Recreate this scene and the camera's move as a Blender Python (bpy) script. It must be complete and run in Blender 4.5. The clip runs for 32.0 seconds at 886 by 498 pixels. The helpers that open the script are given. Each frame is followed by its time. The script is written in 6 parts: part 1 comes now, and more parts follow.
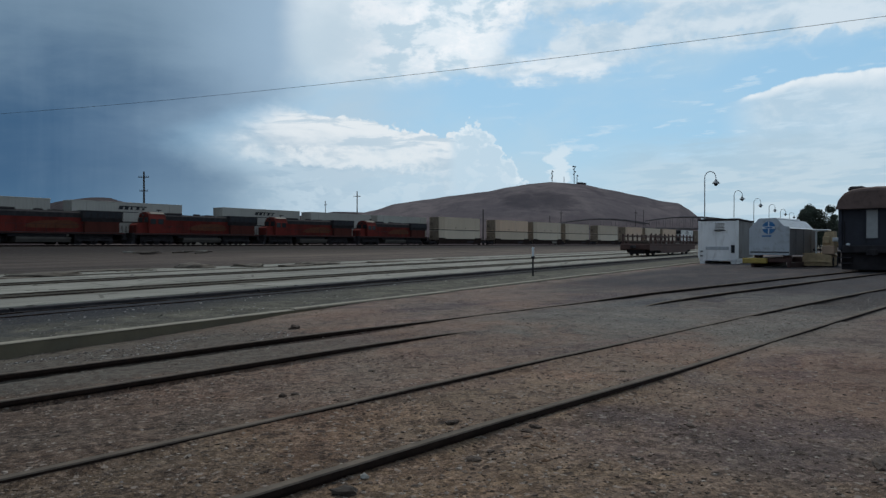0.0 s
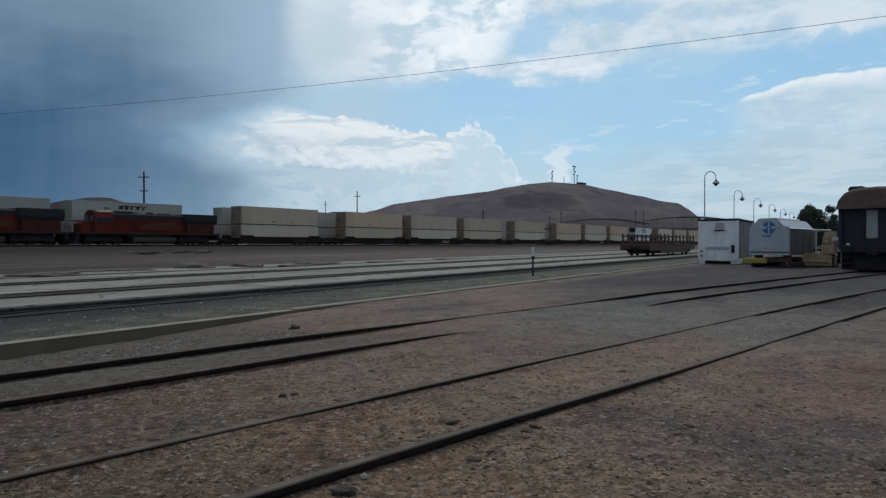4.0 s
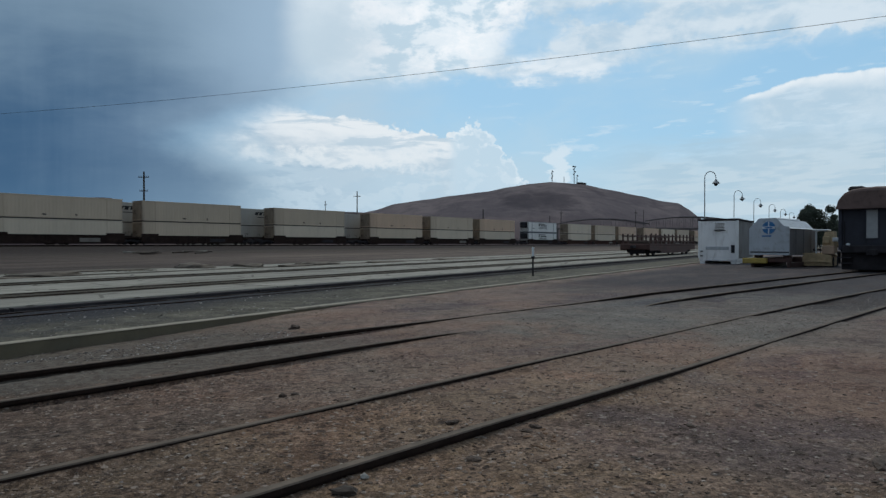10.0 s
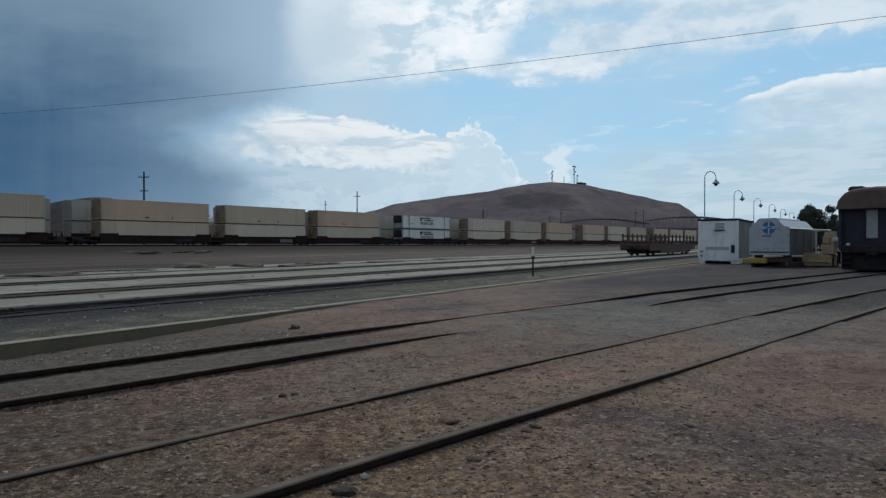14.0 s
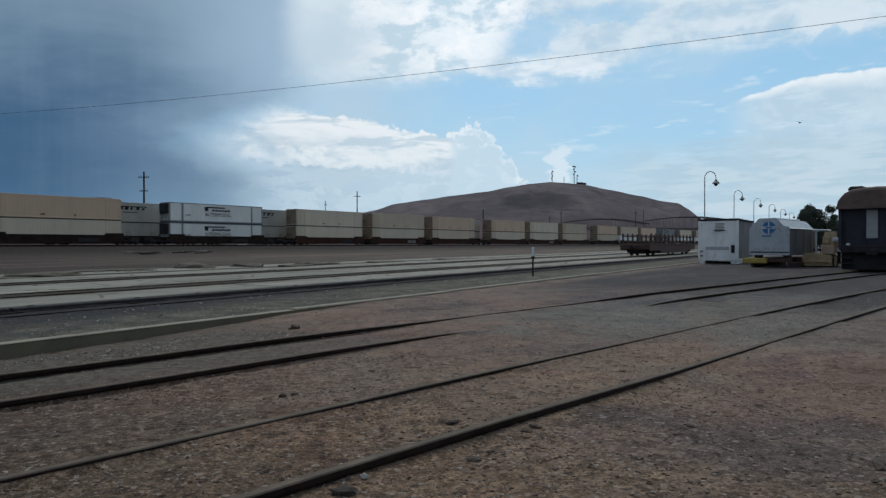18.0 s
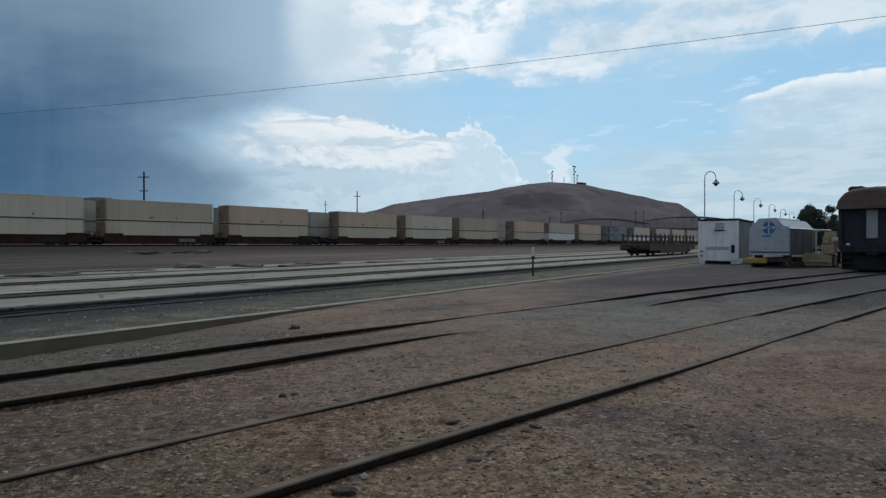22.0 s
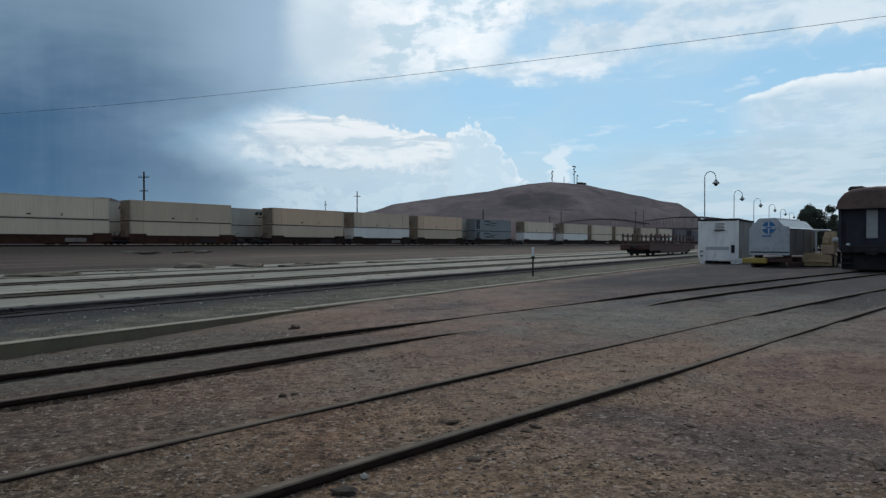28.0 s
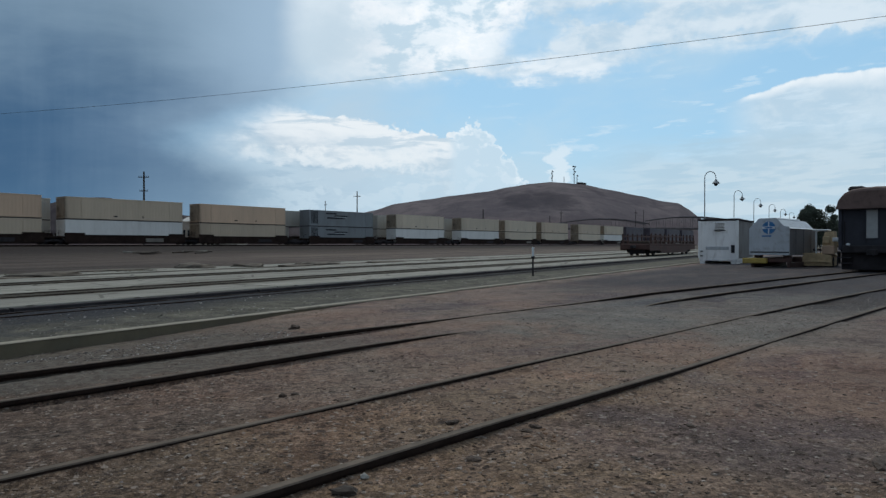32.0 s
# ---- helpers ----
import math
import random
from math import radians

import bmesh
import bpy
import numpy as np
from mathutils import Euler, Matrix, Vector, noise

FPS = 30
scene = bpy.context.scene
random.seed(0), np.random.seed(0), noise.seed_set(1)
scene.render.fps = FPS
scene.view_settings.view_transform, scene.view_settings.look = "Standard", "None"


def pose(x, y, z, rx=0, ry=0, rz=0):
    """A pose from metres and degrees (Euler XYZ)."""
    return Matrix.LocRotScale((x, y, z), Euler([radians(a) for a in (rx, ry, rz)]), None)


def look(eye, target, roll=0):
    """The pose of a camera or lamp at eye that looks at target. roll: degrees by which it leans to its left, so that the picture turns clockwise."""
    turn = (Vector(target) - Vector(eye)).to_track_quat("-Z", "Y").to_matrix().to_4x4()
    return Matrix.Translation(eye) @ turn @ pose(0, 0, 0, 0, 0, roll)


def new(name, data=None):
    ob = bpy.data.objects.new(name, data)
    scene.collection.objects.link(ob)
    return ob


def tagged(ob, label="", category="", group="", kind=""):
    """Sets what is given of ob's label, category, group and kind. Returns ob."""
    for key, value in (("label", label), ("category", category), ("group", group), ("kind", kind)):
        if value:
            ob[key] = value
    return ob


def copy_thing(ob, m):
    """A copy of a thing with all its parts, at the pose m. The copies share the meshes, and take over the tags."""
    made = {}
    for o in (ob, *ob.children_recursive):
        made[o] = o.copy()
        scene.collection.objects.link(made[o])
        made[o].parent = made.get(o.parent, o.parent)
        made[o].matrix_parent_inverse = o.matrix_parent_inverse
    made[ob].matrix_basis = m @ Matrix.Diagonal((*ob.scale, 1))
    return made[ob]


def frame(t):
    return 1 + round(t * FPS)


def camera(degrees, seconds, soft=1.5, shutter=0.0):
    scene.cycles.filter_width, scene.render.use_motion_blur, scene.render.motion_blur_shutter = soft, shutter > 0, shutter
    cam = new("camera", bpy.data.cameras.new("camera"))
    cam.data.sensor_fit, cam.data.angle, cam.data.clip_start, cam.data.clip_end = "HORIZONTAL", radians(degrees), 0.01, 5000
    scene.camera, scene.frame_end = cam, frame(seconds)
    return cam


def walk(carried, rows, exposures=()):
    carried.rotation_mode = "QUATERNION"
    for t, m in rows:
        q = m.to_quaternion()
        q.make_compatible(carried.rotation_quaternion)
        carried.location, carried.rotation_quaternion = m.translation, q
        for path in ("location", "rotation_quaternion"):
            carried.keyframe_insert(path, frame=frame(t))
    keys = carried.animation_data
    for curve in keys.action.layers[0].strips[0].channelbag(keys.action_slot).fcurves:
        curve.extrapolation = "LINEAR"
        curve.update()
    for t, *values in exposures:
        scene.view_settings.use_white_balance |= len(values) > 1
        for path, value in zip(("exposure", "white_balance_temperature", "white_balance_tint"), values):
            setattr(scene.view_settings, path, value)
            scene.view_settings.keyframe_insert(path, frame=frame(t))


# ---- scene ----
cam = camera(67.3, 32.0, soft=1.4, shutter=0.4)
walk(cam, [(0, pose(0, 0, 1.46, 89.61, 0, 0)), (32, pose(0, 0, 1.46, 89.61, 0, 0))], exposures=[(0, 0.0), (32, 0.09)])

# ---------------------------------------------------------------- world and sun
SUN_AZ, SUN_EL = 4.0, 50.0


class Nodes:
    """Short hand for node trees."""

    def __init__(self, tree):
        self.tree = tree

    def add(self, kind, **props):
        n = self.tree.nodes.new(kind)
        for k, v in props.items():
            if k in n.inputs:
                self.feed(n.inputs[k], v)
        return n

    def feed(self, socket, v):
        if isinstance(v, bpy.types.NodeSocket):
            self.tree.links.new(v, socket)
        else:
            socket.default_value = v

    def math(self, op, a, b=0.0, c=0.0, clamp=False):
        n = self.tree.nodes.new("ShaderNodeMath")
        n.operation, n.use_clamp = op, clamp
        for i, v in enumerate((a, b, c)):
            self.feed(n.inputs[i], v)
        return n.outputs[0]

    def ramp(self, v, lo, hi, a=0.0, b=1.0):
        n = self.tree.nodes.new("ShaderNodeMapRange")
        n.interpolation_type = "SMOOTHSTEP"
        for i, x in enumerate((v, lo, hi, a, b)):
            self.feed(n.inputs[i], x)
        return n.outputs[0]

    def mix(self, f, a, b, blend="MIX"):
        n = self.tree.nodes.new("ShaderNodeMix")
        n.data_type, n.blend_type = "RGBA", blend
        self.feed(n.inputs[0], f)
        for i, v in ((6, a), (7, b)):
            if isinstance(v, tuple) and len(v) == 3:
                v = (*v, 1.0)
            self.feed(n.inputs[i], v)
        return n.outputs[2]

    def noise(self, vec, scale, detail=4.0, rough=0.55, distort=0.0):
        n = self.tree.nodes.new("ShaderNodeTexNoise")
        for k, v in (("Vector", vec), ("Scale", scale), ("Detail", detail), ("Roughness", rough), ("Distortion", distort)):
            self.feed(n.inputs[k], v)
        return n.outputs["Fac"]

    def combine(self, x, y, z):
        n = self.tree.nodes.new("ShaderNodeCombineXYZ")
        for i, v in enumerate((x, y, z)):
            self.feed(n.inputs[i], v)
        return n.outputs[0]

    def split(self, v):
        n = self.tree.nodes.new("ShaderNodeSeparateXYZ")
        self.feed(n.inputs[0], v)
        return n.outputs


def build_world():
    world = bpy.data.worlds.new("stormy_sky")
    scene.world = world
    world.use_nodes = True
    tree = world.node_tree
    tree.nodes.clear()
    N = Nodes(tree)
    sky = N.add("ShaderNodeTexSky")
    sky.sky_type, sky.sun_disc = "NISHITA", False
    sky.sun_elevation, sky.sun_rotation = radians(SUN_EL), radians(SUN_AZ)
    way = N.split(N.add("ShaderNodeTexCoord").outputs["Generated"])
    az = N.math("MULTIPLY", N.math("ARCTAN2", way[0], way[1]), 57.2958)
    el = N.math("MULTIPLY", N.math("ARCSINE", way[2]), 57.2958)
    # layered, sideways-drawn cloud texture in degrees of azimuth and height
    flat = N.combine(N.math("MULTIPLY", az, 0.05), N.math("MULTIPLY", el, 0.12), 0.3)
    big = N.noise(flat, 1.3, 9.0, 0.56, 0.3)
    fine = N.noise(N.combine(N.math("MULTIPLY", az, 0.16), N.math("MULTIPLY", el, 0.30), 2.1), 2.2, 10.0, 0.62, 0.3)
    puff = N.noise(N.combine(N.math("MULTIPLY", az, 0.3), N.math("MULTIPLY", el, 0.38), 5.0), 2.0, 9.0, 0.62, 0.2)
    waz = N.math("ADD", az, N.math("MULTIPLY", N.math("SUBTRACT", fine, 0.5), 5.0))
    wel = N.math("ADD", el, N.math("MULTIPLY", N.math("SUBTRACT", puff, 0.5), 3.4))

    def blob(a0, e0, ra, re, lean=0.0, hard=0.35):
        da, de = N.math("SUBTRACT", waz, a0), N.math("SUBTRACT", wel, e0)
        de = N.math("SUBTRACT", de, N.math("MULTIPLY", da, lean))
        q = N.math("ADD", N.math("POWER", N.math("ABSOLUTE", N.math("DIVIDE", da, ra)), 2.0), N.math("POWER", N.math("ABSOLUTE", N.math("DIVIDE", de, re)), 2.0))
        return N.ramp(q, 1.6, hard)

    def most(*v):
        out = v[0]
        for x in v[1:]:
            out = N.math("MAXIMUM", out, x)
        return out

    clear = N.mix(1.0, sky.outputs[0], (0.088, 0.098, 0.092), "MULTIPLY")
    clear = N.mix(0.7, clear, (0.29, 0.56, 0.78))
    # thin pale veil that thickens to the horizon
    veil = N.math("ADD", N.ramp(el, 10.0, 1.0, 0.0, 0.7), N.ramp(big, 0.42, 0.72, 0.08, 0.6), clamp=True)
    col = N.mix(veil, clear, (0.49, 0.655, 0.745))
    lump = N.noise(N.combine(N.math("MULTIPLY", az, 0.20), N.math("MULTIPLY", el, 0.36), 9.0), 1.5, 9.0, 0.60, 0.25)
    shred = N.noise(N.combine(N.math("MULTIPLY", az, 0.28), N.math("MULTIPLY", N.math("SUBTRACT", el, N.math("MULTIPLY", az, 0.03)), 1.5), 3.0), 0.8, 7.0, 0.58, 0.2)
    billow = N.math("ABSOLUTE", N.math("SUBTRACT", N.noise(N.combine(az, N.math("MULTIPLY", el, 1.1), 4.0), 0.75, 4.0, 0.5), 0.5))

    def steps(start, *rises):
        """A height over the horizon that climbs or falls from one azimuth to the next."""
        out = start
        for a0, a1, rise in rises:
            out = N.math("ADD", out, N.ramp(az, a0, a1, 0.0, rise))
        return out

    # soft grey-white deck high up and to the right, its torn lower edge over the blue
    line = steps(14.0, (11.0, 17.5, 1.1), (17.5, 22.0, 0.6), (22.0, 32.0, -0.9))
    over = N.math("ADD", N.math("SUBTRACT", el, line), N.math("ADD", N.math("MULTIPLY", N.math("SUBTRACT", lump, 0.5), 3.6), N.math("MULTIPLY", N.math("SUBTRACT", shred, 0.5), 2.6)))
    hole = most(blob(7.6, 17.0, 3.0, 1.8, 0.15, 0.2), blob(30.5, 14.6, 3.4, 0.9, -0.05, 0.2), N.math("MULTIPLY", blob(13.5, 18.7, 4.0, 0.7, 0.0, 0.2), 0.7))
    soft = N.math("MULTIPLY", N.ramp(over, -1.1, 1.0), N.math("SUBTRACT", 1.0, N.math("MULTIPLY", hole, 0.8)))
    soft = N.math("MULTIPLY", soft, N.ramp(lump, 0.30, 0.50, 0.62, 0.95))
    col = N.mix(soft, col, N.mix(N.ramp(N.math("ADD", N.math("MULTIPLY", lump, 0.6), N.math("MULTIPLY", fine, 0.4)), 0.40, 0.60), (0.49, 0.63, 0.72), (0.67, 0.765, 0.81)))
    torn = N.math("MULTIPLY", N.math("MULTIPLY", N.ramp(over, -0.5, 0.3), N.ramp(over, 1.8, 0.4)), N.math("MULTIPLY", N.ramp(az, 0.5, 4.0), N.ramp(az, 15.5, 12.5)))
    col = N.mix(N.math("MULTIPLY", torn, N.ramp(fine, 0.38, 0.58, 0.15, 0.8)), col, (0.80, 0.865, 0.885))
    # sunlit broken cloud overhead, beside the rain, with blue-grey gaps
    lit = most(blob(-8.5, 18.0, 8.0, 5.2, -0.2, 0.25), blob(-0.5, 17.6, 6.0, 3.6, 0.1, 0.3), blob(2.5, 20.5, 6.0, 3.0, 0.1))
    lit = N.math("MULTIPLY", lit, N.ramp(el, 12.6, 14.2))
    body = N.mix(N.ramp(az, -9.5, -4.5), (0.75, 0.83, 0.86), N.mix(N.ramp(lump, 0.40, 0.52), (0.54, 0.685, 0.765), (0.80, 0.875, 0.90)))
    body = N.mix(N.math("MULTIPLY", N.ramp(N.math("ADD", N.math("MULTIPLY", fine, 0.5), N.math("MULTIPLY", lump, 0.5)), 0.48, 0.60), N.ramp(az, -11.5, -7.5, 0.1, 0.95)), body, (0.93, 0.955, 0.95))
    col = N.mix(lit, col, body)
    # pale wedge to the right with a bright rim
    climb = N.math("SUBTRACT", az, 23.9)
    ridge = N.math("ADD", N.math("ADD", 11.25, N.math("MINIMUM", N.math("MULTIPLY", climb, 0.26), N.math("ADD", 1.05, N.math("MULTIPLY", climb, 0.02)))), N.math("MULTIPLY", N.math("SUBTRACT", puff, 0.5), 0.6))
    wedge = N.math("SUBTRACT", el, ridge)
    under = N.math("MULTIPLY", N.math("MULTIPLY", N.ramp(wedge, 0.12, -0.12), N.ramp(wedge, -9.5, -0.5, 0.35, 1.0)), N.ramp(az, 22.0, 26.5))
    col = N.mix(N.math("MULTIPLY", under, 0.75), col, N.mix(N.ramp(lump, 0.40, 0.60), (0.51, 0.635, 0.705), (0.63, 0.725, 0.765)))
    low = N.math("MULTIPLY", N.ramp(N.math("ADD", el, N.math("MULTIPLY", N.math("SUBTRACT", shred, 0.5), 7.0)), 9.4, 6.0), N.ramp(az, 10.0, 20.0))
    col = N.mix(N.math("MULTIPLY", low, 0.72), col, N.mix(N.ramp(shred, 0.44, 0.58), (0.435, 0.58, 0.66), (0.555, 0.665, 0.71)))
    depth = N.ramp(az, 24.0, 33.0, -0.55, -1.5)
    rim = N.math("MULTIPLY", N.math("MULTIPLY", N.ramp(wedge, 0.10, -0.08), N.ramp(wedge, depth, -0.1)), N.ramp(az, 23.6, 25.0))
    col = N.mix(N.math("MULTIPLY", rim, N.ramp(puff, 0.35, 0.6, 0.6, 0.95)), col, (0.80, 0.865, 0.88))
    # thin drawn-out streaks in the blue
    streaks = N.math("MULTIPLY", N.math("MULTIPLY", N.ramp(shred, 0.58, 0.68), N.ramp(el, 6.0, 8.0)), N.math("MULTIPLY", N.ramp(el, 14.5, 12.5), N.ramp(az, 2.0, 9.0)))
    col = N.mix(N.math("MULTIPLY", streaks, 0.5), col, (0.62, 0.755, 0.83))
    # lit cumulus banks above the yard
    fog = most(blob(-9.0, 5.5, 13.0, 5.2, 0.0, 0.05), blob(-8.0, 14.0, 8.0, 7.0, 0.0, 0.05))
    col = N.mix(N.math("MULTIPLY", N.math("MULTIPLY", fog, N.ramp(big, 0.3, 0.6, 0.45, 0.8)), N.ramp(az, -2.0, -9.0, 0.45, 1.0)), col, (0.47, 0.60, 0.68))
    wisp = N.noise(N.combine(N.math("MULTIPLY", az, 0.07), N.math("MULTIPLY", el, 0.34), 6.0), 2.2, 9.0, 0.58, 0.5)
    crest = steps(8.0, (-22.0, -17.2, 2.3), (-17.2, -13.5, 0.9), (-13.5, -9.0, -0.45), (-9.0, 0.3, -1.15), (0.6, 2.2, 0.9), (2.5, 3.9, -0.9), (3.9, 5.3, -1.7), (5.3, 7.4, -2.4), (7.4, 9.0, -1.4), (9.0, 15.0, -3.4))
    crest = N.math("ADD", crest, N.math("MULTIPLY", N.math("SUBTRACT", billow, 0.10), N.ramp(az, -8.0, 1.0, 1.6, 6.5)))
    crest = N.math("ADD", crest, N.math("MULTIPLY", N.math("SUBTRACT", puff, 0.5), 0.8))
    deep = N.math("SUBTRACT", crest, el)
    bank = N.math("MULTIPLY", N.ramp(deep, N.ramp(az, -17.0, -10.0, -1.8, -0.14), N.ramp(az, -17.0, -10.0, 1.7, 0.16)), N.ramp(N.math("ADD", az, N.math("MULTIPLY", N.math("SUBTRACT", wisp, 0.5), 9.0)), -24.5, -13.5))
    layer = N.math("ADD", deep, N.math("MULTIPLY", N.math("SUBTRACT", wisp, 0.5), 6.0))
    shade = N.mix(N.ramp(layer, 0.2, 4.2), (0.80, 0.845, 0.845), N.mix(N.ramp(waz, -14.0, -3.0), (0.36, 0.49, 0.585), (0.50, 0.64, 0.72)))
    shade = N.mix(N.ramp(wisp, 0.47, 0.56, 0.0, 0.8), shade, (0.50, 0.62, 0.69))
    shade = N.mix(N.math("MULTIPLY", blob(-8.5, 7.3, 8.5, 0.8, -0.02, 0.2), N.ramp(fine, 0.36, 0.56, 0.3, 0.9)), shade, (0.79, 0.84, 0.84))
    shade = N.mix(N.ramp(N.math("ADD", az, N.math("MULTIPLY", N.math("SUBTRACT", lump, 0.5), 14.0)), -14.5, -19.0, 0.0, 0.8), shade, (0.37, 0.50, 0.60))
    shade = N.mix(N.math("MULTIPLY", N.ramp(lump, 0.50, 0.56, 0.0, 0.7), N.ramp(el, 6.4, 5.2)), shade, (0.61, 0.72, 0.77))
    # the tower beside them is hazy, pale blue inside, with small bright knots on its edge
    tower = N.ramp(az, 0.2, 1.4)
    haze = N.mix(N.math("MULTIPLY", N.ramp(puff, 0.52, 0.60), N.ramp(deep, 2.0, 0.2, 0.25, 0.9)), (0.55, 0.69, 0.765), (0.80, 0.87, 0.885))
    haze = N.mix(N.math("MULTIPLY", N.ramp(deep, 0.9, 0.1), 0.55), haze, (0.78, 0.86, 0.88))
    shade = N.mix(tower, shade, haze)
    bank = N.math("MULTIPLY", bank, N.math("MULTIPLY", N.ramp(deep, 7.5, 2.5, 0.40, 0.95), N.ramp(az, 0.0, 5.0, 1.0, 0.85)))
    bank = N.math("MULTIPLY", bank, N.math("SUBTRACT", 1.0, N.math("MULTIPLY", N.ramp(az, -13.0, -19.0), N.ramp(deep, 2.2, 4.4))))
    col = N.mix(bank, col, shade)
    col = N.mix(N.math("MULTIPLY", blob(9.8, 6.7, 0.9, 1.5, 0.0, 0.6), 0.75), col, (0.70, 0.80, 0.84))
    # dark rain cloud that closes the sky to the left, cut off upright where the light comes in
    bound = N.math("ADD", N.ramp(el, 8.0, 13.0, -20.0, -12.5), N.ramp(el, 8.0, 5.0, 0.0, 4.2))
    width = N.ramp(el, 9.0, 15.0, 5.2, 1.7)
    edge = N.math("SUBTRACT", N.math("ADD", az, N.math("MULTIPLY", N.math("SUBTRACT", big, 0.5), N.ramp(el, 9.0, 15.0, 6.0, 1.5))), bound)
    edge = N.math("ADD", edge, N.math("MULTIPLY", N.math("SUBTRACT", fine, 0.5), N.ramp(el, 9.0, 15.0, 2.0, 0.7)))
    left = N.ramp(N.math("DIVIDE", edge, width), 1.0, -1.0)
    wet = N.math("ADD", el, N.math("MULTIPLY", N.math("SUBTRACT", big, 0.5), 22.0))
    rain = N.mix(N.ramp(wet, 5.0, 22.0), (0.052, 0.118, 0.210), (0.195, 0.290, 0.375))
    shaft = N.noise(N.combine(N.math("MULTIPLY", az, 0.5), N.math("MULTIPLY", el, 0.04), 1.0), 1.0, 5.0, 0.6)
    rain = N.mix(N.ramp(shaft, 0.40, 0.68, 0.0, 0.06), rain, (0.24, 0.36, 0.47))
    rain = N.mix(N.math("MULTIPLY", N.ramp(edge, -14.0, 0.5), N.ramp(el, 6.0, 15.0, 0.15, 0.95)), rain, (0.335, 0.47, 0.59))
    rain = N.mix(N.ramp(el, 6.0, 0.5, 0.0, 0.6), rain, (0.115, 0.220, 0.32))
    rain = N.mix(N.math("MULTIPLY", N.ramp(el, 9.0, 2.0, 0.0, 0.65), N.ramp(az, -31.0, -21.0)), rain, (0.20, 0.31, 0.41))
    col = N.mix(N.math("MULTIPLY", left, N.math("SUBTRACT", 1.0, N.math("MULTIPLY", bank, N.ramp(az, -22.0, -15.0, 0.15, 0.9)))), col, rain)
    # the heavy overcast goes on overhead and behind
    behind = N.math("ADD", N.ramp(way[1], 0.45, -0.35), N.ramp(el, 38.0, 70.0, 0.0, 0.45), clamp=True)
    col = N.mix(N.math("MULTIPLY", behind, 0.9), col, N.mix(N.ramp(big, 0.35, 0.65), (0.185, 0.232, 0.280), (0.355, 0.408, 0.450)))
    col = N.mix(1.0, col, (0.975, 0.985, 1.03), "MULTIPLY")
    # below the horizon only the dull land
    col = N.mix(N.ramp(el, 0.0, -2.0), col, (0.09, 0.08, 0.07))
    back = N.add("ShaderNodeBackground", Color=col, Strength=1.0)
    tree.links.new(back.outputs[0], N.add("ShaderNodeOutputWorld").inputs[0])


build_world()
sun_light = bpy.data.lights.new("sun", "SUN")
sun_light.energy, sun_light.angle, sun_light.color = 1.1, radians(12), (1.0, 0.90, 0.76)
sun_ob = new("sun", sun_light)
sun_ob.matrix_world = look((math.sin(radians(SUN_AZ)) * 60, math.cos(radians(SUN_AZ)) * 60, 60 * math.tan(radians(SUN_EL))), (0, 0, 0))

# ---------------------------------------------------------------- plan
ES = Vector((math.sin(radians(33.9)), math.cos(radians(33.9))))   # along the concrete pads
NS = Vector((-ES.y, ES.x))
EN = Vector((math.sin(radians(44.5)), math.cos(radians(44.5))))   # along the two old sidings
NN = Vector((-EN.y, EN.x))
ET = Vector((0.6033, 0.7975))                                     # along the main line
NT = Vector((-ET.y, ET.x))
SPEED = 12.81                                                     # metres a second, to the left
RAIL_Z = 1.42                                                     # rail head of the main line
TRAIN_O = Vector((-111.22, 0.0)) + NT * 1.3                        # centre of the main line
PARKED = 4.8                                                      # the parked train stands on the next track


def smooth(a, b, x):
    t = min(max((x - a) / (b - a), 0.0), 1.0)
    return t * t * (3 - 2 * t)


def plain(x, y):
    """Height of the ground without its small bumps."""
    s, d = x * ES.x + y * ES.y, x * NS.x + y * NS.y
    dt = x * NT.x + y * NT.y
    k = smooth(47, 84, dt)
    z = 0.005 * min(max(s, 0), 240) * (1 - k) + (RAIL_Z - 0.22) * k
    z -= 0.20 * smooth(13.0, 4.0, s) * smooth(8.6, 10.2, d) * smooth(10.75, 10.6, d)
    z -= 0.09 * smooth(13.6, 15.2, d) * smooth(17.0, 16.6, d)
    return z


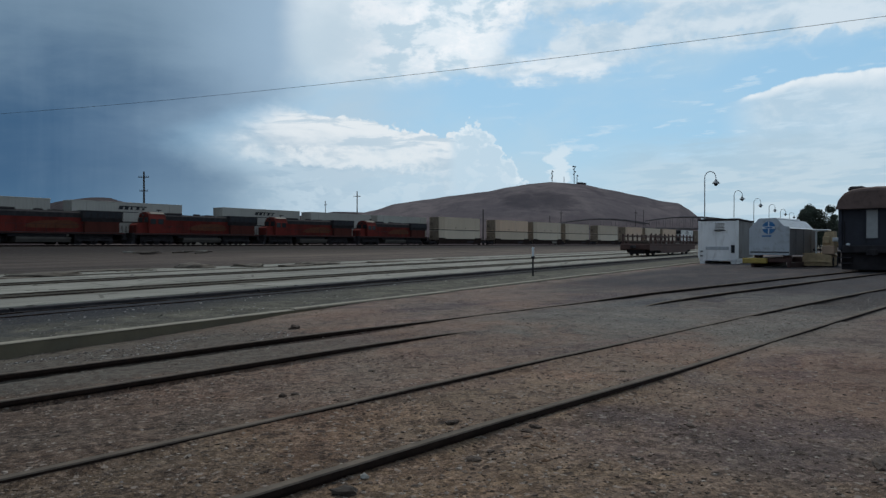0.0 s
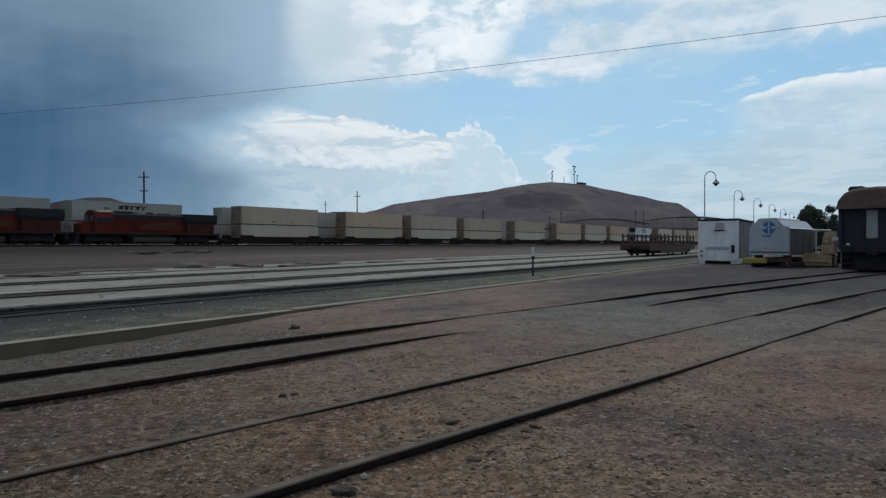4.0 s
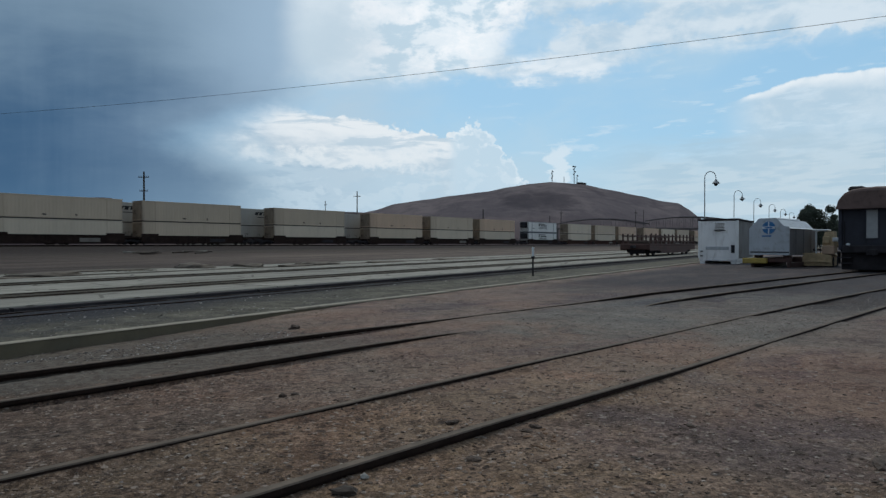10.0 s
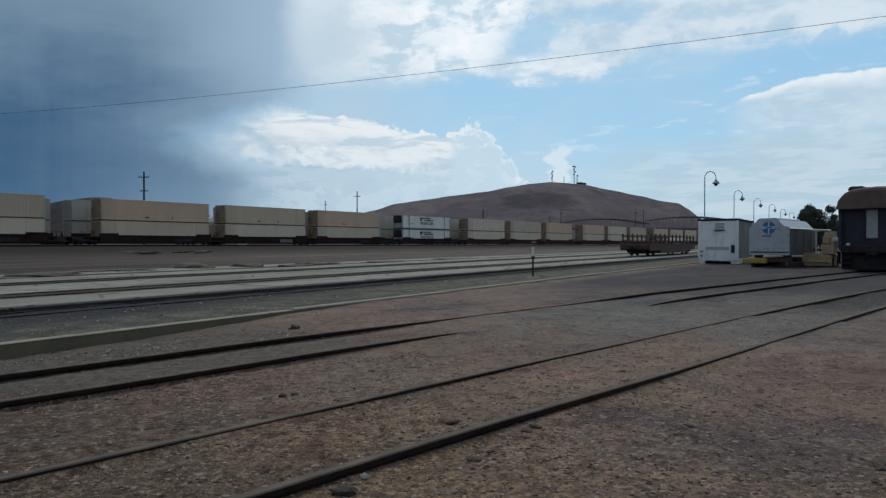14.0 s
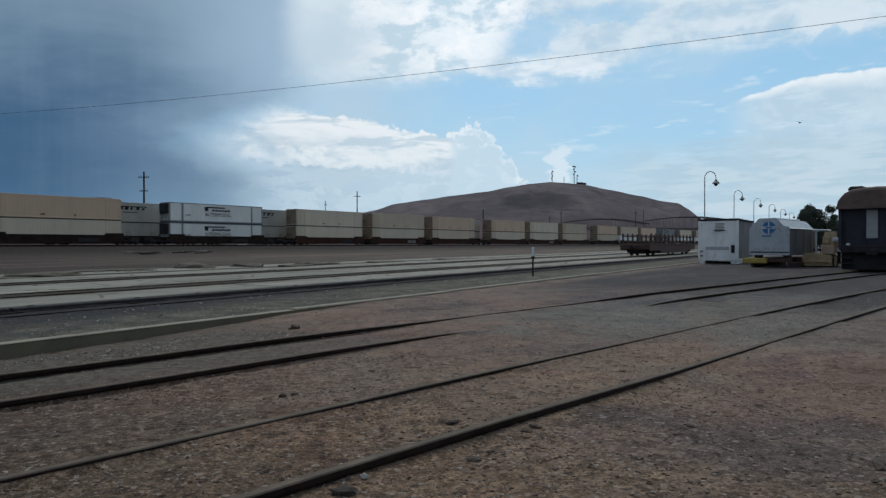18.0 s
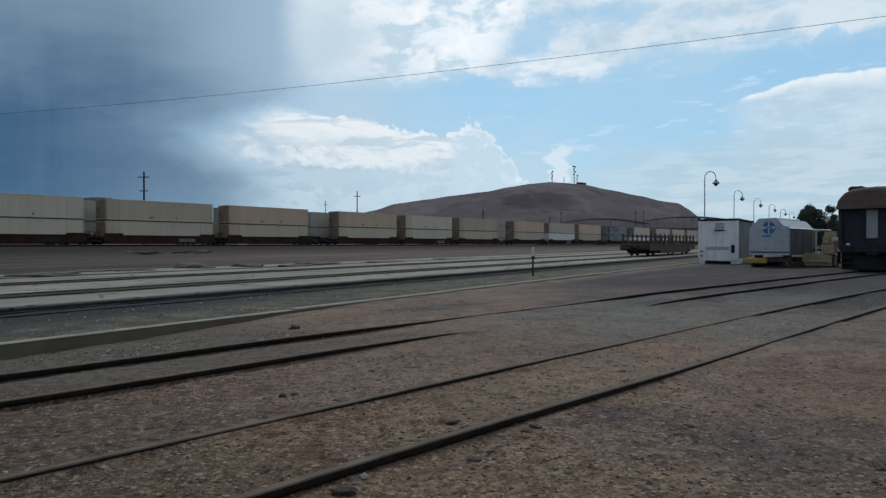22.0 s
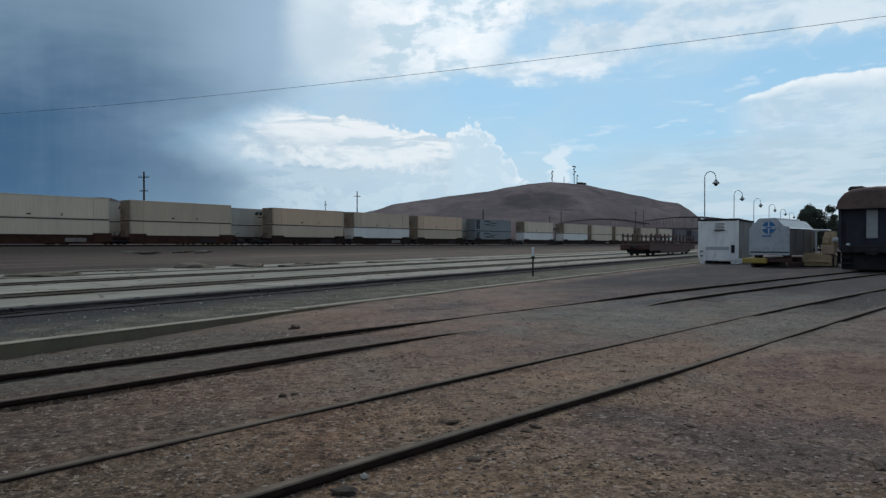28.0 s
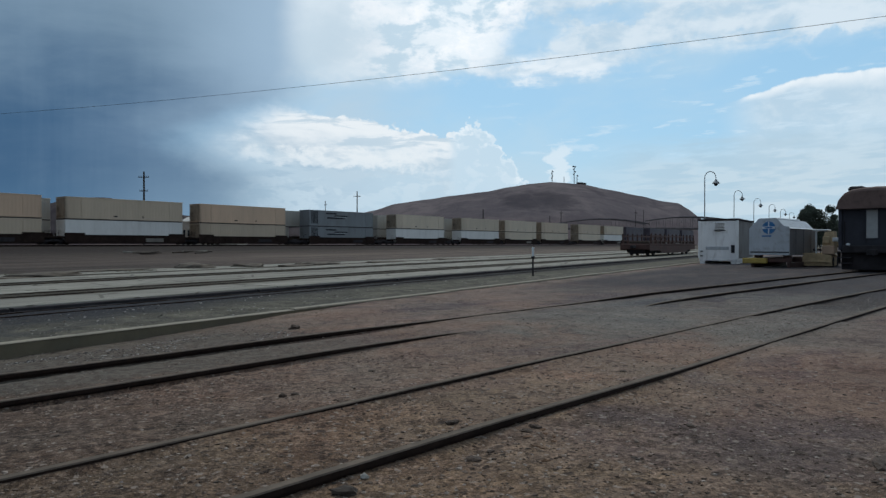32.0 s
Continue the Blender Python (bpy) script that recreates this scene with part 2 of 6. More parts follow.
def ground_z(x, y):
    r = math.hypot(x, y)
    z = plain(x, y)
    if r < 14:
        dn, sn = x * NN.x + y * NN.y, x * EN.x + y * EN.y
        for d0, f in ((3.22, -0.022 * smooth(7, 3, sn)), (7.13, 0.085 * smooth(8, 4, sn)), (8.55, 0.135 * smooth(10, 5, sn))):
            z -= f * math.exp(-((dn + (0.17 * smooth(6, 1.5, sn) if d0 > 7 else 0) - d0) / 0.14) ** 2)
        z += 0.028 * math.exp(-((dn - 4.72) / 0.6) ** 2) + 0.02 * smooth(4, 8, sn) * math.exp(-((dn - 3.3) / 0.5) ** 2)
    if r < 60:
        f = smooth(60, 18, r)
        dn, sn = x * NN.x + y * NN.y, x * EN.x + y * EN.y
        bent = dn + 0.0011 * max(0, sn - 8) ** 2 + 0.17 * smooth(6, 1.5, sn)
        f *= 0.2 + 0.8 * min(1.0, min(abs(dn - 3.29), abs(dn - 4.73), abs(bent - 7.26), abs(bent - 8.70)) / 0.4)
        # the dirt lies lower along the near foot of each rail, filled up again here and there
        low = (0.022 - 0.06 * noise.noise((sn * 0.55, dn * 0.35, 11.0))) * smooth(34, 26, r) * smooth(-1.0, 2.0, sn)
        wide = 0.06 + 0.008 * r
        for d0, q, keep in ((3.29, dn, 1.0), (4.73, dn, 1.0), (7.26, bent, smooth(14.0, 16.5, sn)), (8.70, bent, smooth(12.0, 15.0, sn))):
            z -= max(low, -0.02) * keep * math.exp(-((q - d0 + 0.05 + wide) / wide) ** 2)
        z += f * (0.016 * noise.noise((x * 0.9, y * 0.9, 0)) + 0.012 * noise.noise((x * 3.1, y * 3.1, 4)) + 0.007 * noise.noise((x * 9, y * 9, 7)))
    elif r > 130:
        z += 0.5 * smooth(130, 500, r) * noise.noise((x * 0.01, y * 0.01, 2))
    return z


# ---------------------------------------------------------------- mesh helpers
class Geo:
    """Vertices and faces of one mesh."""

    def __init__(self):
        self.v, self.f = [], []

    def add(self, v, f):
        n = len(self.v)
        self.v += [tuple(p) for p in v]
        self.f += [tuple(n + i for i in q) for q in f]
        return self

    def box(self, c, s, ch=0.0, m=None):
        """A box with chamfered edges."""
        hx, hy, hz = s[0] / 2, s[1] / 2, s[2] / 2
        ch = min(ch, hx * 0.9, hy * 0.9, hz * 0.9)
        if ch <= 0:
            v = [(x, y, z) for x in (-hx, hx) for y in (-hy, hy) for z in (-hz, hz)]
            f = [(0, 1, 3, 2), (4, 6, 7, 5), (0, 4, 5, 1), (2, 3, 7, 6), (0, 2, 6, 4), (1, 5, 7, 3)]
        else:
            v, idx = [], {}
            for sx in (-1, 1):
                for sy in (-1, 1):
                    for sz in (-1, 1):
                        for a in range(3):
                            p = [sx * (hx - ch), sy * (hy - ch), sz * (hz - ch)]
                            p[a] = (sx * hx, sy * hy, sz * hz)[a]
                            idx[sx, sy, sz, a] = len(v)
                            v.append(tuple(p))
            f = []
            for a in range(3):
                b, c2 = (a + 1) % 3, (a + 2) % 3
                for sg in (-1, 1):
                    quad = []
                    for sb, sc in ((-1, -1), (1, -1), (1, 1), (-1, 1)):
                        k = [0, 0, 0]
                        k[a], k[b], k[c2] = sg, sb, sc
                        quad.append(idx[(*k, a)])
                    f.append(tuple(quad if sg > 0 else quad[::-1]))
                for sb in (-1, 1):
                    for sc in (-1, 1):
                        k1, k2 = [0, 0, 0], [0, 0, 0]
                        k1[a], k1[b], k1[c2] = -1, sb, sc
                        k2[a], k2[b], k2[c2] = 1, sb, sc
                        q = [idx[(*k1, b)], idx[(*k2, b)], idx[(*k2, c2)], idx[(*k1, c2)]]
                        f.append(tuple(q if sb * sc < 0 else q[::-1]))
            for sx in (-1, 1):
                for sy in (-1, 1):
                    for sz in (-1, 1):
                        q = [idx[sx, sy, sz, a] for a in range(3)]
                        f.append(tuple(q if sx * sy * sz > 0 else q[::-1]))
        c = Vector(c)
        return self.add([(m @ Vector(p) if m else Vector(p)) + c for p in v], f)

    def tube(self, a, b, r, r2=None, seg=8, caps=True):
        a, b = Vector(a), Vector(b)
        r2 = r if r2 is None else r2
        q = (b - a).to_track_quat("Z", "Y")
        v = []
        for p, rr in ((a, r), (b, r2)):
            for i in range(seg):
                w = 2 * math.pi * i / seg
                v.append(p + q @ Vector((math.cos(w) * rr, math.sin(w) * rr, 0)))
        f = [(i, (i + 1) % seg, seg + (i + 1) % seg, seg + i) for i in range(seg)]
        if caps:
            f += [tuple(range(seg))[::-1], tuple(range(seg, 2 * seg))]
        return self.add(v, f)

    def prism(self, poly, a, b, axis="x"):
        """A closed outline swept from a to b along an axis; poly holds the two other coordinates."""
        put = {"x": lambda t, p: (t, p[0], p[1]), "y": lambda t, p: (p[0], t, p[1]), "z": lambda t, p: (p[0], p[1], t)}[axis]
        n = len(poly)
        v = [put(a, p) for p in poly] + [put(b, p) for p in poly]
        f = [(i, (i + 1) % n, n + (i + 1) % n, n + i) for i in range(n)] + [tuple(range(n))[::-1], tuple(range(n, 2 * n))]
        return self.add(v, f)

    def path(self, pts, r, seg=8):
        for a, b in zip(pts[:-1], pts[1:]):
            self.tube(a, b, r, seg=seg)
        return self

    def mesh(self, name):
        me = bpy.data.meshes.new(name)
        me.from_pydata(self.v, [], self.f)
        bm = bmesh.new()
        bm.from_mesh(me)
        bmesh.ops.recalc_face_normals(bm, faces=bm.faces)
        bm.to_mesh(me)
        bm.free()
        return me


def part(name, g, material, parent=None, label="", at=None, sm=False):
    me = g.mesh(name) if isinstance(g, Geo) else g
    if material and not me.materials:
        me.materials.append(material)
    if sm:
        for p in me.polygons:
            p.use_smooth = True
    ob = new(name, me)
    if parent:
        ob.parent = parent
    if at:
        ob.matrix_basis = at
    if label:
        tagged(ob, label)
    return ob


def thing(name, label, category, m=None, group="", kind=""):
    ob = new(name)
    ob.empty_display_size = 0.3
    tagged(ob, label, category, group, kind)
    if m is not None:
        ob.matrix_basis = m
    return ob


def turned(v):
    """Heading, in degrees about z, of an object whose x axis lies along v."""
    return math.degrees(math.atan2(v.y, v.x))


# ---------------------------------------------------------------- materials
def surface(name, base, rough=0.7, metal=0.0, var=0.25, scale=2.0, fine=30.0, bump=0.15, dirt=None, dirt_amount=0.5, streak=1.0, rand=0.0, spec=0.5, soot=False):
    m = bpy.data.materials.new(name)
    m.use_nodes = True
    tree = m.node_tree
    N = Nodes(tree)
    b = tree.nodes["Principled BSDF"]
    co = N.add("ShaderNodeTexCoord").outputs["Object"]
    p = N.split(co)
    vec = N.combine(p[0], p[1], N.math("MULTIPLY", p[2], streak))
    coarse = N.noise(vec, scale, 5.0, 0.6)
    grain = N.noise(co, fine, 3.0, 0.6)
    dark = tuple(c * (1 - var) for c in base)
    light = tuple(min(1, c * (1 + var * 0.7)) for c in base)
    col = N.mix(N.ramp(coarse, 0.3, 0.7), dark, light)
    col = N.mix(N.ramp(grain, 0.25, 0.75, 0.0, var), col, dark)
    if dirt:
        spots = N.noise(vec, scale * 2.7, 6.0, 0.65, 0.4)
        col = N.mix(N.ramp(spots, 0.5, 0.72, 0.0, dirt_amount), col, dirt)
    if soot:
        front = N.math("ADD", p[0], N.math("MULTIPLY", N.math("SUBTRACT", N.noise(vec, 0.9, 5.0, 0.65), 0.5), 2.2))
        col = N.mix(N.ramp(front, 2.6, 1.2, 0.0, 0.26), col, (0.25, 0.195, 0.145))
        col = N.mix(N.ramp(front, 0.6, -0.1, 0.0, 0.55), col, (0.075, 0.058, 0.046))
    if rand:
        r = N.add("ShaderNodeObjectInfo").outputs["Random"]
        col = N.mix(1.0, col, N.combine(*[N.math("ADD", 1 - rand, N.math("MULTIPLY", r, 2 * rand))] * 3), "MULTIPLY")
    N.feed(b.inputs["Base Color"], col)
    N.feed(b.inputs["Roughness"], N.ramp(coarse, 0.2, 0.8, max(0.05, rough - 0.12), min(1, rough + 0.12)))
    N.feed(b.inputs["Metallic"], metal)
    N.feed(b.inputs["Specular IOR Level"], spec)
    if bump:
        h = N.add("ShaderNodeBump", Strength=bump, Distance=0.02, Height=N.math("ADD", coarse, N.math("MULTIPLY", grain, 0.6)))
        N.feed(b.inputs["Normal"], h.outputs[0])
    return m


def glass_mat(name, tint, rough=0.05):
    m = bpy.data.materials.new(name)
    m.use_nodes = True
    b = m.node_tree.nodes["Principled BSDF"]
    b.inputs["Base Color"].default_value = (*tint, 1)
    b.inputs["Roughness"].default_value = rough
    b.inputs["Specular IOR Level"].default_value = 0.2
    return m


def ground_mat():
    m = bpy.data.materials.new("yard_dirt")
    m.use_nodes = True
    tree = m.node_tree
    N = Nodes(tree)
    b = tree.nodes["Principled BSDF"]
    co = N.add("ShaderNodeTexCoord").outputs["Object"]
    p = N.split(co)
    d = N.math("ADD", N.math("MULTIPLY", p[0], NS.x), N.math("MULTIPLY", p[1], NS.y))
    s = N.math("ADD", N.math("MULTIPLY", p[0], ES.x), N.math("MULTIPLY", p[1], ES.y))
    dn = N.math("ADD", N.math("MULTIPLY", p[0], NN.x), N.math("MULTIPLY", p[1], NN.y))
    dt = N.math("ADD", N.math("MULTIPLY", p[0], NT.x), N.math("MULTIPLY", p[1], NT.y))
    drawn = N.combine(N.math("MULTIPLY", s, 0.35), d, 0.0)
    wide = N.noise(co, 0.22, 5.0, 0.6, 0.4)
    mid = N.noise(co, 1.3, 5.0, 0.6)
    small = N.noise(co, 9.0, 4.0, 0.65)
    grit = N.noise(co, 60.0, 3.0, 0.7)
    lines = N.noise(drawn, 0.7, 5.0, 0.6)
    speck = N.noise(co, 26.0, 4.0, 0.75, 0.5)
    crumb = N.noise(co, 48.0, 3.0, 0.75, 0.3)
    sn = N.math("ADD", N.math("MULTIPLY", p[0], EN.x), N.math("MULTIPLY", p[1], EN.y))
    clot = N.noise(co, 4.2, 6.0, 0.7, 0.6)
    worn = N.noise(N.combine(N.math("MULTIPLY", sn, 0.5), dn, 3.0), 0.45, 5.0, 0.62, 0.5)
    patch = N.noise(N.combine(sn, N.math("MULTIPLY", dn, 1.4), 7.0), 0.6, 6.0, 0.6, 0.8)
    # how sandy and loose the ground is: loose to the left, trodden hard to the right
    hard = N.ramp(N.math("ADD", sn, N.math("MULTIPLY", N.math("SUBTRACT", wide, 0.5), 7.0)), 1.5, 9.0)
    dirt = N.mix(N.ramp(wide, 0.35, 0.65), (0.122, 0.080, 0.058), (0.154, 0.108, 0.080))
    dirt = N.mix(hard, dirt, N.mix(N.ramp(wide, 0.35, 0.65), (0.165, 0.122, 0.104), (0.205, 0.158, 0.134)))
    dirt = N.mix(N.ramp(mid, 0.46, 0.70, 0.0, 0.5), dirt, (0.100, 0.073, 0.063))
    dirt = N.mix(N.ramp(lines, 0.5, 0.68, 0.0, 0.4), dirt, (0.205, 0.172, 0.142))
    # greyer, gravelled strips between and beside the sidings
    grey = N.math("MULTIPLY", N.ramp(N.math("ABSOLUTE", N.math("SUBTRACT", dn, 5.9)), 1.9, 0.3), N.ramp(mid, 0.3, 0.6, 0.1, 0.6))
    dirt = N.mix(grey, dirt, (0.140, 0.118, 0.104))
    # sandy strip between the near rails, and loose sandy dirt this side of them
    ab = N.math("MULTIPLY", N.ramp(N.math("ABSOLUTE", N.math("SUBTRACT", dn, 3.7)), 1.3, 0.7), N.ramp(sn, 10.0, 4.0, 0.15, 1.0))
    dirt = N.mix(N.math("MULTIPLY", ab, N.ramp(mid, 0.35, 0.6, 0.35, 0.85)), dirt, (0.205, 0.156, 0.108))
    loose = N.math("MULTIPLY", N.ramp(N.math("ADD", dn, N.math("MULTIPLY", N.math("SUBTRACT", patch, 0.5), 1.6)), 3.3, 2.9), N.ramp(N.math("ADD", sn, N.math("MULTIPLY", N.math("SUBTRACT", patch, 0.5), 4.0)), 5.0, 3.6))
    dirt = N.mix(N.math("MULTIPLY", loose, 0.9), dirt, (0.205, 0.154, 0.103))
    # trodden purplish-grey patches and paler dusty ones
    dirt = N.mix(N.math("MULTIPLY", N.ramp(worn, 0.50, 0.58, 0.0, 0.75), hard), dirt, (0.118, 0.092, 0.092))
    dirt = N.mix(N.math("MULTIPLY", N.ramp(patch, 0.53, 0.61, 0.0, 0.7), hard), dirt, (0.112, 0.086, 0.090))
    dirt = N.mix(N.math("MULTIPLY", N.ramp(worn, 0.47, 0.39, 0.0, 0.6), hard), dirt, (0.218, 0.176, 0.146))
    dirt = N.mix(N.ramp(patch, 0.46, 0.37, 0.0, 0.6), dirt, (0.192, 0.143, 0.118))
    # darker to the left: dimmer light under the storm cloud, painted in
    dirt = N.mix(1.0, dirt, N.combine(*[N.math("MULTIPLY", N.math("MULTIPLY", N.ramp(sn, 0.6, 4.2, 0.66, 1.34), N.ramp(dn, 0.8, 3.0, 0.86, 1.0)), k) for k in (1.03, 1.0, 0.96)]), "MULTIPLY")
    # an old oil stain soaked into the ground, and a smaller one beside it
    for sx, sy, r in ((2.1, 4.75, 1.0), (1.75, 5.5, 0.5), (3.0, 5.2, 0.5)):
        far = N.math("SQRT", N.math("ADD", N.math("POWER", N.math("SUBTRACT", p[0], sx), 2.0), N.math("POWER", N.math("SUBTRACT", p[1], sy), 2.0)))
        far = N.math("ADD", N.math("DIVIDE", far, r), N.math("MULTIPLY", N.math("SUBTRACT", mid, 0.5), 2.4))
        dirt = N.mix(N.ramp(far, 1.1, 0.35, 0.0, 0.6), dirt, (0.112, 0.090, 0.098))
    # clots of darker soil, crumbs and grit
    loosely = N.math("SUBTRACT", 1.0, N.math("MULTIPLY", hard, 0.62))
    dirt = N.mix(N.math("MULTIPLY", N.ramp(clot, 0.52, 0.60, 0.0, 0.6), loosely), dirt, (0.072, 0.051, 0.041))
    dirt = N.mix(N.math("MULTIPLY", N.ramp(clot, 0.47, 0.38, 0.0, 0.45), loosely), dirt, (0.250, 0.190, 0.145))
    dirt = N.mix(N.math("MULTIPLY", N.ramp(small, 0.51, 0.60, 0.0, 0.5), loosely), dirt, (0.060, 0.044, 0.037))
    dirt = N.mix(N.math("MULTIPLY", N.ramp(small, 0.46, 0.38, 0.0, 0.45), loosely), dirt, (0.250, 0.195, 0.155))
    dirt = N.mix(N.math("MULTIPLY", N.ramp(speck, 0.545, 0.62, 0.0, 0.5), loosely), dirt, (0.044, 0.033, 0.028))
    dirt = N.mix(N.math("MULTIPLY", N.ramp(speck, 0.43, 0.35, 0.0, 0.7), loosely), dirt, (0.300, 0.245, 0.200))
    dirt = N.mix(N.ramp(crumb, 0.42, 0.33, 0.0, 0.65), dirt, (0.310, 0.260, 0.215))
    dirt = N.mix(N.ramp(crumb, 0.57, 0.66, 0.0, 0.5), dirt, (0.056, 0.043, 0.037))
    # grey-green trodden fines between the sidings, a pale reddish patch by the kerb, a bluish dark one in the siding
    fines = N.math("MULTIPLY", N.math("MULTIPLY", N.ramp(N.math("ADD", sn, N.math("MULTIPLY", N.math("SUBTRACT", patch, 0.5), 9.0)), 7.6, 10.0), N.ramp(N.math("ADD", dn, N.math("MULTIPLY", N.math("SUBTRACT", worn, 0.5), 2.0)), 2.4, 3.6)), N.ramp(dn, 9.2, 7.8))
    dirt = N.mix(N.math("MULTIPLY", fines, 0.8), dirt, (0.196, 0.184, 0.160))
    pale = N.math("MULTIPLY", N.math("MULTIPLY", N.ramp(d, 7.6, 8.4), N.ramp(sn, 11.5, 13.5)), N.math("MULTIPLY", N.ramp(sn, 21.0, 17.5), N.ramp(worn, 0.40, 0.56, 0.3, 1.0)))
    dirt = N.mix(N.math("MULTIPLY", pale, 0.6), dirt, (0.290, 0.212, 0.165))
    # siding soil darkened further, taking in the shadow beneath its rails
    sunk = N.math("MULTIPLY", N.math("MULTIPLY", N.ramp(sn, 12.5, 15.5), N.ramp(N.math("ABSOLUTE", N.math("SUBTRACT", dn, 7.0)), 1.3, 0.6)), N.ramp(patch, 0.42, 0.56))
    dirt = N.mix(N.math("MULTIPLY", sunk, 0.8), dirt, (0.085, 0.080, 0.088))
    # dark soil between the near rails, the rail's shadow painted in with it
    rail_shade = N.math("MULTIPLY", N.math("MULTIPLY", N.ramp(N.math("ADD", sn, N.math("MULTIPLY", N.math("SUBTRACT", patch, 0.5), 6.0)), 14.0, 17.0), N.ramp(dn, 3.2, 3.6)), N.ramp(N.math("ADD", dn, N.math("MULTIPLY", N.math("SUBTRACT", worn, 0.5), 1.6)), 4.9, 4.5))
    dirt = N.mix(N.math("MULTIPLY", rail_shade, 0.75), dirt, (0.062, 0.050, 0.046))
    # pebbles and crumbs of every tone, thick in the loose dirt
    for size, amount in ((52.0, 0.66), (24.0, 0.50)):
        cell = N.add("ShaderNodeTexVoronoi", Vector=co, Scale=size)
        tone = N.split(cell.outputs["Color"])[0]
        gain = N.ramp(tone, 0.0, 1.0, 1.0 - 0.62 * amount, 1.0 + 0.62 * amount)
        keep = N.math("MULTIPLY", N.ramp(clot, 0.40, 0.56, 0.35, 1.0), N.ramp(hard, 0.0, 1.0, 1.0, 0.55))
        gain = N.math("ADD", 1.0, N.math("MULTIPLY", N.math("SUBTRACT", gain, 1.0), keep))
        dirt = N.mix(1.0, dirt, N.combine(gain, gain, gain), "MULTIPLY")
    # stains and dust at the scale of paces: redder, greyer, darker and paler ground
    shift = N.combine(N.math("ADD", p[0], 40.0), N.math("ADD", p[1], 17.0), 0.0)
    macro, stain = N.noise(co, 0.38, 4.0, 0.55, 0.6), N.noise(shift, 0.85, 6.0, 0.62, 0.7)
    spotty = N.noise(shift, 3.3, 5.0, 0.6, 0.5)
    for v, lo, hi, k, tint in ((macro, 0.48, 0.60, 0.8, (1.07, 0.97, 0.93)), (macro, 0.46, 0.36, 0.7, (0.86, 0.92, 0.95)), (stain, 0.54, 0.66, 0.6, (0.60, 0.58, 0.60)), (stain, 0.45, 0.34, 0.6, (1.32, 1.30, 1.26)), (spotty, 0.54, 0.64, 0.55, (0.66, 0.64, 0.64)), (spotty, 0.45, 0.36, 0.45, (1.28, 1.26, 1.22))):
        dirt = N.mix(N.ramp(v, lo, hi, 0.0, k), dirt, N.mix(1.0, dirt, tint, "MULTIPLY"))
    wobble = N.combine(*[N.math("ADD", p[i], N.math("MULTIPLY", N.math("SUBTRACT", N.noise(shift, 22.0 + 3 * i, 2.0), 0.5), 0.06)) for i in range(2)], 0.0)
    cell = N.add("ShaderNodeTexVoronoi", Vector=wobble, Scale=7.5)
    pick = N.split(cell.outputs["Color"])
    dirt = N.mix(N.math("MULTIPLY", N.ramp(cell.outputs["Distance"], 0.36, 0.24), N.ramp(pick[0], 0.91, 0.93, 0.0, 0.8)), dirt, (0.052, 0.041, 0.037))
    cell = N.add("ShaderNodeTexVoronoi", Vector=wobble, Scale=15.0)
    pick = N.split(cell.outputs["Color"])
    stone = N.ramp(cell.outputs["Distance"], 0.34, 0.26)
    dirt = N.mix(N.math("MULTIPLY", stone, N.ramp(pick[1], 0.86, 0.90, 0.0, 0.75)), dirt, (0.048, 0.037, 0.033))
    dirt = N.mix(N.math("MULTIPLY", stone, N.ramp(pick[2], 0.90, 0.93, 0.0, 0.7)), dirt, (0.35, 0.31, 0.27))
    # overall tone, cooler and bluer towards the far end
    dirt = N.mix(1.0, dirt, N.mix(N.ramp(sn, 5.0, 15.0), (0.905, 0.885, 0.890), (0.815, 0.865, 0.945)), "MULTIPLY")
    # grey ballast fines round the sunken siding to the left
    old = N.math("MULTIPLY", N.math("MULTIPLY", N.ramp(N.math("ADD", dn, N.math("MULTIPLY", N.math("SUBTRACT", mid, 0.5), 0.9)), 7.1, 7.5), N.ramp(s, 30.0, 20.0)), N.ramp(N.math("ADD", sn, N.math("MULTIPLY", N.math("SUBTRACT", clot, 0.5), 5.0)), 7.5, 4.5))
    dirt = N.mix(N.math("MULTIPLY", old, 0.75), dirt, N.mix(N.ramp(small, 0.42, 0.6), (0.078, 0.074, 0.066), (0.150, 0.142, 0.125)))
    # darker, bluish ground round the parked equipment
    gear_ground = N.math("MULTIPLY", N.math("MULTIPLY", N.ramp(s, 15.0, 24.0), N.ramp(d, 10.4, 9.0)), N.ramp(N.math("ADD", N.math("MULTIPLY", lines, 0.6), N.math("MULTIPLY", wide, 0.4)), 0.3, 0.6, 0.55, 1.0))
    dirt = N.mix(gear_ground, dirt, (0.058, 0.056, 0.064))
    damp = N.math("MULTIPLY", N.ramp(wide, 0.52, 0.66), N.ramp(mid, 0.35, 0.6))
    dirt = N.mix(N.math("MULTIPLY", damp, 0.55), dirt, (0.098, 0.076, 0.070))
    # ballast between kerb and pads, near black by the rail, trough shade painted in
    bal = N.mix(N.ramp(mid, 0.35, 0.7), (0.080, 0.078, 0.063), (0.165, 0.157, 0.127))
    bal = N.mix(N.ramp(clot, 0.50, 0.62, 0.0, 0.6), bal, (0.050, 0.048, 0.044))
    bal = N.mix(N.math("MULTIPLY", N.ramp(worn, 0.48, 0.60, 0.0, 0.8), N.ramp(s, 16.0, 6.0)), bal, (0.040, 0.044, 0.050))
    bal = N.mix(N.ramp(speck, 0.48, 0.34, 0.0, 0.5), bal, (0.19, 0.185, 0.16))
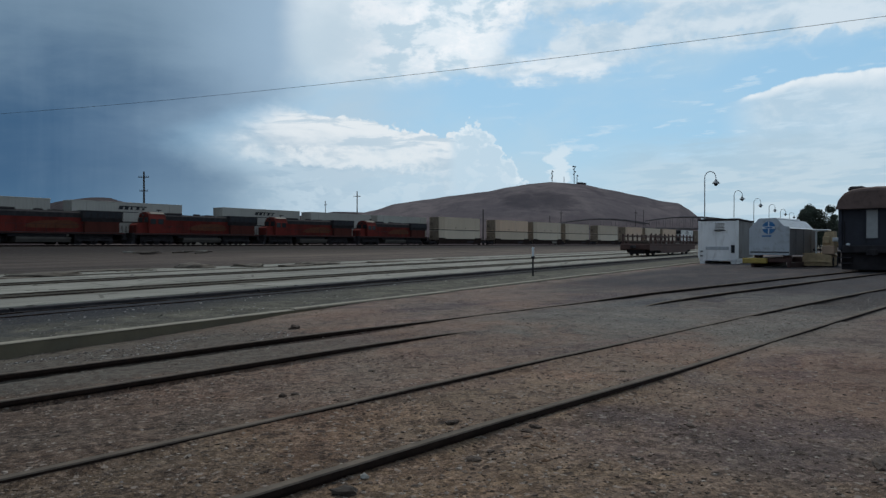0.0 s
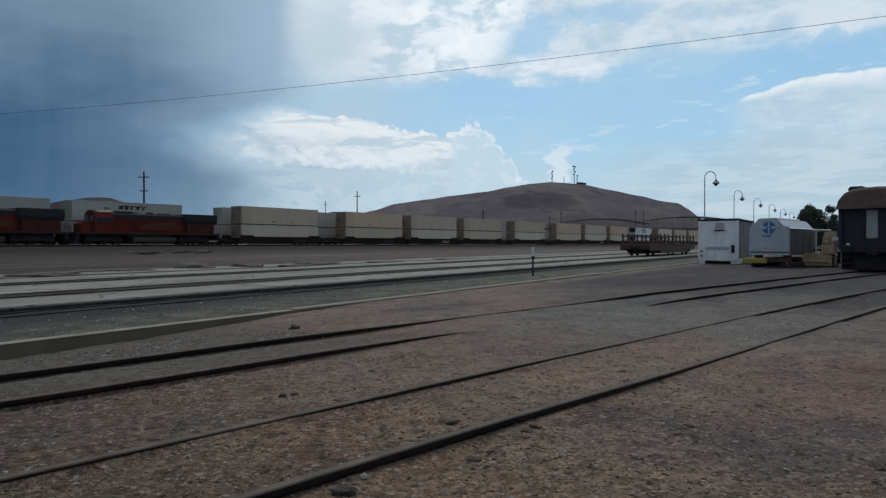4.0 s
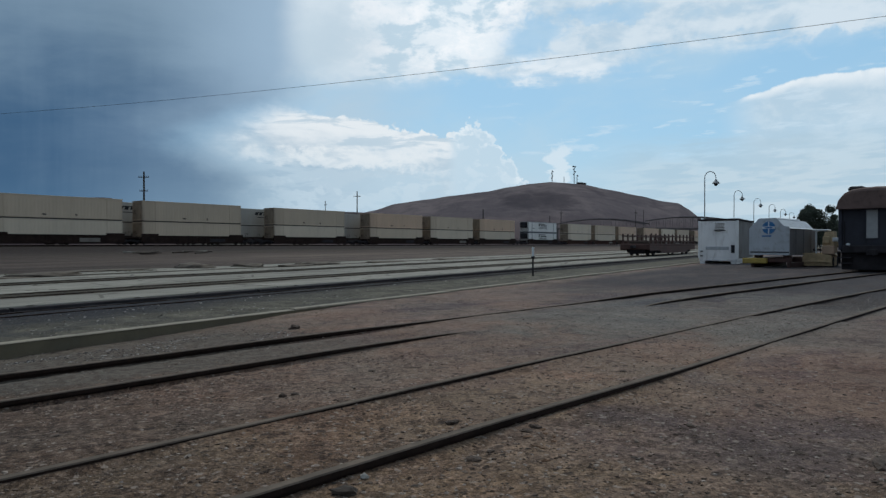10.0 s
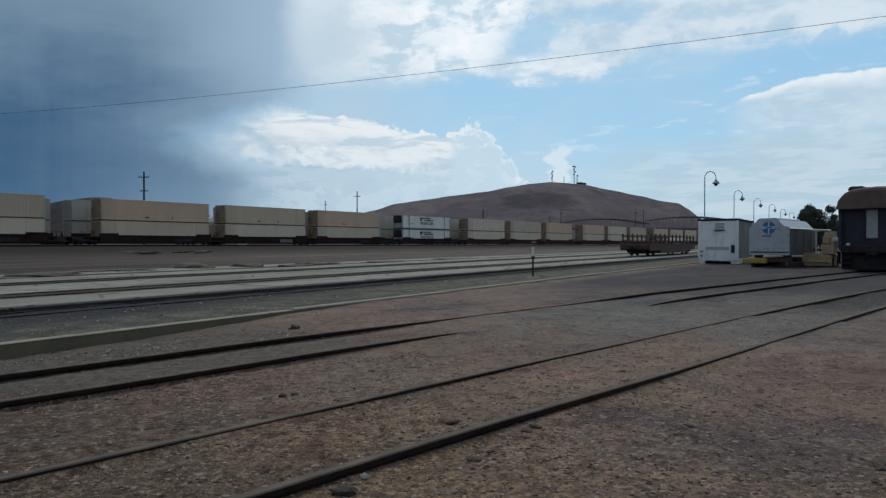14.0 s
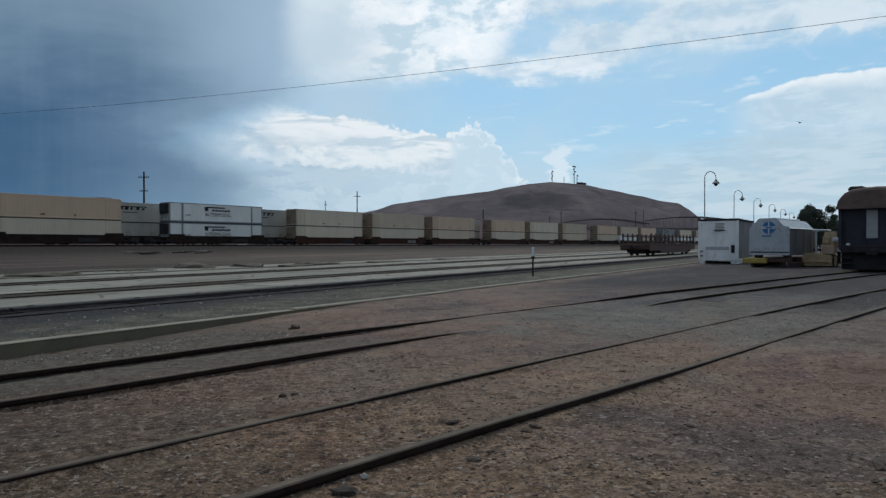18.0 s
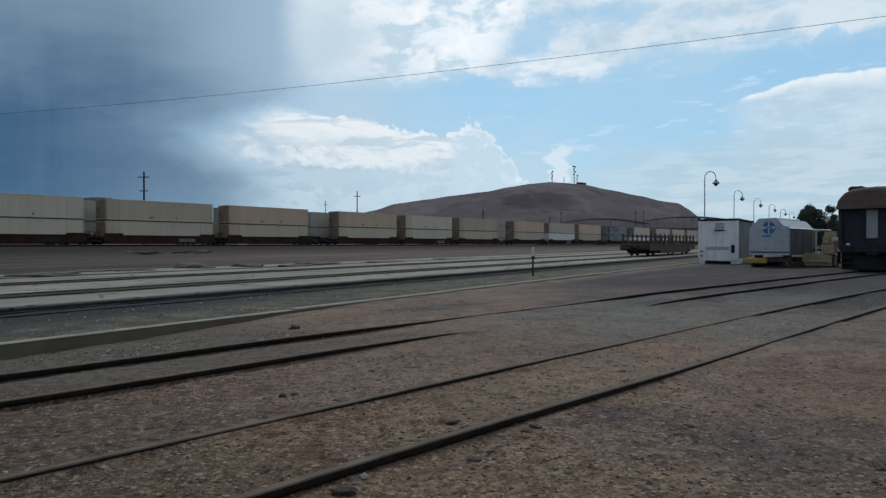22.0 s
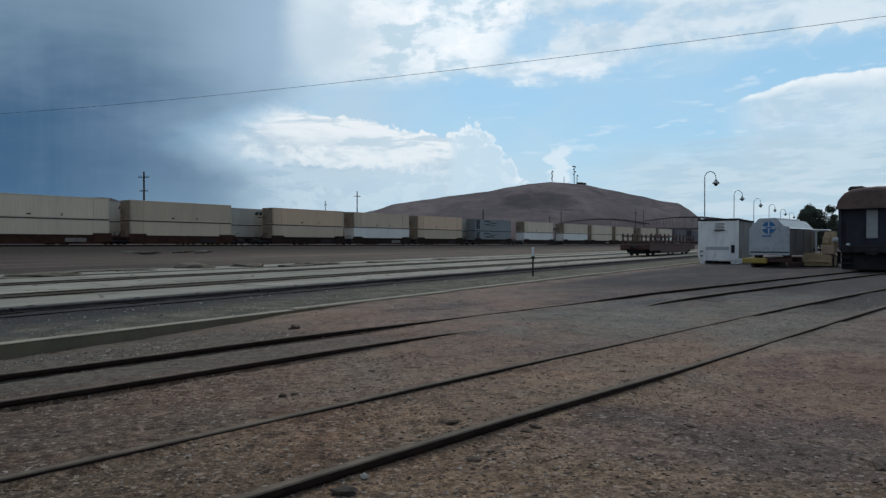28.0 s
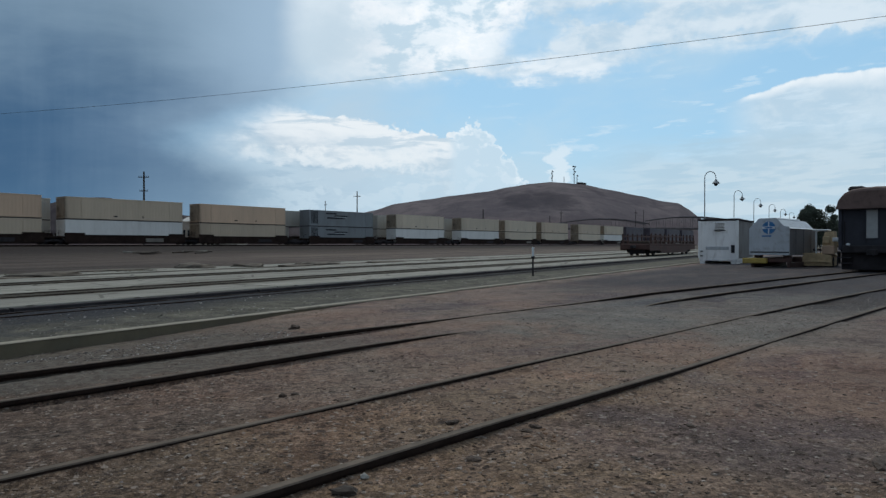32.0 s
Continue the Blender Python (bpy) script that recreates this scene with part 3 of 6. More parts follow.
    bal = N.mix(N.math("MULTIPLY", N.ramp(N.math("ADD", d, N.math("MULTIPLY", N.math("SUBTRACT", mid, 0.5), 1.6)), 12.9, 15.0), 0.93), bal, (0.022, 0.024, 0.029))
    bal = N.mix(N.math("MULTIPLY", N.ramp(N.math("ADD", d, N.math("MULTIPLY", N.math("SUBTRACT", mid, 0.5), 2.2)), 11.9, 14.0, 0.0, 0.8), N.ramp(s, 17.0, 8.0)), bal, (0.030, 0.033, 0.042))
    bal = N.mix(N.ramp(N.math("ADD", d, N.math("MULTIPLY", N.math("SUBTRACT", mid, 0.5), 0.6)), 17.5, 18.3), bal, N.mix(N.ramp(small, 0.4, 0.65), (0.068, 0.062, 0.048), (0.036, 0.033, 0.027)))
    col = N.mix(N.ramp(N.math("ADD", d, N.math("MULTIPLY", N.math("SUBTRACT", small, 0.5), 0.3)), 10.55, 10.75), dirt, bal)
    # pale gravelly flat between the pads and the embankment
    flat = N.mix(N.ramp(lines, 0.35, 0.65), (0.112, 0.086, 0.074), (0.165, 0.132, 0.113))
    # left end darkened in colour for the weak light under the cloud
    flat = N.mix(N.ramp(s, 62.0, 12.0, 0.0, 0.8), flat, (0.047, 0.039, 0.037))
    band = N.noise(N.combine(N.math("MULTIPLY", s, 0.045), N.math("MULTIPLY", d, 1.1), 2.0), 0.7, 7.0, 0.66)
    flat = N.mix(N.ramp(band, 0.52, 0.62, 0.0, 0.7), flat, (0.034, 0.029, 0.027))
    flat = N.mix(N.ramp(band, 0.46, 0.36, 0.0, 0.55), flat, (0.175, 0.145, 0.122))
    flat = N.mix(N.ramp(N.noise(N.combine(N.math("MULTIPLY", s, 0.16), d, 4.0), 0.30, 6.0, 0.65), 0.50, 0.62, 0.0, 0.75), flat, (0.085, 0.068, 0.058))
    col = N.mix(N.ramp(N.math("ADD", d, N.math("MULTIPLY", N.math("SUBTRACT", mid, 0.5), 2.0)), 34.0, 36.0), col, flat)
    # dark embankment soil, with the train's soft shadow painted into it
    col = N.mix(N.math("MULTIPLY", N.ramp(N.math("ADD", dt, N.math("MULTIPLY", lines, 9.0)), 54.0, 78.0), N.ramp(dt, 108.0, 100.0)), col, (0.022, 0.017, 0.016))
    col = N.mix(N.ramp(grit, 0.3, 0.7, 0.0, 0.35), col, N.mix(1.0, col, (0.55, 0.53, 0.5), "MULTIPLY"))
    N.feed(b.inputs["Base Color"], col)
    b.inputs["Roughness"].default_value = 0.95
    b.inputs["Specular IOR Level"].default_value = 0.15
    h = N.math("ADD", N.math("MULTIPLY", small, 0.3), N.math("ADD", N.math("MULTIPLY", grit, 0.2), N.math("ADD", N.math("MULTIPLY", speck, 0.35), N.math("MULTIPLY", clot, 0.6))))
    bump = N.add("ShaderNodeBump", Strength=0.8, Distance=0.05, Height=h)
    N.feed(b.inputs["Normal"], bump.outputs[0])
    return m


def hill_mat(name="desert_hill", pale=1.0):
    m = bpy.data.materials.new(name)
    m.use_nodes = True
    tree = m.node_tree
    N = Nodes(tree)
    b = tree.nodes["Principled BSDF"]
    co = N.add("ShaderNodeTexCoord").outputs["Object"]
    a = N.noise(co, 0.011, 7.0, 0.62, 0.5)
    c = N.noise(co, 0.05, 6.0, 0.65)
    # tones lifted and cooled to carry the haze of distance
    col = N.mix(N.ramp(a, 0.38, 0.62), (0.143, 0.126, 0.130), (0.202, 0.174, 0.170))
    col = N.mix(N.ramp(c, 0.45, 0.72, 0.0, 0.6), col, (0.104, 0.094, 0.101))
    slope = N.split(co)
    scrub = N.noise(N.combine(slope[0], N.math("MULTIPLY", slope[1], 0.4), N.math("MULTIPLY", slope[2], 2.2)), 0.016, 7.0, 0.62, 0.8)
    col = N.mix(N.ramp(scrub, 0.50, 0.64, 0.0, 0.45), col, (0.070, 0.066, 0.074))
    spot_x, spot_z = N.math("DIVIDE", N.math("SUBTRACT", slope[0], 124.0), 42.0), N.math("DIVIDE", N.math("SUBTRACT", slope[2], 55.0), 15.0)
    burnt = N.math("ADD", N.math("ADD", N.math("POWER", N.math("ABSOLUTE", spot_x), 2.0), N.math("POWER", N.math("ABSOLUTE", spot_z), 2.0)), N.math("MULTIPLY", N.math("SUBTRACT", scrub, 0.5), 5.0))
    col = N.mix(N.ramp(burnt, 1.2, 0.2, 0.0, 0.6), col, (0.062, 0.058, 0.066))
    col = N.mix(N.ramp(slope[2], 42.0, 10.0, 0.0, 0.5), col, (0.150, 0.112, 0.104))
    col = N.mix(1.0, col, (0.92 * pale, 0.94 * pale, 1.0 * pale), "MULTIPLY")
    N.feed(b.inputs["Base Color"], col)
    b.inputs["Roughness"].default_value = 1.0
    b.inputs["Specular IOR Level"].default_value = 0.0
    bump = N.add("ShaderNodeBump", Strength=0.6, Distance=4.0, Height=c)
    N.feed(b.inputs["Normal"], bump.outputs[0])
    return m


M_GROUND, M_HILL, M_FAR = ground_mat(), hill_mat(), hill_mat("far_dark_hill", 0.5)
M_DIRT = surface("heaped_dirt", (0.108, 0.092, 0.074), 0.95, var=0.4, scale=4, fine=40, bump=0.5)


def stone_mat(name, dark, middle, light, share=0.34):
    m = bpy.data.materials.new(name)
    m.use_nodes = True
    N = Nodes(m.node_tree)
    b = m.node_tree.nodes["Principled BSDF"]
    r = N.add("ShaderNodeNewGeometry").outputs["Random Per Island"]
    g = N.noise(N.add("ShaderNodeTexCoord").outputs["Object"], 90.0, 3.0, 0.6)
    col = N.mix(N.ramp(r, 0.0, 0.6), dark, middle)
    col = N.mix(N.ramp(r, 1.0 - share, 1.26 - share), col, light)
    col = N.mix(N.ramp(g, 0.35, 0.7, 0.0, 0.5), col, dark)
    N.feed(b.inputs["Base Color"], col)
    b.inputs["Roughness"].default_value = 0.92
    b.inputs["Specular IOR Level"].default_value = 0.2
    return m


def concrete_mat():
    """Old slab concrete, swept and stained along its length, with dirt blown over it and fine cracks."""
    m = bpy.data.materials.new("worn_concrete")
    m.use_nodes = True
    N = Nodes(m.node_tree)
    b = m.node_tree.nodes["Principled BSDF"]
    co = N.add("ShaderNodeTexCoord").outputs["Object"]
    p = N.split(co)
    d = N.math("ADD", N.math("MULTIPLY", p[0], NS.x), N.math("MULTIPLY", p[1], NS.y))
    s = N.math("ADD", N.math("MULTIPLY", p[0], ES.x), N.math("MULTIPLY", p[1], ES.y))
    drawn = N.noise(N.combine(N.math("MULTIPLY", s, 0.10), N.math("MULTIPLY", d, 3.0), 0.0), 1.0, 6.0, 0.62)
    cloud, grain = N.noise(co, 0.5, 5.0, 0.6), N.noise(co, 22.0, 3.0, 0.6)
    blown = N.noise(N.combine(N.math("MULTIPLY", s, 0.16), N.math("MULTIPLY", d, 0.7), 8.0), 0.8, 7.0, 0.65, 0.4)
    col = N.mix(N.ramp(cloud, 0.3, 0.7), (0.205, 0.203, 0.178), (0.285, 0.282, 0.248))
    col = N.mix(N.ramp(drawn, 0.50, 0.62, 0.0, 0.7), col, (0.135, 0.133, 0.112))
    col = N.mix(N.ramp(drawn, 0.44, 0.34, 0.0, 0.45), col, (0.33, 0.33, 0.30))
    col = N.mix(N.ramp(blown, 0.58, 0.66, 0.0, 0.8), col, (0.100, 0.088, 0.070))
    crack = N.add("ShaderNodeTexVoronoi", Vector=N.combine(N.math("MULTIPLY", s, 0.3), N.math("MULTIPLY", d, 0.55), 0.0), Scale=1.0)
    crack.feature = "DISTANCE_TO_EDGE"
    col = N.mix(N.ramp(crack.outputs["Distance"], 0.022, 0.008, 0.0, 0.7), col, (0.06, 0.056, 0.046))
    col = N.mix(N.ramp(grain, 0.3, 0.7, 0.0, 0.25), col, (0.17, 0.165, 0.145))
    r = N.add("ShaderNodeObjectInfo").outputs["Random"]
    col = N.mix(1.0, col, N.combine(*[N.math("ADD", 0.90, N.math("MULTIPLY", r, 0.2))] * 3), "MULTIPLY")
    N.feed(b.inputs["Base Color"], col)
    b.inputs["Roughness"].default_value = 0.88
    b.inputs["Specular IOR Level"].default_value = 0.25
    N.feed(b.inputs["Normal"], N.add("ShaderNodeBump", Strength=0.2, Distance=0.02, Height=grain).outputs[0])
    return m


M_STONE = stone_mat("gravel_stone", (0.050, 0.037, 0.030), (0.160, 0.124, 0.100), (0.370, 0.325, 0.285))
M_BALLAST = stone_mat("ballast_stone", (0.035, 0.035, 0.038), (0.130, 0.125, 0.120), (0.42, 0.41, 0.39), 0.5)
M_STONE_D = surface("dark_clod", (0.045, 0.036, 0.03), 0.95, var=0.3, scale=20)
M_LITTER = surface("rusty_bark_litter", (0.20, 0.118, 0.070), 0.95, var=0.5, scale=25, fine=90, bump=0.6)
M_CLOD = surface("brown_clod", (0.075, 0.054, 0.042), 0.95, var=0.5, scale=25, fine=90, bump=0.6)
M_CONC = concrete_mat()
# one concrete in two tones: backlit face dark, lit top pale
M_CURB = surface("kerb_shaded_face", (0.115, 0.100, 0.068), 0.9, var=0.25, scale=1.6, dirt=(0.10, 0.095, 0.07), dirt_amount=0.7)
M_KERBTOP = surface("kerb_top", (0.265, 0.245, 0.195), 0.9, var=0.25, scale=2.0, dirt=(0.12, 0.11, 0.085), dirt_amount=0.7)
M_RAIL = surface("rusty_rail_side", (0.023, 0.016, 0.014), 0.95, 0.0, var=0.4, scale=5, spec=0.08, dirt=(0.045, 0.026, 0.018), dirt_amount=0.4)
M_HEAD = surface("worn_rail_head", (0.142, 0.117, 0.095), 0.8, 0.0, spec=0.12, var=0.4, scale=3, bump=0.08, dirt=(0.105, 0.082, 0.066), dirt_amount=0.6)
# ballast blackened to take in the shade under the train
M_BED = surface("shade_dark_ballast", (0.022, 0.017, 0.016), 1.0, 0.0, var=0.5, scale=3, fine=20, bump=0.5, spec=0.0)
M_TIE = surface("old_timber", (0.055, 0.043, 0.035), 0.95, var=0.4, scale=6)
TAN = dict(rough=0.62, var=0.07, scale=0.5, fine=14, bump=0.03, streak=0.22, dirt=(0.36, 0.28, 0.20), dirt_amount=0.28, rand=0.08, soot=True)
M_TAN = surface("faded_tan_paint", (0.52, 0.432, 0.330), **TAN)
M_CREAM = surface("cream_paint", (0.58, 0.505, 0.400), **TAN)
M_SAND = surface("brownish_tan_paint", (0.60, 0.435, 0.312), **TAN)
M_WHITE = surface("white_container_paint", (0.68, 0.69, 0.68), 0.55, var=0.08, scale=0.5, bump=0.04, streak=0.22, dirt=(0.32, 0.30, 0.27), dirt_amount=0.25, rand=0.05)
M_OFFW = surface("grimy_off_white_paint", (0.355, 0.355, 0.33), 0.6, var=0.10, scale=0.5, bump=0.04, streak=0.22, dirt=(0.26, 0.24, 0.21), dirt_amount=0.35, rand=0.05)
M_GREYC = surface("slate_grey_paint", (0.19, 0.215, 0.235), 0.6, var=0.12, scale=0.5, bump=0.04, streak=0.25, dirt=(0.10, 0.10, 0.10))
M_PURP = surface("dark_violet_paint", (0.060, 0.052, 0.072), 0.6, var=0.15, scale=0.5, streak=0.25)
M_GRIME = surface("sooty_stain_panel", (0.23, 0.185, 0.138), 0.9, var=0.4, scale=0.7, streak=0.3, dirt=(0.030, 0.022, 0.018), dirt_amount=1.0)
M_BLACK = surface("black_steel", (0.036, 0.034, 0.038), 0.85, 0.0, var=0.4, scale=2, spec=0.15)
M_WELL = surface("dark_brown_car_steel", (0.026, 0.017, 0.015), 0.9, 0.0, spec=0.1, var=0.35, scale=0.8, dirt=(0.05, 0.037, 0.03))
M_WELLR = surface("rust_red_car_steel", (0.050, 0.025, 0.019), 0.9, 0.0, spec=0.1, var=0.35, scale=0.8, dirt=(0.05, 0.035, 0.03))
M_ORANGE = surface("sooty_orange_paint", (0.135, 0.025, 0.021), 0.85, spec=0.1, var=0.4, scale=0.45, streak=0.6, bump=0.05, dirt=(0.060, 0.024, 0.020), dirt_amount=0.75, rand=0.1)
M_MAROON = surface("sooty_maroon_paint", (0.075, 0.024, 0.019), 0.85, spec=0.1, var=0.25, scale=0.8, streak=0.4)
M_YELLOW = surface("faded_yellow_paint", (0.112, 0.044, 0.026), 0.85, spec=0.1, var=0.2, scale=1.5, dirt=(0.16, 0.10, 0.05))
M_BRIGHT = surface("bright_yellow_paint", (0.42, 0.31, 0.07), 0.6, var=0.2, scale=2.5, dirt=(0.2, 0.14, 0.06))
M_TANK = surface("dusty_fuel_tank", (0.17, 0.157, 0.14), 0.8, var=0.25, scale=1.0)
M_FUEL = surface("grimy_fuel_tank", (0.085, 0.080, 0.074), 0.85, var=0.25, scale=1.0, spec=0.15)
M_GLASSD = glass_mat("dark_window_glass", (0.015, 0.018, 0.022))
M_BOXW = surface("white_painted_steel", (0.84, 0.865, 0.88), 0.55, var=0.10, scale=1.2, streak=0.3, bump=0.05, dirt=(0.38, 0.37, 0.35), dirt_amount=0.4)
# white box's side: shade put into the base colour, with dirt spots
M_BOXSIDE = surface("shaded_side_steel", (0.185, 0.188, 0.192), 0.8, var=0.2, scale=1.0, streak=0.35, spec=0.2, dirt=(0.09, 0.075, 0.065), dirt_amount=0.85)
M_GREY = surface("silver_grey_paint", (0.47, 0.52, 0.57), 0.5, 0.1, var=0.10, scale=1.0, bump=0.05, dirt=(0.20, 0.19, 0.18))
M_SIDE = surface("dark_side_steel", (0.165, 0.168, 0.178), 0.9, var=0.10, scale=1.0, streak=0.6, spec=0.15, dirt=(0.12, 0.10, 0.085), dirt_amount=0.45)
M_BLUE = surface("blue_emblem_paint", (0.035, 0.17, 0.40), 0.5, var=0.08, bump=0.0)
M_PALE = surface("pale_emblem_paint", (0.62, 0.68, 0.72), 0.5, var=0.06, bump=0.0)
M_MACH = surface("dusty_yellow_machine", (0.56, 0.44, 0.27), 0.7, var=0.25, scale=2.5, dirt=(0.14, 0.10, 0.06))
M_RUST = surface("rust_brown_steel", (0.088, 0.050, 0.045), 0.9, 0.1, var=0.35, scale=2.0, dirt=(0.05, 0.033, 0.03))
M_COACH = surface("dark_green_black_coach", (0.040, 0.044, 0.058), 0.75, spec=0.3, var=0.3, scale=1.2)
M_ROOF = surface("weathered_coach_roof", (0.150, 0.105, 0.094), 0.95, var=0.3, scale=1.5, dirt=(0.05, 0.04, 0.036))
M_BLIND = surface("pale_window_blind", (0.35, 0.37, 0.375), 0.8, var=0.1, scale=4)
M_POLE = surface("weathered_pole", (0.045, 0.040, 0.038), 0.9, var=0.3, scale=3)
M_LAMP = surface("grey_green_lamp_paint", (0.24, 0.27, 0.29), 0.6, 0.1, var=0.15, scale=3)
M_LEAF = surface("dark_foliage", (0.072, 0.095, 0.072), 0.8, var=0.45, scale=0.8, bump=0.0)
M_SCRUB = surface("dry_weed", (0.13, 0.11, 0.075), 0.9, var=0.4, scale=5, bump=0.0)
M_BARK = surface("tree_bark", (0.06, 0.048, 0.038), 0.95, var=0.4, scale=5)
# bridge steel lightened in colour, for the haze before it
M_STEEL = surface("bridge_steel", (0.135, 0.125, 0.130), 0.85, 0.0, var=0.25, scale=0.4)
M_INK = surface("dark_lettering", (0.026, 0.029, 0.036), 0.7, spec=0.2, var=0.2, bump=0.0)
M_ROOFW = surface("pale_metal_roof", (0.50, 0.50, 0.48), 0.7, var=0.15, scale=0.3)
M_WALLB = surface("stucco_wall", (0.36, 0.32, 0.27), 0.9, var=0.15, scale=0.5)

# ---------------------------------------------------------------- ground
def build_ground():
    rs, r = [], 0.9
    while r < 4200:
        rs.append(r)
        r *= 1.011 if r < 24 else 1.022 if r < 40 else (1.035 if r < 200 else 1.12)
    az = [radians(-42 + i * 0.3) for i in range(281)] + [radians(42 + 276 * i / 40) for i in range(1, 40)]
    n = len(az)
    v = [(0, 0, ground_z(0, 0))]
    for r in rs:
        for a in az:
            x, y = r * math.sin(a), r * math.cos(a)
            v.append((x, y, ground_z(x, y)))
    f = [(0, 1 + (i + 1) % n, 1 + i) for i in range(n)]
    for k in range(len(rs) - 1):
        o = 1 + k * n
        for i in range(n):
            j = (i + 1) % n
            f.append((o + i, o + j, o + n + j, o + n + i))
    me = bpy.data.meshes.new("ground")
    me.from_pydata(v, [], f)
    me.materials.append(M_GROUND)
    for p in me.polygons:
        p.use_smooth = True
    tagged(new("ground", me), "brown stony dirt and ballast of a railway yard", "ground", kind="structure")


build_ground()


def hill_height(px, table):
    for (x0, h0), (x1, h1) in zip(table[:-1], table[1:]):
        if x0 <= px <= x1:
            t = (px - x0) / (x1 - x0)
            t = t * t * (3 - 2 * t) * 0.35 + t * 0.65
            return h0 + (h1 - h0) * t
    return 0.0


def build_hill(name, label, far, table, depth, steps, material=None):
    """A hill as a ridge: table holds sideways metres and ridge heights, at that distance."""
    x0, x1 = table[0][0], table[-1][0]
    g = Geo()
    rows = 26
    for j in range(rows):
        w = -1 + 2 * j / (rows - 1)
        for i in range(steps):
            x = x0 + (x1 - x0) * i / (steps - 1)
            h = hill_height(x, table)
            rough = noise.fractal((x * 0.012, w * 2.2, 3), 0.8, 2.1, 5) * 0.05
            gully = abs(noise.noise((x * 0.02, 0.5 * w, 8))) * 0.16 * (1 - abs(w)) * smooth(0.0, 0.35, abs(w))
            k = (1 - abs(w) ** 1.5) * (1 + rough * smooth(0.05, 0.4, abs(w))) - gully
            yy = far + w * depth * (0.55 + 0.45 * h / 95)
            g.v.append((x * yy / far, yy, -2 + max(0, k) * (h + 2)))
    for j in range(rows - 1):
        for i in range(steps - 1):
            a = j * steps + i
            g.f.append((a, a + 1, a + steps + 1, a + steps))
    ob = part(name, g, material or M_HILL, sm=True)
    tagged(ob, label, "hill", kind="structure")


K = 1000 / 1178
build_hill("backdrop", "bare dark brown desert hill with a broad rounded top", 1000,
           [((px - 784) * K, (433 - py) * K + 1.4) for px, py in
            ((560, 433), (600, 386), (640, 377), (662, 373), (700, 361), (760, 353), (800, 347), (860, 340), (900, 332), (940, 326), (975, 323), (1030, 327),
             (1080, 337), (1130, 347), (1175, 357), (1200, 360), (1219, 371), (1237, 385), (1258, 402), (1300, 433))], 330, 150)
K2 = 2200 / 1178
build_hill("backdrop", "low distant brown hill behind the yard", 2200,
           [((px - 784) * K2, (433 - py) * K2 + 1.4) for px, py in
            ((-60, 433), (40, 372), (110, 356), (160, 350), (192, 350), (215, 357), (300, 379), (420, 392), (560, 380), (590, 375), (640, 376), (760, 400), (860, 433))], 500, 80, M_FAR)


# ---------------------------------------------------------------- kerb, pads, tracks
def at_s(s, d, e=ES, n=NS):
    return e.x * s + n.x * d, e.y * s + n.y * d


def strip(g, s0, s1, step, d0, d1, top, low, e=ES, n=NS):
    """A slab along a line whose top follows the ground; top and low are heights over it."""
    k = max(1, round((s1 - s0) / step))
    rows = []
    for i in range(k + 1):
        s = s0 + (s1 - s0) * i / k
        mx, my = at_s(s, (d0 + d1) / 2, e, n)
        z = 0.005 * min(max(mx * ES.x + my * ES.y, 0), 240)
        dt = mx * NT.x + my * NT.y
        z = z * (1 - smooth(47, 84, dt)) + (RAIL_Z - 0.22) * smooth(47, 84, dt)
        (xa, ya), (xb, yb) = at_s(s, d0, e, n), at_s(s, d1, e, n)
        rows.append([(xa, ya, z + low), (xa, ya, z + top - 0.012), (xa + n.x * 0.012, ya + n.y * 0.012, z + top),
                     (xb - n.x * 0.012, yb - n.y * 0.012, z + top), (xb, yb, z + top - 0.012), (xb, yb, z + low)])
    v = [p for r in rows for p in r]
    f = [tuple(range(6))[::-1], tuple(range(k * 6, k * 6 + 6))]
    for i in range(k):
        for j in range(6):
            f.append((i * 6 + j, i * 6 + (j + 1) % 6, i * 6 + 6 + (j + 1) % 6, i * 6 + 6 + j))
    return g.add(v, f)


kerb = thing("kerb", "low worn concrete kerb along the edge of the dirt", "kerb", kind="structure")
s = -14.0
while s < 52:
    ln = 6.0
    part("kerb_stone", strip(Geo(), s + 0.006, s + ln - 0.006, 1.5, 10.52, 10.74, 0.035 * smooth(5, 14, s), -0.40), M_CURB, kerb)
    # pale slab carries the light on the kerb's upper side
    part("kerb_top", strip(Geo(), s + 0.006, s + ln - 0.006, 1.5, 10.51, 10.72, 0.035 * smooth(5, 14, s) + 0.022 + random.uniform(-0.006, 0.006), 0.005), M_KERBTOP, kerb, "worn kerb top, coloured pale as the lit side")
    s += ln

PADS = ((16.55, 18.85, 0.02), (21.05, 24.6, 0.015), (26.75, 29.3, 0.02), (30.6, 33.6, 0.02))
for k, (d0, d1, top) in enumerate(PADS):
    pad = thing("concrete_pad", "long strip of worn pale concrete paving between yard tracks", "paving", group="concrete strips", kind="structure")
    s = -30.0
    while s < 150:
        ln = 9.0 if s < 60 else 30.0
        if not (k == 3 and random.random() < 0.2 and s > 40):
            wob = random.uniform(-0.12, 0.12) if k > 1 else random.uniform(-0.02, 0.02)
            part("slab", strip(Geo(), s + 0.02, s + ln - 0.02, 4.5, d0 + wob, d1 + wob, top + random.uniform(-0.008, 0.008), -0.2), M_CONC, pad)
        s += ln


# black strip added where only shade lies between rail and pad edge
edge = thing("edge_beam", "black strip standing in for shade along the concrete edge", "beam", kind="structure")
s = -28.0
while s < 110:
    part("beam", strip(Geo(), s + 0.01, s + 6.9, 3.5, 16.28, 16.53, -0.01, -0.3), M_BLACK, edge)
    s += 7.0


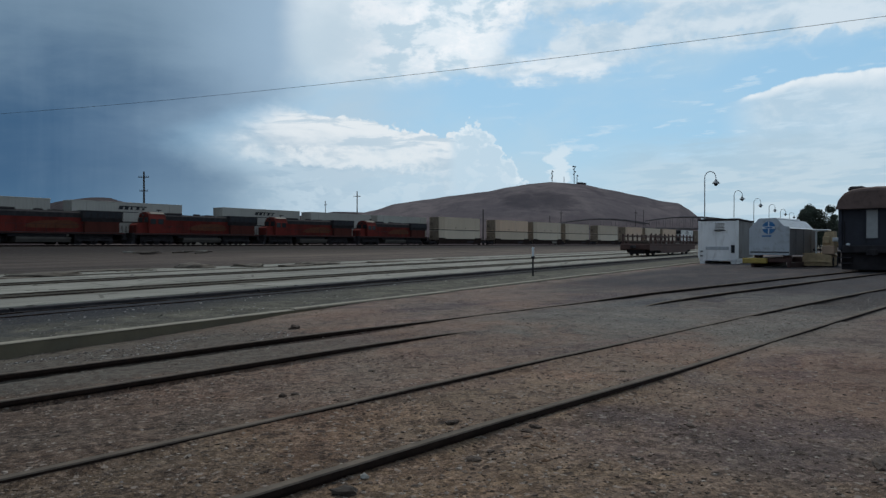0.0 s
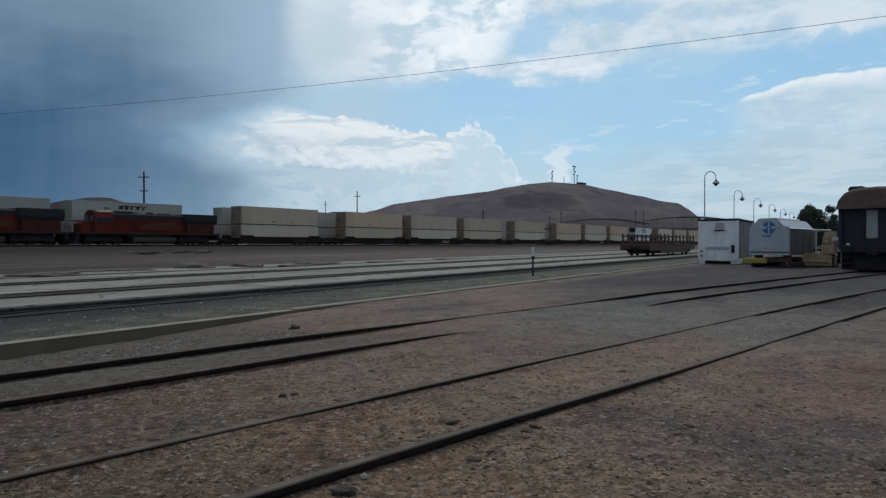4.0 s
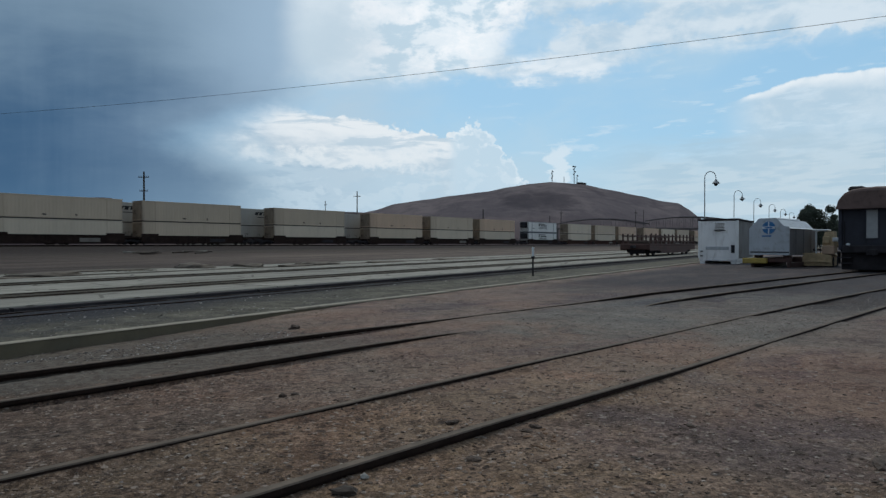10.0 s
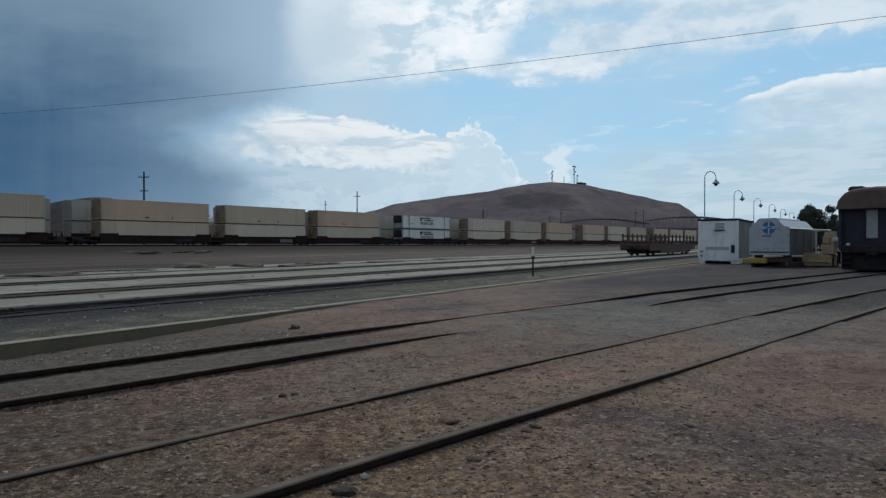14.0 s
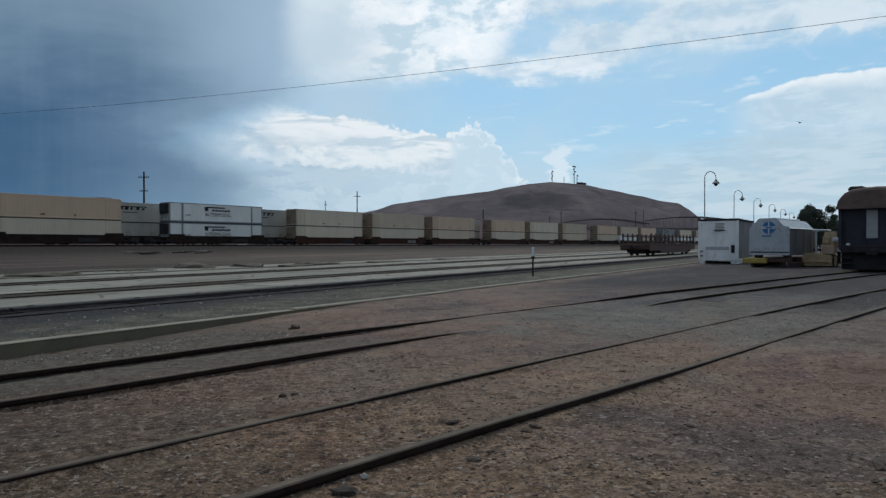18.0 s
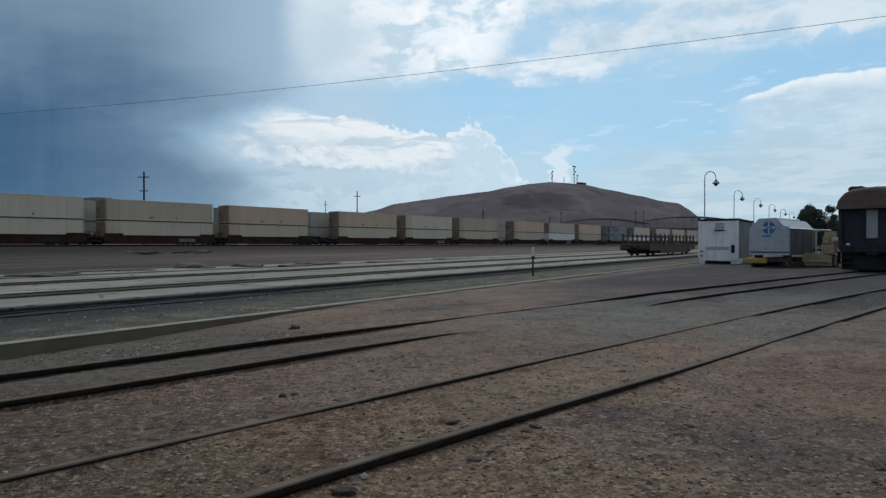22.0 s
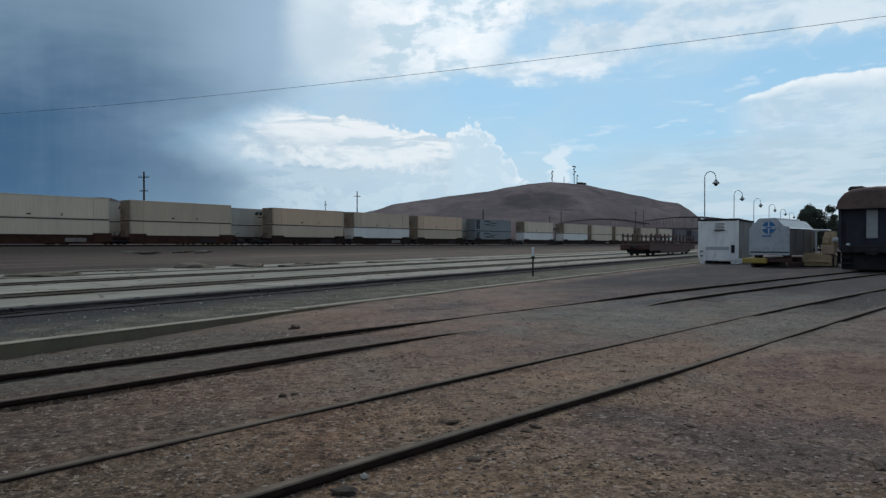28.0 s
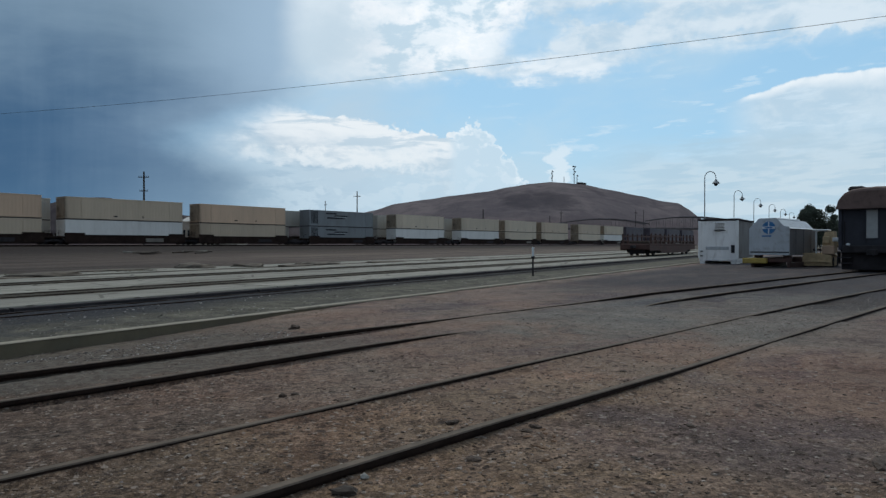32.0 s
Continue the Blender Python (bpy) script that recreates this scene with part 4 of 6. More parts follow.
def rail_pair(name, label, e, n, centre, s0, s1, step, lift, gauge=1.435, bend=None, group="", top=None):
    """A track of two rails that follow the ground; lift(s, side) is the height of the rail head over it."""
    track = thing(name, label, "railway track", group=group, kind="structure")
    for side in (-1, 1):
        body, head = Geo(), Geo()
        k = round((s1 - s0) / step)
        for prof, g in ((((-0.036, -0.010), (-0.036, -0.045), (-0.009, -0.055), (-0.009, -0.15), (-0.07, -0.165), (-0.07, -0.18), (0.07, -0.18), (0.07, -0.165),
                          (0.009, -0.15), (0.009, -0.055), (0.036, -0.045), (0.036, -0.010)), body),
                        (((-0.036, -0.010), (-0.031, 0.0), (0.031, 0.0), (0.036, -0.010)), head)):
            m = len(prof)
            for i in range(k + 1):
                s = s0 + (s1 - s0) * i / k
                d = centre + side * gauge / 2 + (bend(s) if bend else 0)
                x, y = at_s(s, d, e, n)
                z = plain(x, y) + lift(s, side)
                for a, b in prof:
                    g.v.append((x + n.x * a, y + n.y * a, z + b))
            for i in range(k):
                for j in range(m - 1):
                    g.f.append((i * m + j, i * m + j + 1, i * m + m + j + 1, i * m + m + j))
                if g is body:
                    g.f.append((i * m + m - 1, i * m, i * m + m, i * m + m + m - 1))
            g.f += [tuple(range(m))[::-1], tuple(range(k * m, k * m + m))]
        rail = part("rail", body, M_RAIL, track)
        part("rail_head", head, top or M_HEAD, rail, "worn running surface")
    return track


def lift_near(s, side):
    return (0.088 - 0.044 * smooth(3.0, 8.0, s)) if side < 0 else 0.040 + 0.012 * smooth(3.0, 5.0, s) - 0.010 * smooth(6.0, 9.0, s)


def lift_old(s, side):
    base = 0.03 + 0.04 * smooth(13, 17, s)
    if side < 0:
        return base - 0.06 * smooth(7.2, 8.8, s) * smooth(14.6, 13.0, s)
    return base - 0.012 * smooth(6.5, 9, s) * smooth(15, 12, s)


def bend_old(s):
    return -0.0011 * max(0, s - 8) ** 2 - 0.17 * smooth(6, 1.5, s)


def bend_near(s):
    return -0.0024 * max(0, s - 13) ** 2


rail_pair("siding_track", "old rusty siding half buried in the dirt", EN, NN, 4.01, -16, 40, 0.5, lift_near, bend=bend_near, group="old sidings")
rail_pair("siding_track", "old rusty siding sunk in the dirt, partly covered", EN, NN, 7.98, -16, 62, 0.5, lift_old, bend=bend_old, group="old sidings")
yard_lift = lambda s, side: 0.02
for c in (15.6, 20.0, 25.7):
    rail_pair("yard_track", "dark yard track set between concrete strips", ES, NS, c, -28, 150, 3.0, yard_lift, gauge=1.1 if c > 16 else 0.8, group="yard tracks", top=M_RAIL)


def main_track(name, offset):
    track = thing(name, "main line track on dark ballast", "railway track", group="main line", kind="structure")
    bed = Geo()
    o = TRAIN_O + NT * offset
    a, b = 30.0, 760.0
    prof = ((-2.9, -0.75), (-1.9, -0.03), (1.9, -0.03), (2.9, -0.75))
    for s in (a, b):
        for d, z in prof:
            p = o + ET * s + NT * d
            bed.v.append((p.x, p.y, RAIL_Z + z))
    bed.f += [(0, 1, 5, 4), (1, 2, 6, 5), (2, 3, 7, 6), (0, 3, 2, 1), (4, 5, 6, 7), (0, 4, 7, 3)]
    part("ballast_bed", bed, M_BED, track)
    for side in (-1, 1):
        g = Geo()
        p, q = o + ET * a + NT * side * 0.755, o + ET * b + NT * side * 0.755
        mid = (p + q) / 2
        g.box((0, 0, 0), (b - a, 0.07, 0.17), 0.012)
        part("rail", g, M_RAIL, track, at=pose(mid.x, mid.y, RAIL_Z - 0.085, 0, 0, turned(ET)))


main_track("main_track", 0.0)
main_track("main_track", PARKED)


# ---------------------------------------------------------------- train
def rail_pose(metres, offset=0.0, z=0.0):
    """A pose on the main line: local x runs to the right and away along it, local y away from the camera."""
    p = TRAIN_O + ET * metres + NT * offset
    return pose(p.x, p.y, RAIL_Z + z, 0, 0, turned(ET))


def wheelset(g, r=0.46, seg=14):
    """Two wheels on an axle; the origin lies in the axle."""
    for y in (-0.76, 0.76):
        g.tube((0, y - 0.065, 0), (0, y + 0.065, 0), r, seg=seg)
        for k in range(6):
            w = k * math.pi / 3
            g.box((math.cos(w) * r * 0.6, y + (0.075 if y > 0 else -0.075), math.sin(w) * r * 0.6), (0.09, 0.02, 0.09))
    g.tube((0, -0.8, 0), (0, 0.8, 0), 0.08, seg=6)


WHEEL_MESH = {}


def wheel_mesh(r):
    if r not in WHEEL_MESH:
        g = Geo()
        wheelset(g, r)
        WHEEL_MESH[r] = g.mesh("wheelset")
    return WHEEL_MESH[r]


def truck(parent, x, base, axles, r=0.46):
    frame_g = Geo()
    for y in (-1.02, 1.02):
        frame_g.box((x, y, r + 0.06), (base + 0.9, 0.16, 0.24), 0.04)
        frame_g.box((x, y, r + 0.2), (base * 0.4, 0.2, 0.26), 0.04)
        for i in range(axles):
            xa = x - base / 2 + base * i / (axles - 1)
            frame_g.box((xa, y, r), (0.36, 0.24, 0.36), 0.05)
    frame_g.box((x, 0, r + 0.12), (0.7, 2.1, 0.2), 0.04)
    bogie = part("truck", frame_g, M_BLACK, parent)
    for i in range(axles):
        part("wheelset", wheel_mesh(r), M_BLACK, bogie, at=pose(x - base / 2 + base * i / (axles - 1), 0, r))


def container_mesh(length=16.15, width=2.59, height=2.77):
    body, rim, doors = Geo(), Geo(), Geo()
    n, deep = 38, 0.006
    side = []
    for i in range(n):
        x = 0.05 + (length - 0.1) * i / n
        w = (length - 0.1) / n
        side += [(x, -(width / 2 - 0.03)), (x + w * 0.4, -(width / 2 - 0.03)), (x + w * 0.5, -(width / 2 - 0.03 + deep)), (x + w * 0.9, -(width / 2 - 0.03 + deep))]
    outline = side + [(length - x, -y) for x, y in side]
    body.prism(outline, 0.03, height - 0.03, "z")
    for y in (-1, 1):
        rim.box((length / 2, y * (width / 2 - 0.03), height - 0.06), (length, 0.06, 0.12), 0.015)
        rim.box((length / 2, y * (width / 2 - 0.03), 0.09), (length, 0.06, 0.18), 0.015)
        for x in (0.06, length - 0.06, 2.0, length - 2.0):
            rim.box((x, y * (width / 2 - 0.032), height / 2), (0.14 if 1 < x < length - 1 else 0.12, 0.068, height - 0.02), 0.015)
            for z in (0.06, height - 0.06):
                rim.box((x, y * (width / 2 - 0.07), z), (0.2, 0.15, 0.125), 0.02)
    for x in (0.03, length - 0.03):
        rim.box((x, 0, height - 0.07), (0.06, width - 0.1, 0.14), 0.01)
        rim.box((x, 0, 0.09), (0.06, width - 0.1, 0.18), 0.01)
    for i in range(7):
        rim.box((0.012, -0.98 + i * 0.327, height / 2), (0.04, 0.12, height - 0.4), 0.01)
    for y in (-0.62, 0.62):
        doors.box((length - 0.012, y, height / 2), (0.05, 1.17, height - 0.36), 0.015)
        for k in (-0.3, 0.3):
            doors.tube((length + 0.03, y + k, 0.2), (length + 0.03, y + k, height - 0.2), 0.02, seg=6)
    return body, rim, doors


CONTAINERS = {}
E_LEN = 16.15


def container(kind):
    """A template with its parts, one for each colour; copies of it are placed."""
    if kind in CONTAINERS:
        return CONTAINERS[kind]
    mats = {"tan": M_TAN, "cream": M_CREAM, "sand": M_SAND, "white": M_WHITE, "parked": M_OFFW, "reefer": M_WHITE, "grey": M_GREYC, "violet": M_PURP}
    words = {"tan": "faded tan steel freight container with soot-stained front posts", "cream": "dusty cream steel freight container",
             "sand": "brownish tan steel freight container with rust streaks", "white": "plain white steel freight container", "parked": "grimy off-white steel freight container",
             "reefer": "clean white refrigerated container with dark cooling unit", "grey": "slate grey freight container with dark lettering bars",
             "violet": "dark violet freight container"}
    body, rim, doors = container_mesh()
    ob = thing("freight_container", words[kind], "container")
    wall = part("wall", body, mats[kind], ob)
    part("edge_frame", rim, M_GREYC if kind == "reefer" else mats[kind], ob)
    part("door_pair", doors, mats[kind], ob)
    feet = Geo()
    for x in (0.1, 2.0, E_LEN - 2.0, E_LEN - 0.1):
        for y in (-1.2, 1.2):
            feet.box((x, y, -0.05), (0.18, 0.17, 0.14), 0.01)
    part("lock_foot", feet, M_BLACK, ob)
    # black slab fills the gap to draw the shadow line between boxes
    part("underside", Geo().box((E_LEN / 2, 0, -0.077), (E_LEN - 0.05, 2.58, 0.15), 0.0), M_BLACK, ob, "black strip for the shaded gap below")
    w = 1.295
    if kind in ("tan", "sand", "cream"):
        part("corner_post", Geo().box((0.10, -w - 0.004, 1.45), (0.2, 0.03, 2.5), 0.01), mats[kind], ob)
        part("stained_panel", Geo().box((-0.022, -0.62, 1.4), (0.03, 1.2, 2.3), 0.01), M_GRIME, ob, "soot-stained front panel")
        part("front_panel", Geo().box((-0.022, 0.62, 1.4), (0.03, 1.2, 2.3), 0.01), M_GRIME, ob)
        for x in (2.0, E_LEN - 2.0):
            part("lifting_post", Geo().box((x, -w - 0.006, 1.4), (0.09, 0.016, 2.7), 0.0), mats[kind], ob)
        part("marking", Geo().box((10.2, -w - 0.002, 0.44), (0.16, 0.012, 0.3)), M_INK, ob, "small dark marking")
        part("marking", Geo().box((6.4, -w - 0.002, 0.42), (0.5, 0.012, 0.16)), M_INK, ob, "small dark marking")
    if kind == "reefer":
        unit = part("cooling_unit", Geo().box((-0.14, 0, 1.9), (0.36, 2.1, 1.5), 0.12), M_BLACK, ob, "black cooling unit")
        part("grille", Geo().tube((-0.33, 0, 2.1), (-0.345, 0, 2.1), 0.5, seg=18), M_INK, unit)
        g = Geo()
        g.box((7.4, -w - 0.004, 2.25), (3.6, 0.012, 0.2))
        g.box((5.95, -w - 0.004, 1.93), (0.6, 0.012, 0.50))
        for i in range(6):
            g.box((7.1 + i * 0.55, -w - 0.004, 1.80 + 0.03 * (i % 2)), (0.42, 0.012, 0.30))
        part("logo_bars", g, M_INK, ob, "dark logo bars")
        t = bpy.data.curves.new("lettering", "FONT")
        t.body, t.size, t.extrude, t.align_x = "INTERMODAL", 0.74, 0.004, "CENTER"
        tmp = bpy.data.objects.new("lettering", t)
        scene.collection.objects.link(tmp)
        bpy.context.view_layer.update()
        me = bpy.data.meshes.new_from_object(tmp.evaluated_get(bpy.context.evaluated_depsgraph_get()))
        bpy.data.objects.remove(tmp)
        part("lettering", me, M_INK, ob, "dark capital letters", at=pose(8.0, -w - 0.006, 0.92, 90, 0, 0))
        part("side_mark", Geo().box((2.9, -w - 0.004, 1.0), (0.9, 0.012, 0.12)), M_INK, ob)
        part("post_band", Geo().box((2.0, -w - 0.004, 1.4), (0.3, 0.012, 2.7)), M_GREYC, ob, "grey vertical band")
        part("post_band", Geo().box((14.1, -w - 0.004, 1.45), (0.25, 0.012, 2.4)), M_GREYC, ob, "grey vertical band")
    if kind == "grey":
        g = Geo()
        for i, (x, ln, z) in enumerate(((5.2, 2.6, 2.25), (7.6, 3.2, 1.85), (6.4, 4.4, 1.45))):
            g.box((x, -w - 0.004, z), (ln, 0.012, 0.24))
        part("logo_bars", g, M_INK, ob, "dark logo bars")
        g = Geo()
        for i in range(5):
            g.box((0.55 + i * 0.32, -w - 0.004, 1.5), (0.16, 0.03, 2.2), 0.01)
        part("vent_slats", g, M_INK, ob)
        part("logo_stripe", Geo().box((7.6, -w - 0.006, 1.68), (2.8, 0.012, 0.07)), M_PALE, ob)
    CONTAINERS[kind] = ob
    return ob


def well_unit(car, x0, steel, first, last):
    """One well of a stack car from its left container edge x0 (the container sits inside it)."""
    body = Geo()
    for y in (-1, 1):
        yy = y * 1.40
        body.box((x0 + 8.08, yy, 0.72), (13.4, 0.12, 1.12), 0.02)
        for a in (-0.1, 14.0):
            body.box((x0 + a + 1.2, yy, 0.93), (2.5, 0.13, 1.22), 0.03)
        body.box((x0 + 8.08, y * 1.43, 1.26), (13.4, 0.2, 0.08), 0.02)
        for i in range(12):
            body.box((x0 + 2.2 + i * 1.08, y * 1.47, 0.74), (0.09, 0.06, 0.98), 0.01)
    body.box((x0 + 8.08, 0, 0.22), (16.3, 2.7, 0.12), 0.02)
    for a in (-0.75, 16.9):
        body.box((x0 + a, 0, 0.98), (1.5, 2.7, 0.26), 0.05)
        body.box((x0 + a, 0, 0.75), (1.6, 0.6, 0.3), 0.04)
    unit = part("well_frame", body, steel, car)
    for y in (-1.36, 1.36):
        for a in (-1.35, 17.4):
            g = Geo().path([(x0 + a, y, 1.1), (x0 + a, y, 1.75), (x0 + a + (0.5 if a < 0 else -0.5), y, 1.75), (x0 + a + (0.5 if a < 0 else -0.5), y, 1.1)], 0.025, 5)
            part("end_railing", g, M_BLACK, unit)
    part("data_panel", Geo().box((x0 + 11.8, -1.505, 0.64), (2.6, 0.02, 0.5), 0.0), M_BLACK if first or last else M_TANK, unit)


def stack_car(units, steel, words):
    """A well car of one or three wells, with the trucks under and between them; local x 0 is the first container's edge."""
    car = thing("well_car", words, "railway wagon", group="moving train")
    step = 18.92
    for i in range(units):
        well_unit(car, i * step, steel, i == 0, i == units - 1)
    for i in range(units + 1):
        x = -1.38 if i == 0 else (units - 1) * step + E_LEN + 1.38 if i == units else i * step - 1.38
        truck(car, x, 1.75, 2)
    g = Geo()
    for x, sgn in ((-2.1, -1), ((units - 1) * step + E_LEN + 2.1, 1)):
        g.box((x + sgn * 0.4, 0, 0.85), (1.1, 0.3, 0.28), 0.06)
    part("coupler", g, M_BLACK, car)
    return car


def locomotive():
    """A six-axle road locomotive, cab to the left; local x 0 is its front coupler face."""
    ob = thing("diesel_locomotive", "sooty orange six-axle diesel locomotive with black roof", "locomotive", group="moving train")
    fr = Geo().box((11.05, 0, 1.48), (21.0, 3.0, 0.28), 0.04)
    fr.box((0.75, 0, 1.15), (0.3, 2.9, 0.9), 0.05)
    fr.box((21.35, 0, 1.15), (0.3, 2.9, 0.9), 0.05)
    part("walkway_frame", fr, M_BLACK, ob)
    part("air_tank", Geo().box((10.7, 0, 1.18), (6.6, 2.5, 0.34), 0.05), M_BLACK, ob)
    part("pilot_plow", Geo().prism([(0.35, 0.12), (0.9, 0.12), (0.9, 0.95), (0.6, 0.95)], -1.4, 1.4, "y"), M_BLACK, ob)
    for x in (0.25, 21.85):
        part("coupler", Geo().box((x, 0, 0.88), (0.7, 0.32, 0.3), 0.06), M_BLACK, ob)
    part("fuel_tank", Geo().prism([(-1.35, 0.75), (-1.2, 0.35), (1.2, 0.35), (1.35, 0.75), (1.35, 1.0), (-1.35, 1.0)], 8.2, 14.5), M_FUEL, ob, "dusty grey fuel tank")
    for x in (4.4, 17.6):
        part("equipment_rack", Geo().box((x, 0, 1.08), (4.9, 1.7, 0.62), 0.05), M_BLACK, ob)
    truck(ob, 4.4, 3.9, 3, 0.53)
    truck(ob, 17.6, 3.9, 3, 0.53)
    part("nose", Geo().prism([(1.3, 1.62), (1.3, 2.75), (1.75, 3.05), (3.0, 3.1), (3.0, 1.62)], -0.95, 0.95, "y"), M_ORANGE, ob)
    cab = part("cab", Geo().prism([(-1.5, 1.62), (-1.52, 3.6), (-1.1, 4.35), (-0.4, 4.62), (0.4, 4.62), (1.1, 4.35), (1.52, 3.6), (1.5, 1.62)], 2.9, 5.4), M_ORANGE, ob)
    for y in (-1.525, 1.525):
        for x in (3.5, 4.6):
            part("side_window", Geo().box((x, y, 3.25), (0.8, 0.03, 0.75), 0.01), M_GLASSD, cab)
    for y in (-0.75, 0.75):
        part("windscreen", Geo().box((2.885, y, 3.5), (0.03, 1.0, 0.75), 0.01), M_GLASSD, cab)
    # pale roof colour stands in for a sunlit highlight
    part("cab_roof", Geo().prism([(-1.2, 4.33), (-0.4, 4.66), (0.4, 4.66), (1.2, 4.33)], 3.4, 5.45), M_TANK, cab, "cab roof coloured pale for the sun on it")
    part("headlight", Geo().box((2.86, 0, 4.15), (0.08, 0.5, 0.25), 0.03), M_GLASSD, cab)
    hood = part("hood", Geo().prism([(-0.98, 1.62), (-0.98, 3.5), (0.98, 3.5), (0.98, 1.62)], 5.4, 16.2), M_ORANGE, ob)
    top = Geo().prism([(-1.0, 3.5), (-1.0, 4.08), (-0.7, 4.32), (0.7, 4.32), (1.0, 4.08), (1.0, 3.5)], 5.4, 16.2)
    part("hood_roof", top, M_BLACK, hood, "black roof")
    for x in (6.2, 7.5, 8.8, 10.1, 11.4, 12.7, 14.0, 15.3):
        part("hood_door", Geo().box((x, -0.985, 2.6), (1.1, 0.03, 1.7), 0.01), M_ORANGE, hood)
    part("emblem_panel", Geo().prism([(9.2, 2.3), (9.8, 2.12), (15.2, 2.12), (15.7, 2.3), (15.4, 2.85), (14.4, 3.15), (11.4, 3.05), (9.9, 2.75)], -1.018, -0.998, "y"), M_YELLOW, hood, "faded yellow emblem band")
    part("rear_hood", Geo().prism([(-1.35, 1.62), (-1.35, 3.0), (1.35, 3.0), (1.35, 1.62)], 16.2, 20.7), M_MAROON, ob)
    rad = part("radiator", Geo().prism([(-1.35, 3.0), (-1.56, 3.5), (-1.56, 4.45), (1.56, 4.45), (1.56, 3.5), (1.35, 3.0)], 15.9, 21.1), M_BLACK, ob, "flared black radiator hood")
    for i in range(6):
        part("radiator_grille", Geo().box((16.5 + i * 0.8, -1.565, 3.95), (0.6, 0.03, 0.7), 0.01), M_INK, rad)
    part("brake_box", Geo().box((7.2, 0, 4.42), (2.4, 1.5, 0.3), 0.08), M_BLACK, ob)
    part("exhaust_stack", Geo().box((11.2, 0, 4.4), (0.9, 0.7, 0.3), 0.08), M_BLACK, ob)
    part("roof_hatch", Geo().box((13.2, 0, 4.36), (1.6, 1.3, 0.2), 0.06), M_BLACK, ob)
    g = Geo().tube((4.9, -0.3, 4.66), (4.9, -0.3, 4.95), 0.06).tube((4.7, -0.3, 4.93), (5.4, -0.3, 4.93), 0.07)
    part("horn", g, M_BLACK, ob)
    for y in (-1.46, 1.46):
        g = Geo()
        for i in range(10):
            g.tube((6.0 + i * 1.1, y, 1.6), (6.0 + i * 1.1, y, 2.6), 0.018, seg=5)
        g.tube((5.6, y, 2.6), (16.2, y, 2.6), 0.018, seg=5)
        part("handrail", g, M_BLACK, ob)
        for x0 in (0.8, 21.3):
            g = Geo()
            for dx in (0, 0.55):
                g.tube((x0 + dx - 0.27, y, 0.6), (x0 + dx - 0.27, y, 2.6), 0.022, seg=5)
            for z in (0.7, 1.0, 1.3):
                g.tube((x0 - 0.27, y, z), (x0 + 0.28, y, z), 0.02, seg=5)
            part("step_ladder", g, M_BLACK, ob)
    part("sill_stripe", Geo().box((11.05, -1.512, 1.5), (20.6, 0.02, 0.1), 0.0), M_MAROON, ob, "dull maroon stripe")
    return ob


MOVERS = []          # (object, metres along the line at the start, height)
LOCO = locomotive()
for i in range(4):
    ob = LOCO if i == 0 else copy_thing(LOCO, Matrix.Identity(4))
    MOVERS.append((ob, (7.143 + 1.711 * i) * SPEED, 0.0))

# (first container's edge in seconds, wells, steel, colours from below to above for each well)
TRAIN = (
    (14.27, M_WELL, (("cream", "tan"),)),
    (16.055, M_WELL, (("tan", "sand"), ("cream", "tan"), ("tan", "tan"))),
    (20.776, M_WELL, (("cream", "tan"),)),
    (22.565, M_WELL, (("tan", "sand"), ("cream", "tan"), ("cream", "sand"))),
    (27.329, M_WELL, (("reefer", "reefer"),)),
    (29.137, M_WELLR, (("cream", "cream"), ("cream", "tan"), ("tan", "sand"))),
    (33.918, M_WELLR, (("cream", "sand"), ("cream", "cream"), ("tan", "tan"))),
    (38.747, M_WELL, (("tan", "sand"), ("white", "tan"), ("tan", "sand"))),
    (43.375, M_WELL, (("grey", "grey"),)),
    (45.16, M_WELL, (("white", "cream"),)),
    (46.93, M_WELL, (("white", "cream"), ("cream", "cream"), ("cream", "tan"))),
    (51.68, M_WELL, (("cream", "tan"), ("white", "cream"), ("violet", "violet"))),
    (56.43, M_WELL, (("violet", "violet"), ("violet", "violet"), ("violet", "violet"))),
)
CARS, USED = {}, set()
WORDS = {id(M_WELL): "dark brown steel well car under stacked containers", id(M_WELLR): "rust-red steel well car under stacked containers"}


def place(kind):
    ob = container(kind)
    if kind in USED:
        ob = copy_thing(ob, Matrix.Identity(4))
    USED.add(kind)
    return tagged(ob, group="containers on the train")


for u0, steel, stacks in TRAIN:
    key = (len(stacks), steel.name)
    if key in CARS:
        car = copy_thing(CARS[key], Matrix.Identity(4))
    else:
        car = CARS[key] = stack_car(len(stacks), steel, WORDS[id(steel)] + (", three joined wells" if len(stacks) == 3 else ""))
    MOVERS.append((car, u0 * SPEED, 0.0))
    for i, (low, up) in enumerate(stacks):
        MOVERS.append((place(low), u0 * SPEED + i * 18.92, 0.43))
        MOVERS.append((place(up), u0 * SPEED + i * 18.92, 0.43 + 2.93))

# the train parked on the next track, still all the while


def parked_metres(px):
    """Metres along the parked track of the sight line with that slope (sideways over forwards)."""
    o = TRAIN_O + NT * (PARKED - 1.3)
    return (o.x - px * o.y) / (px * ET.y - ET.x)


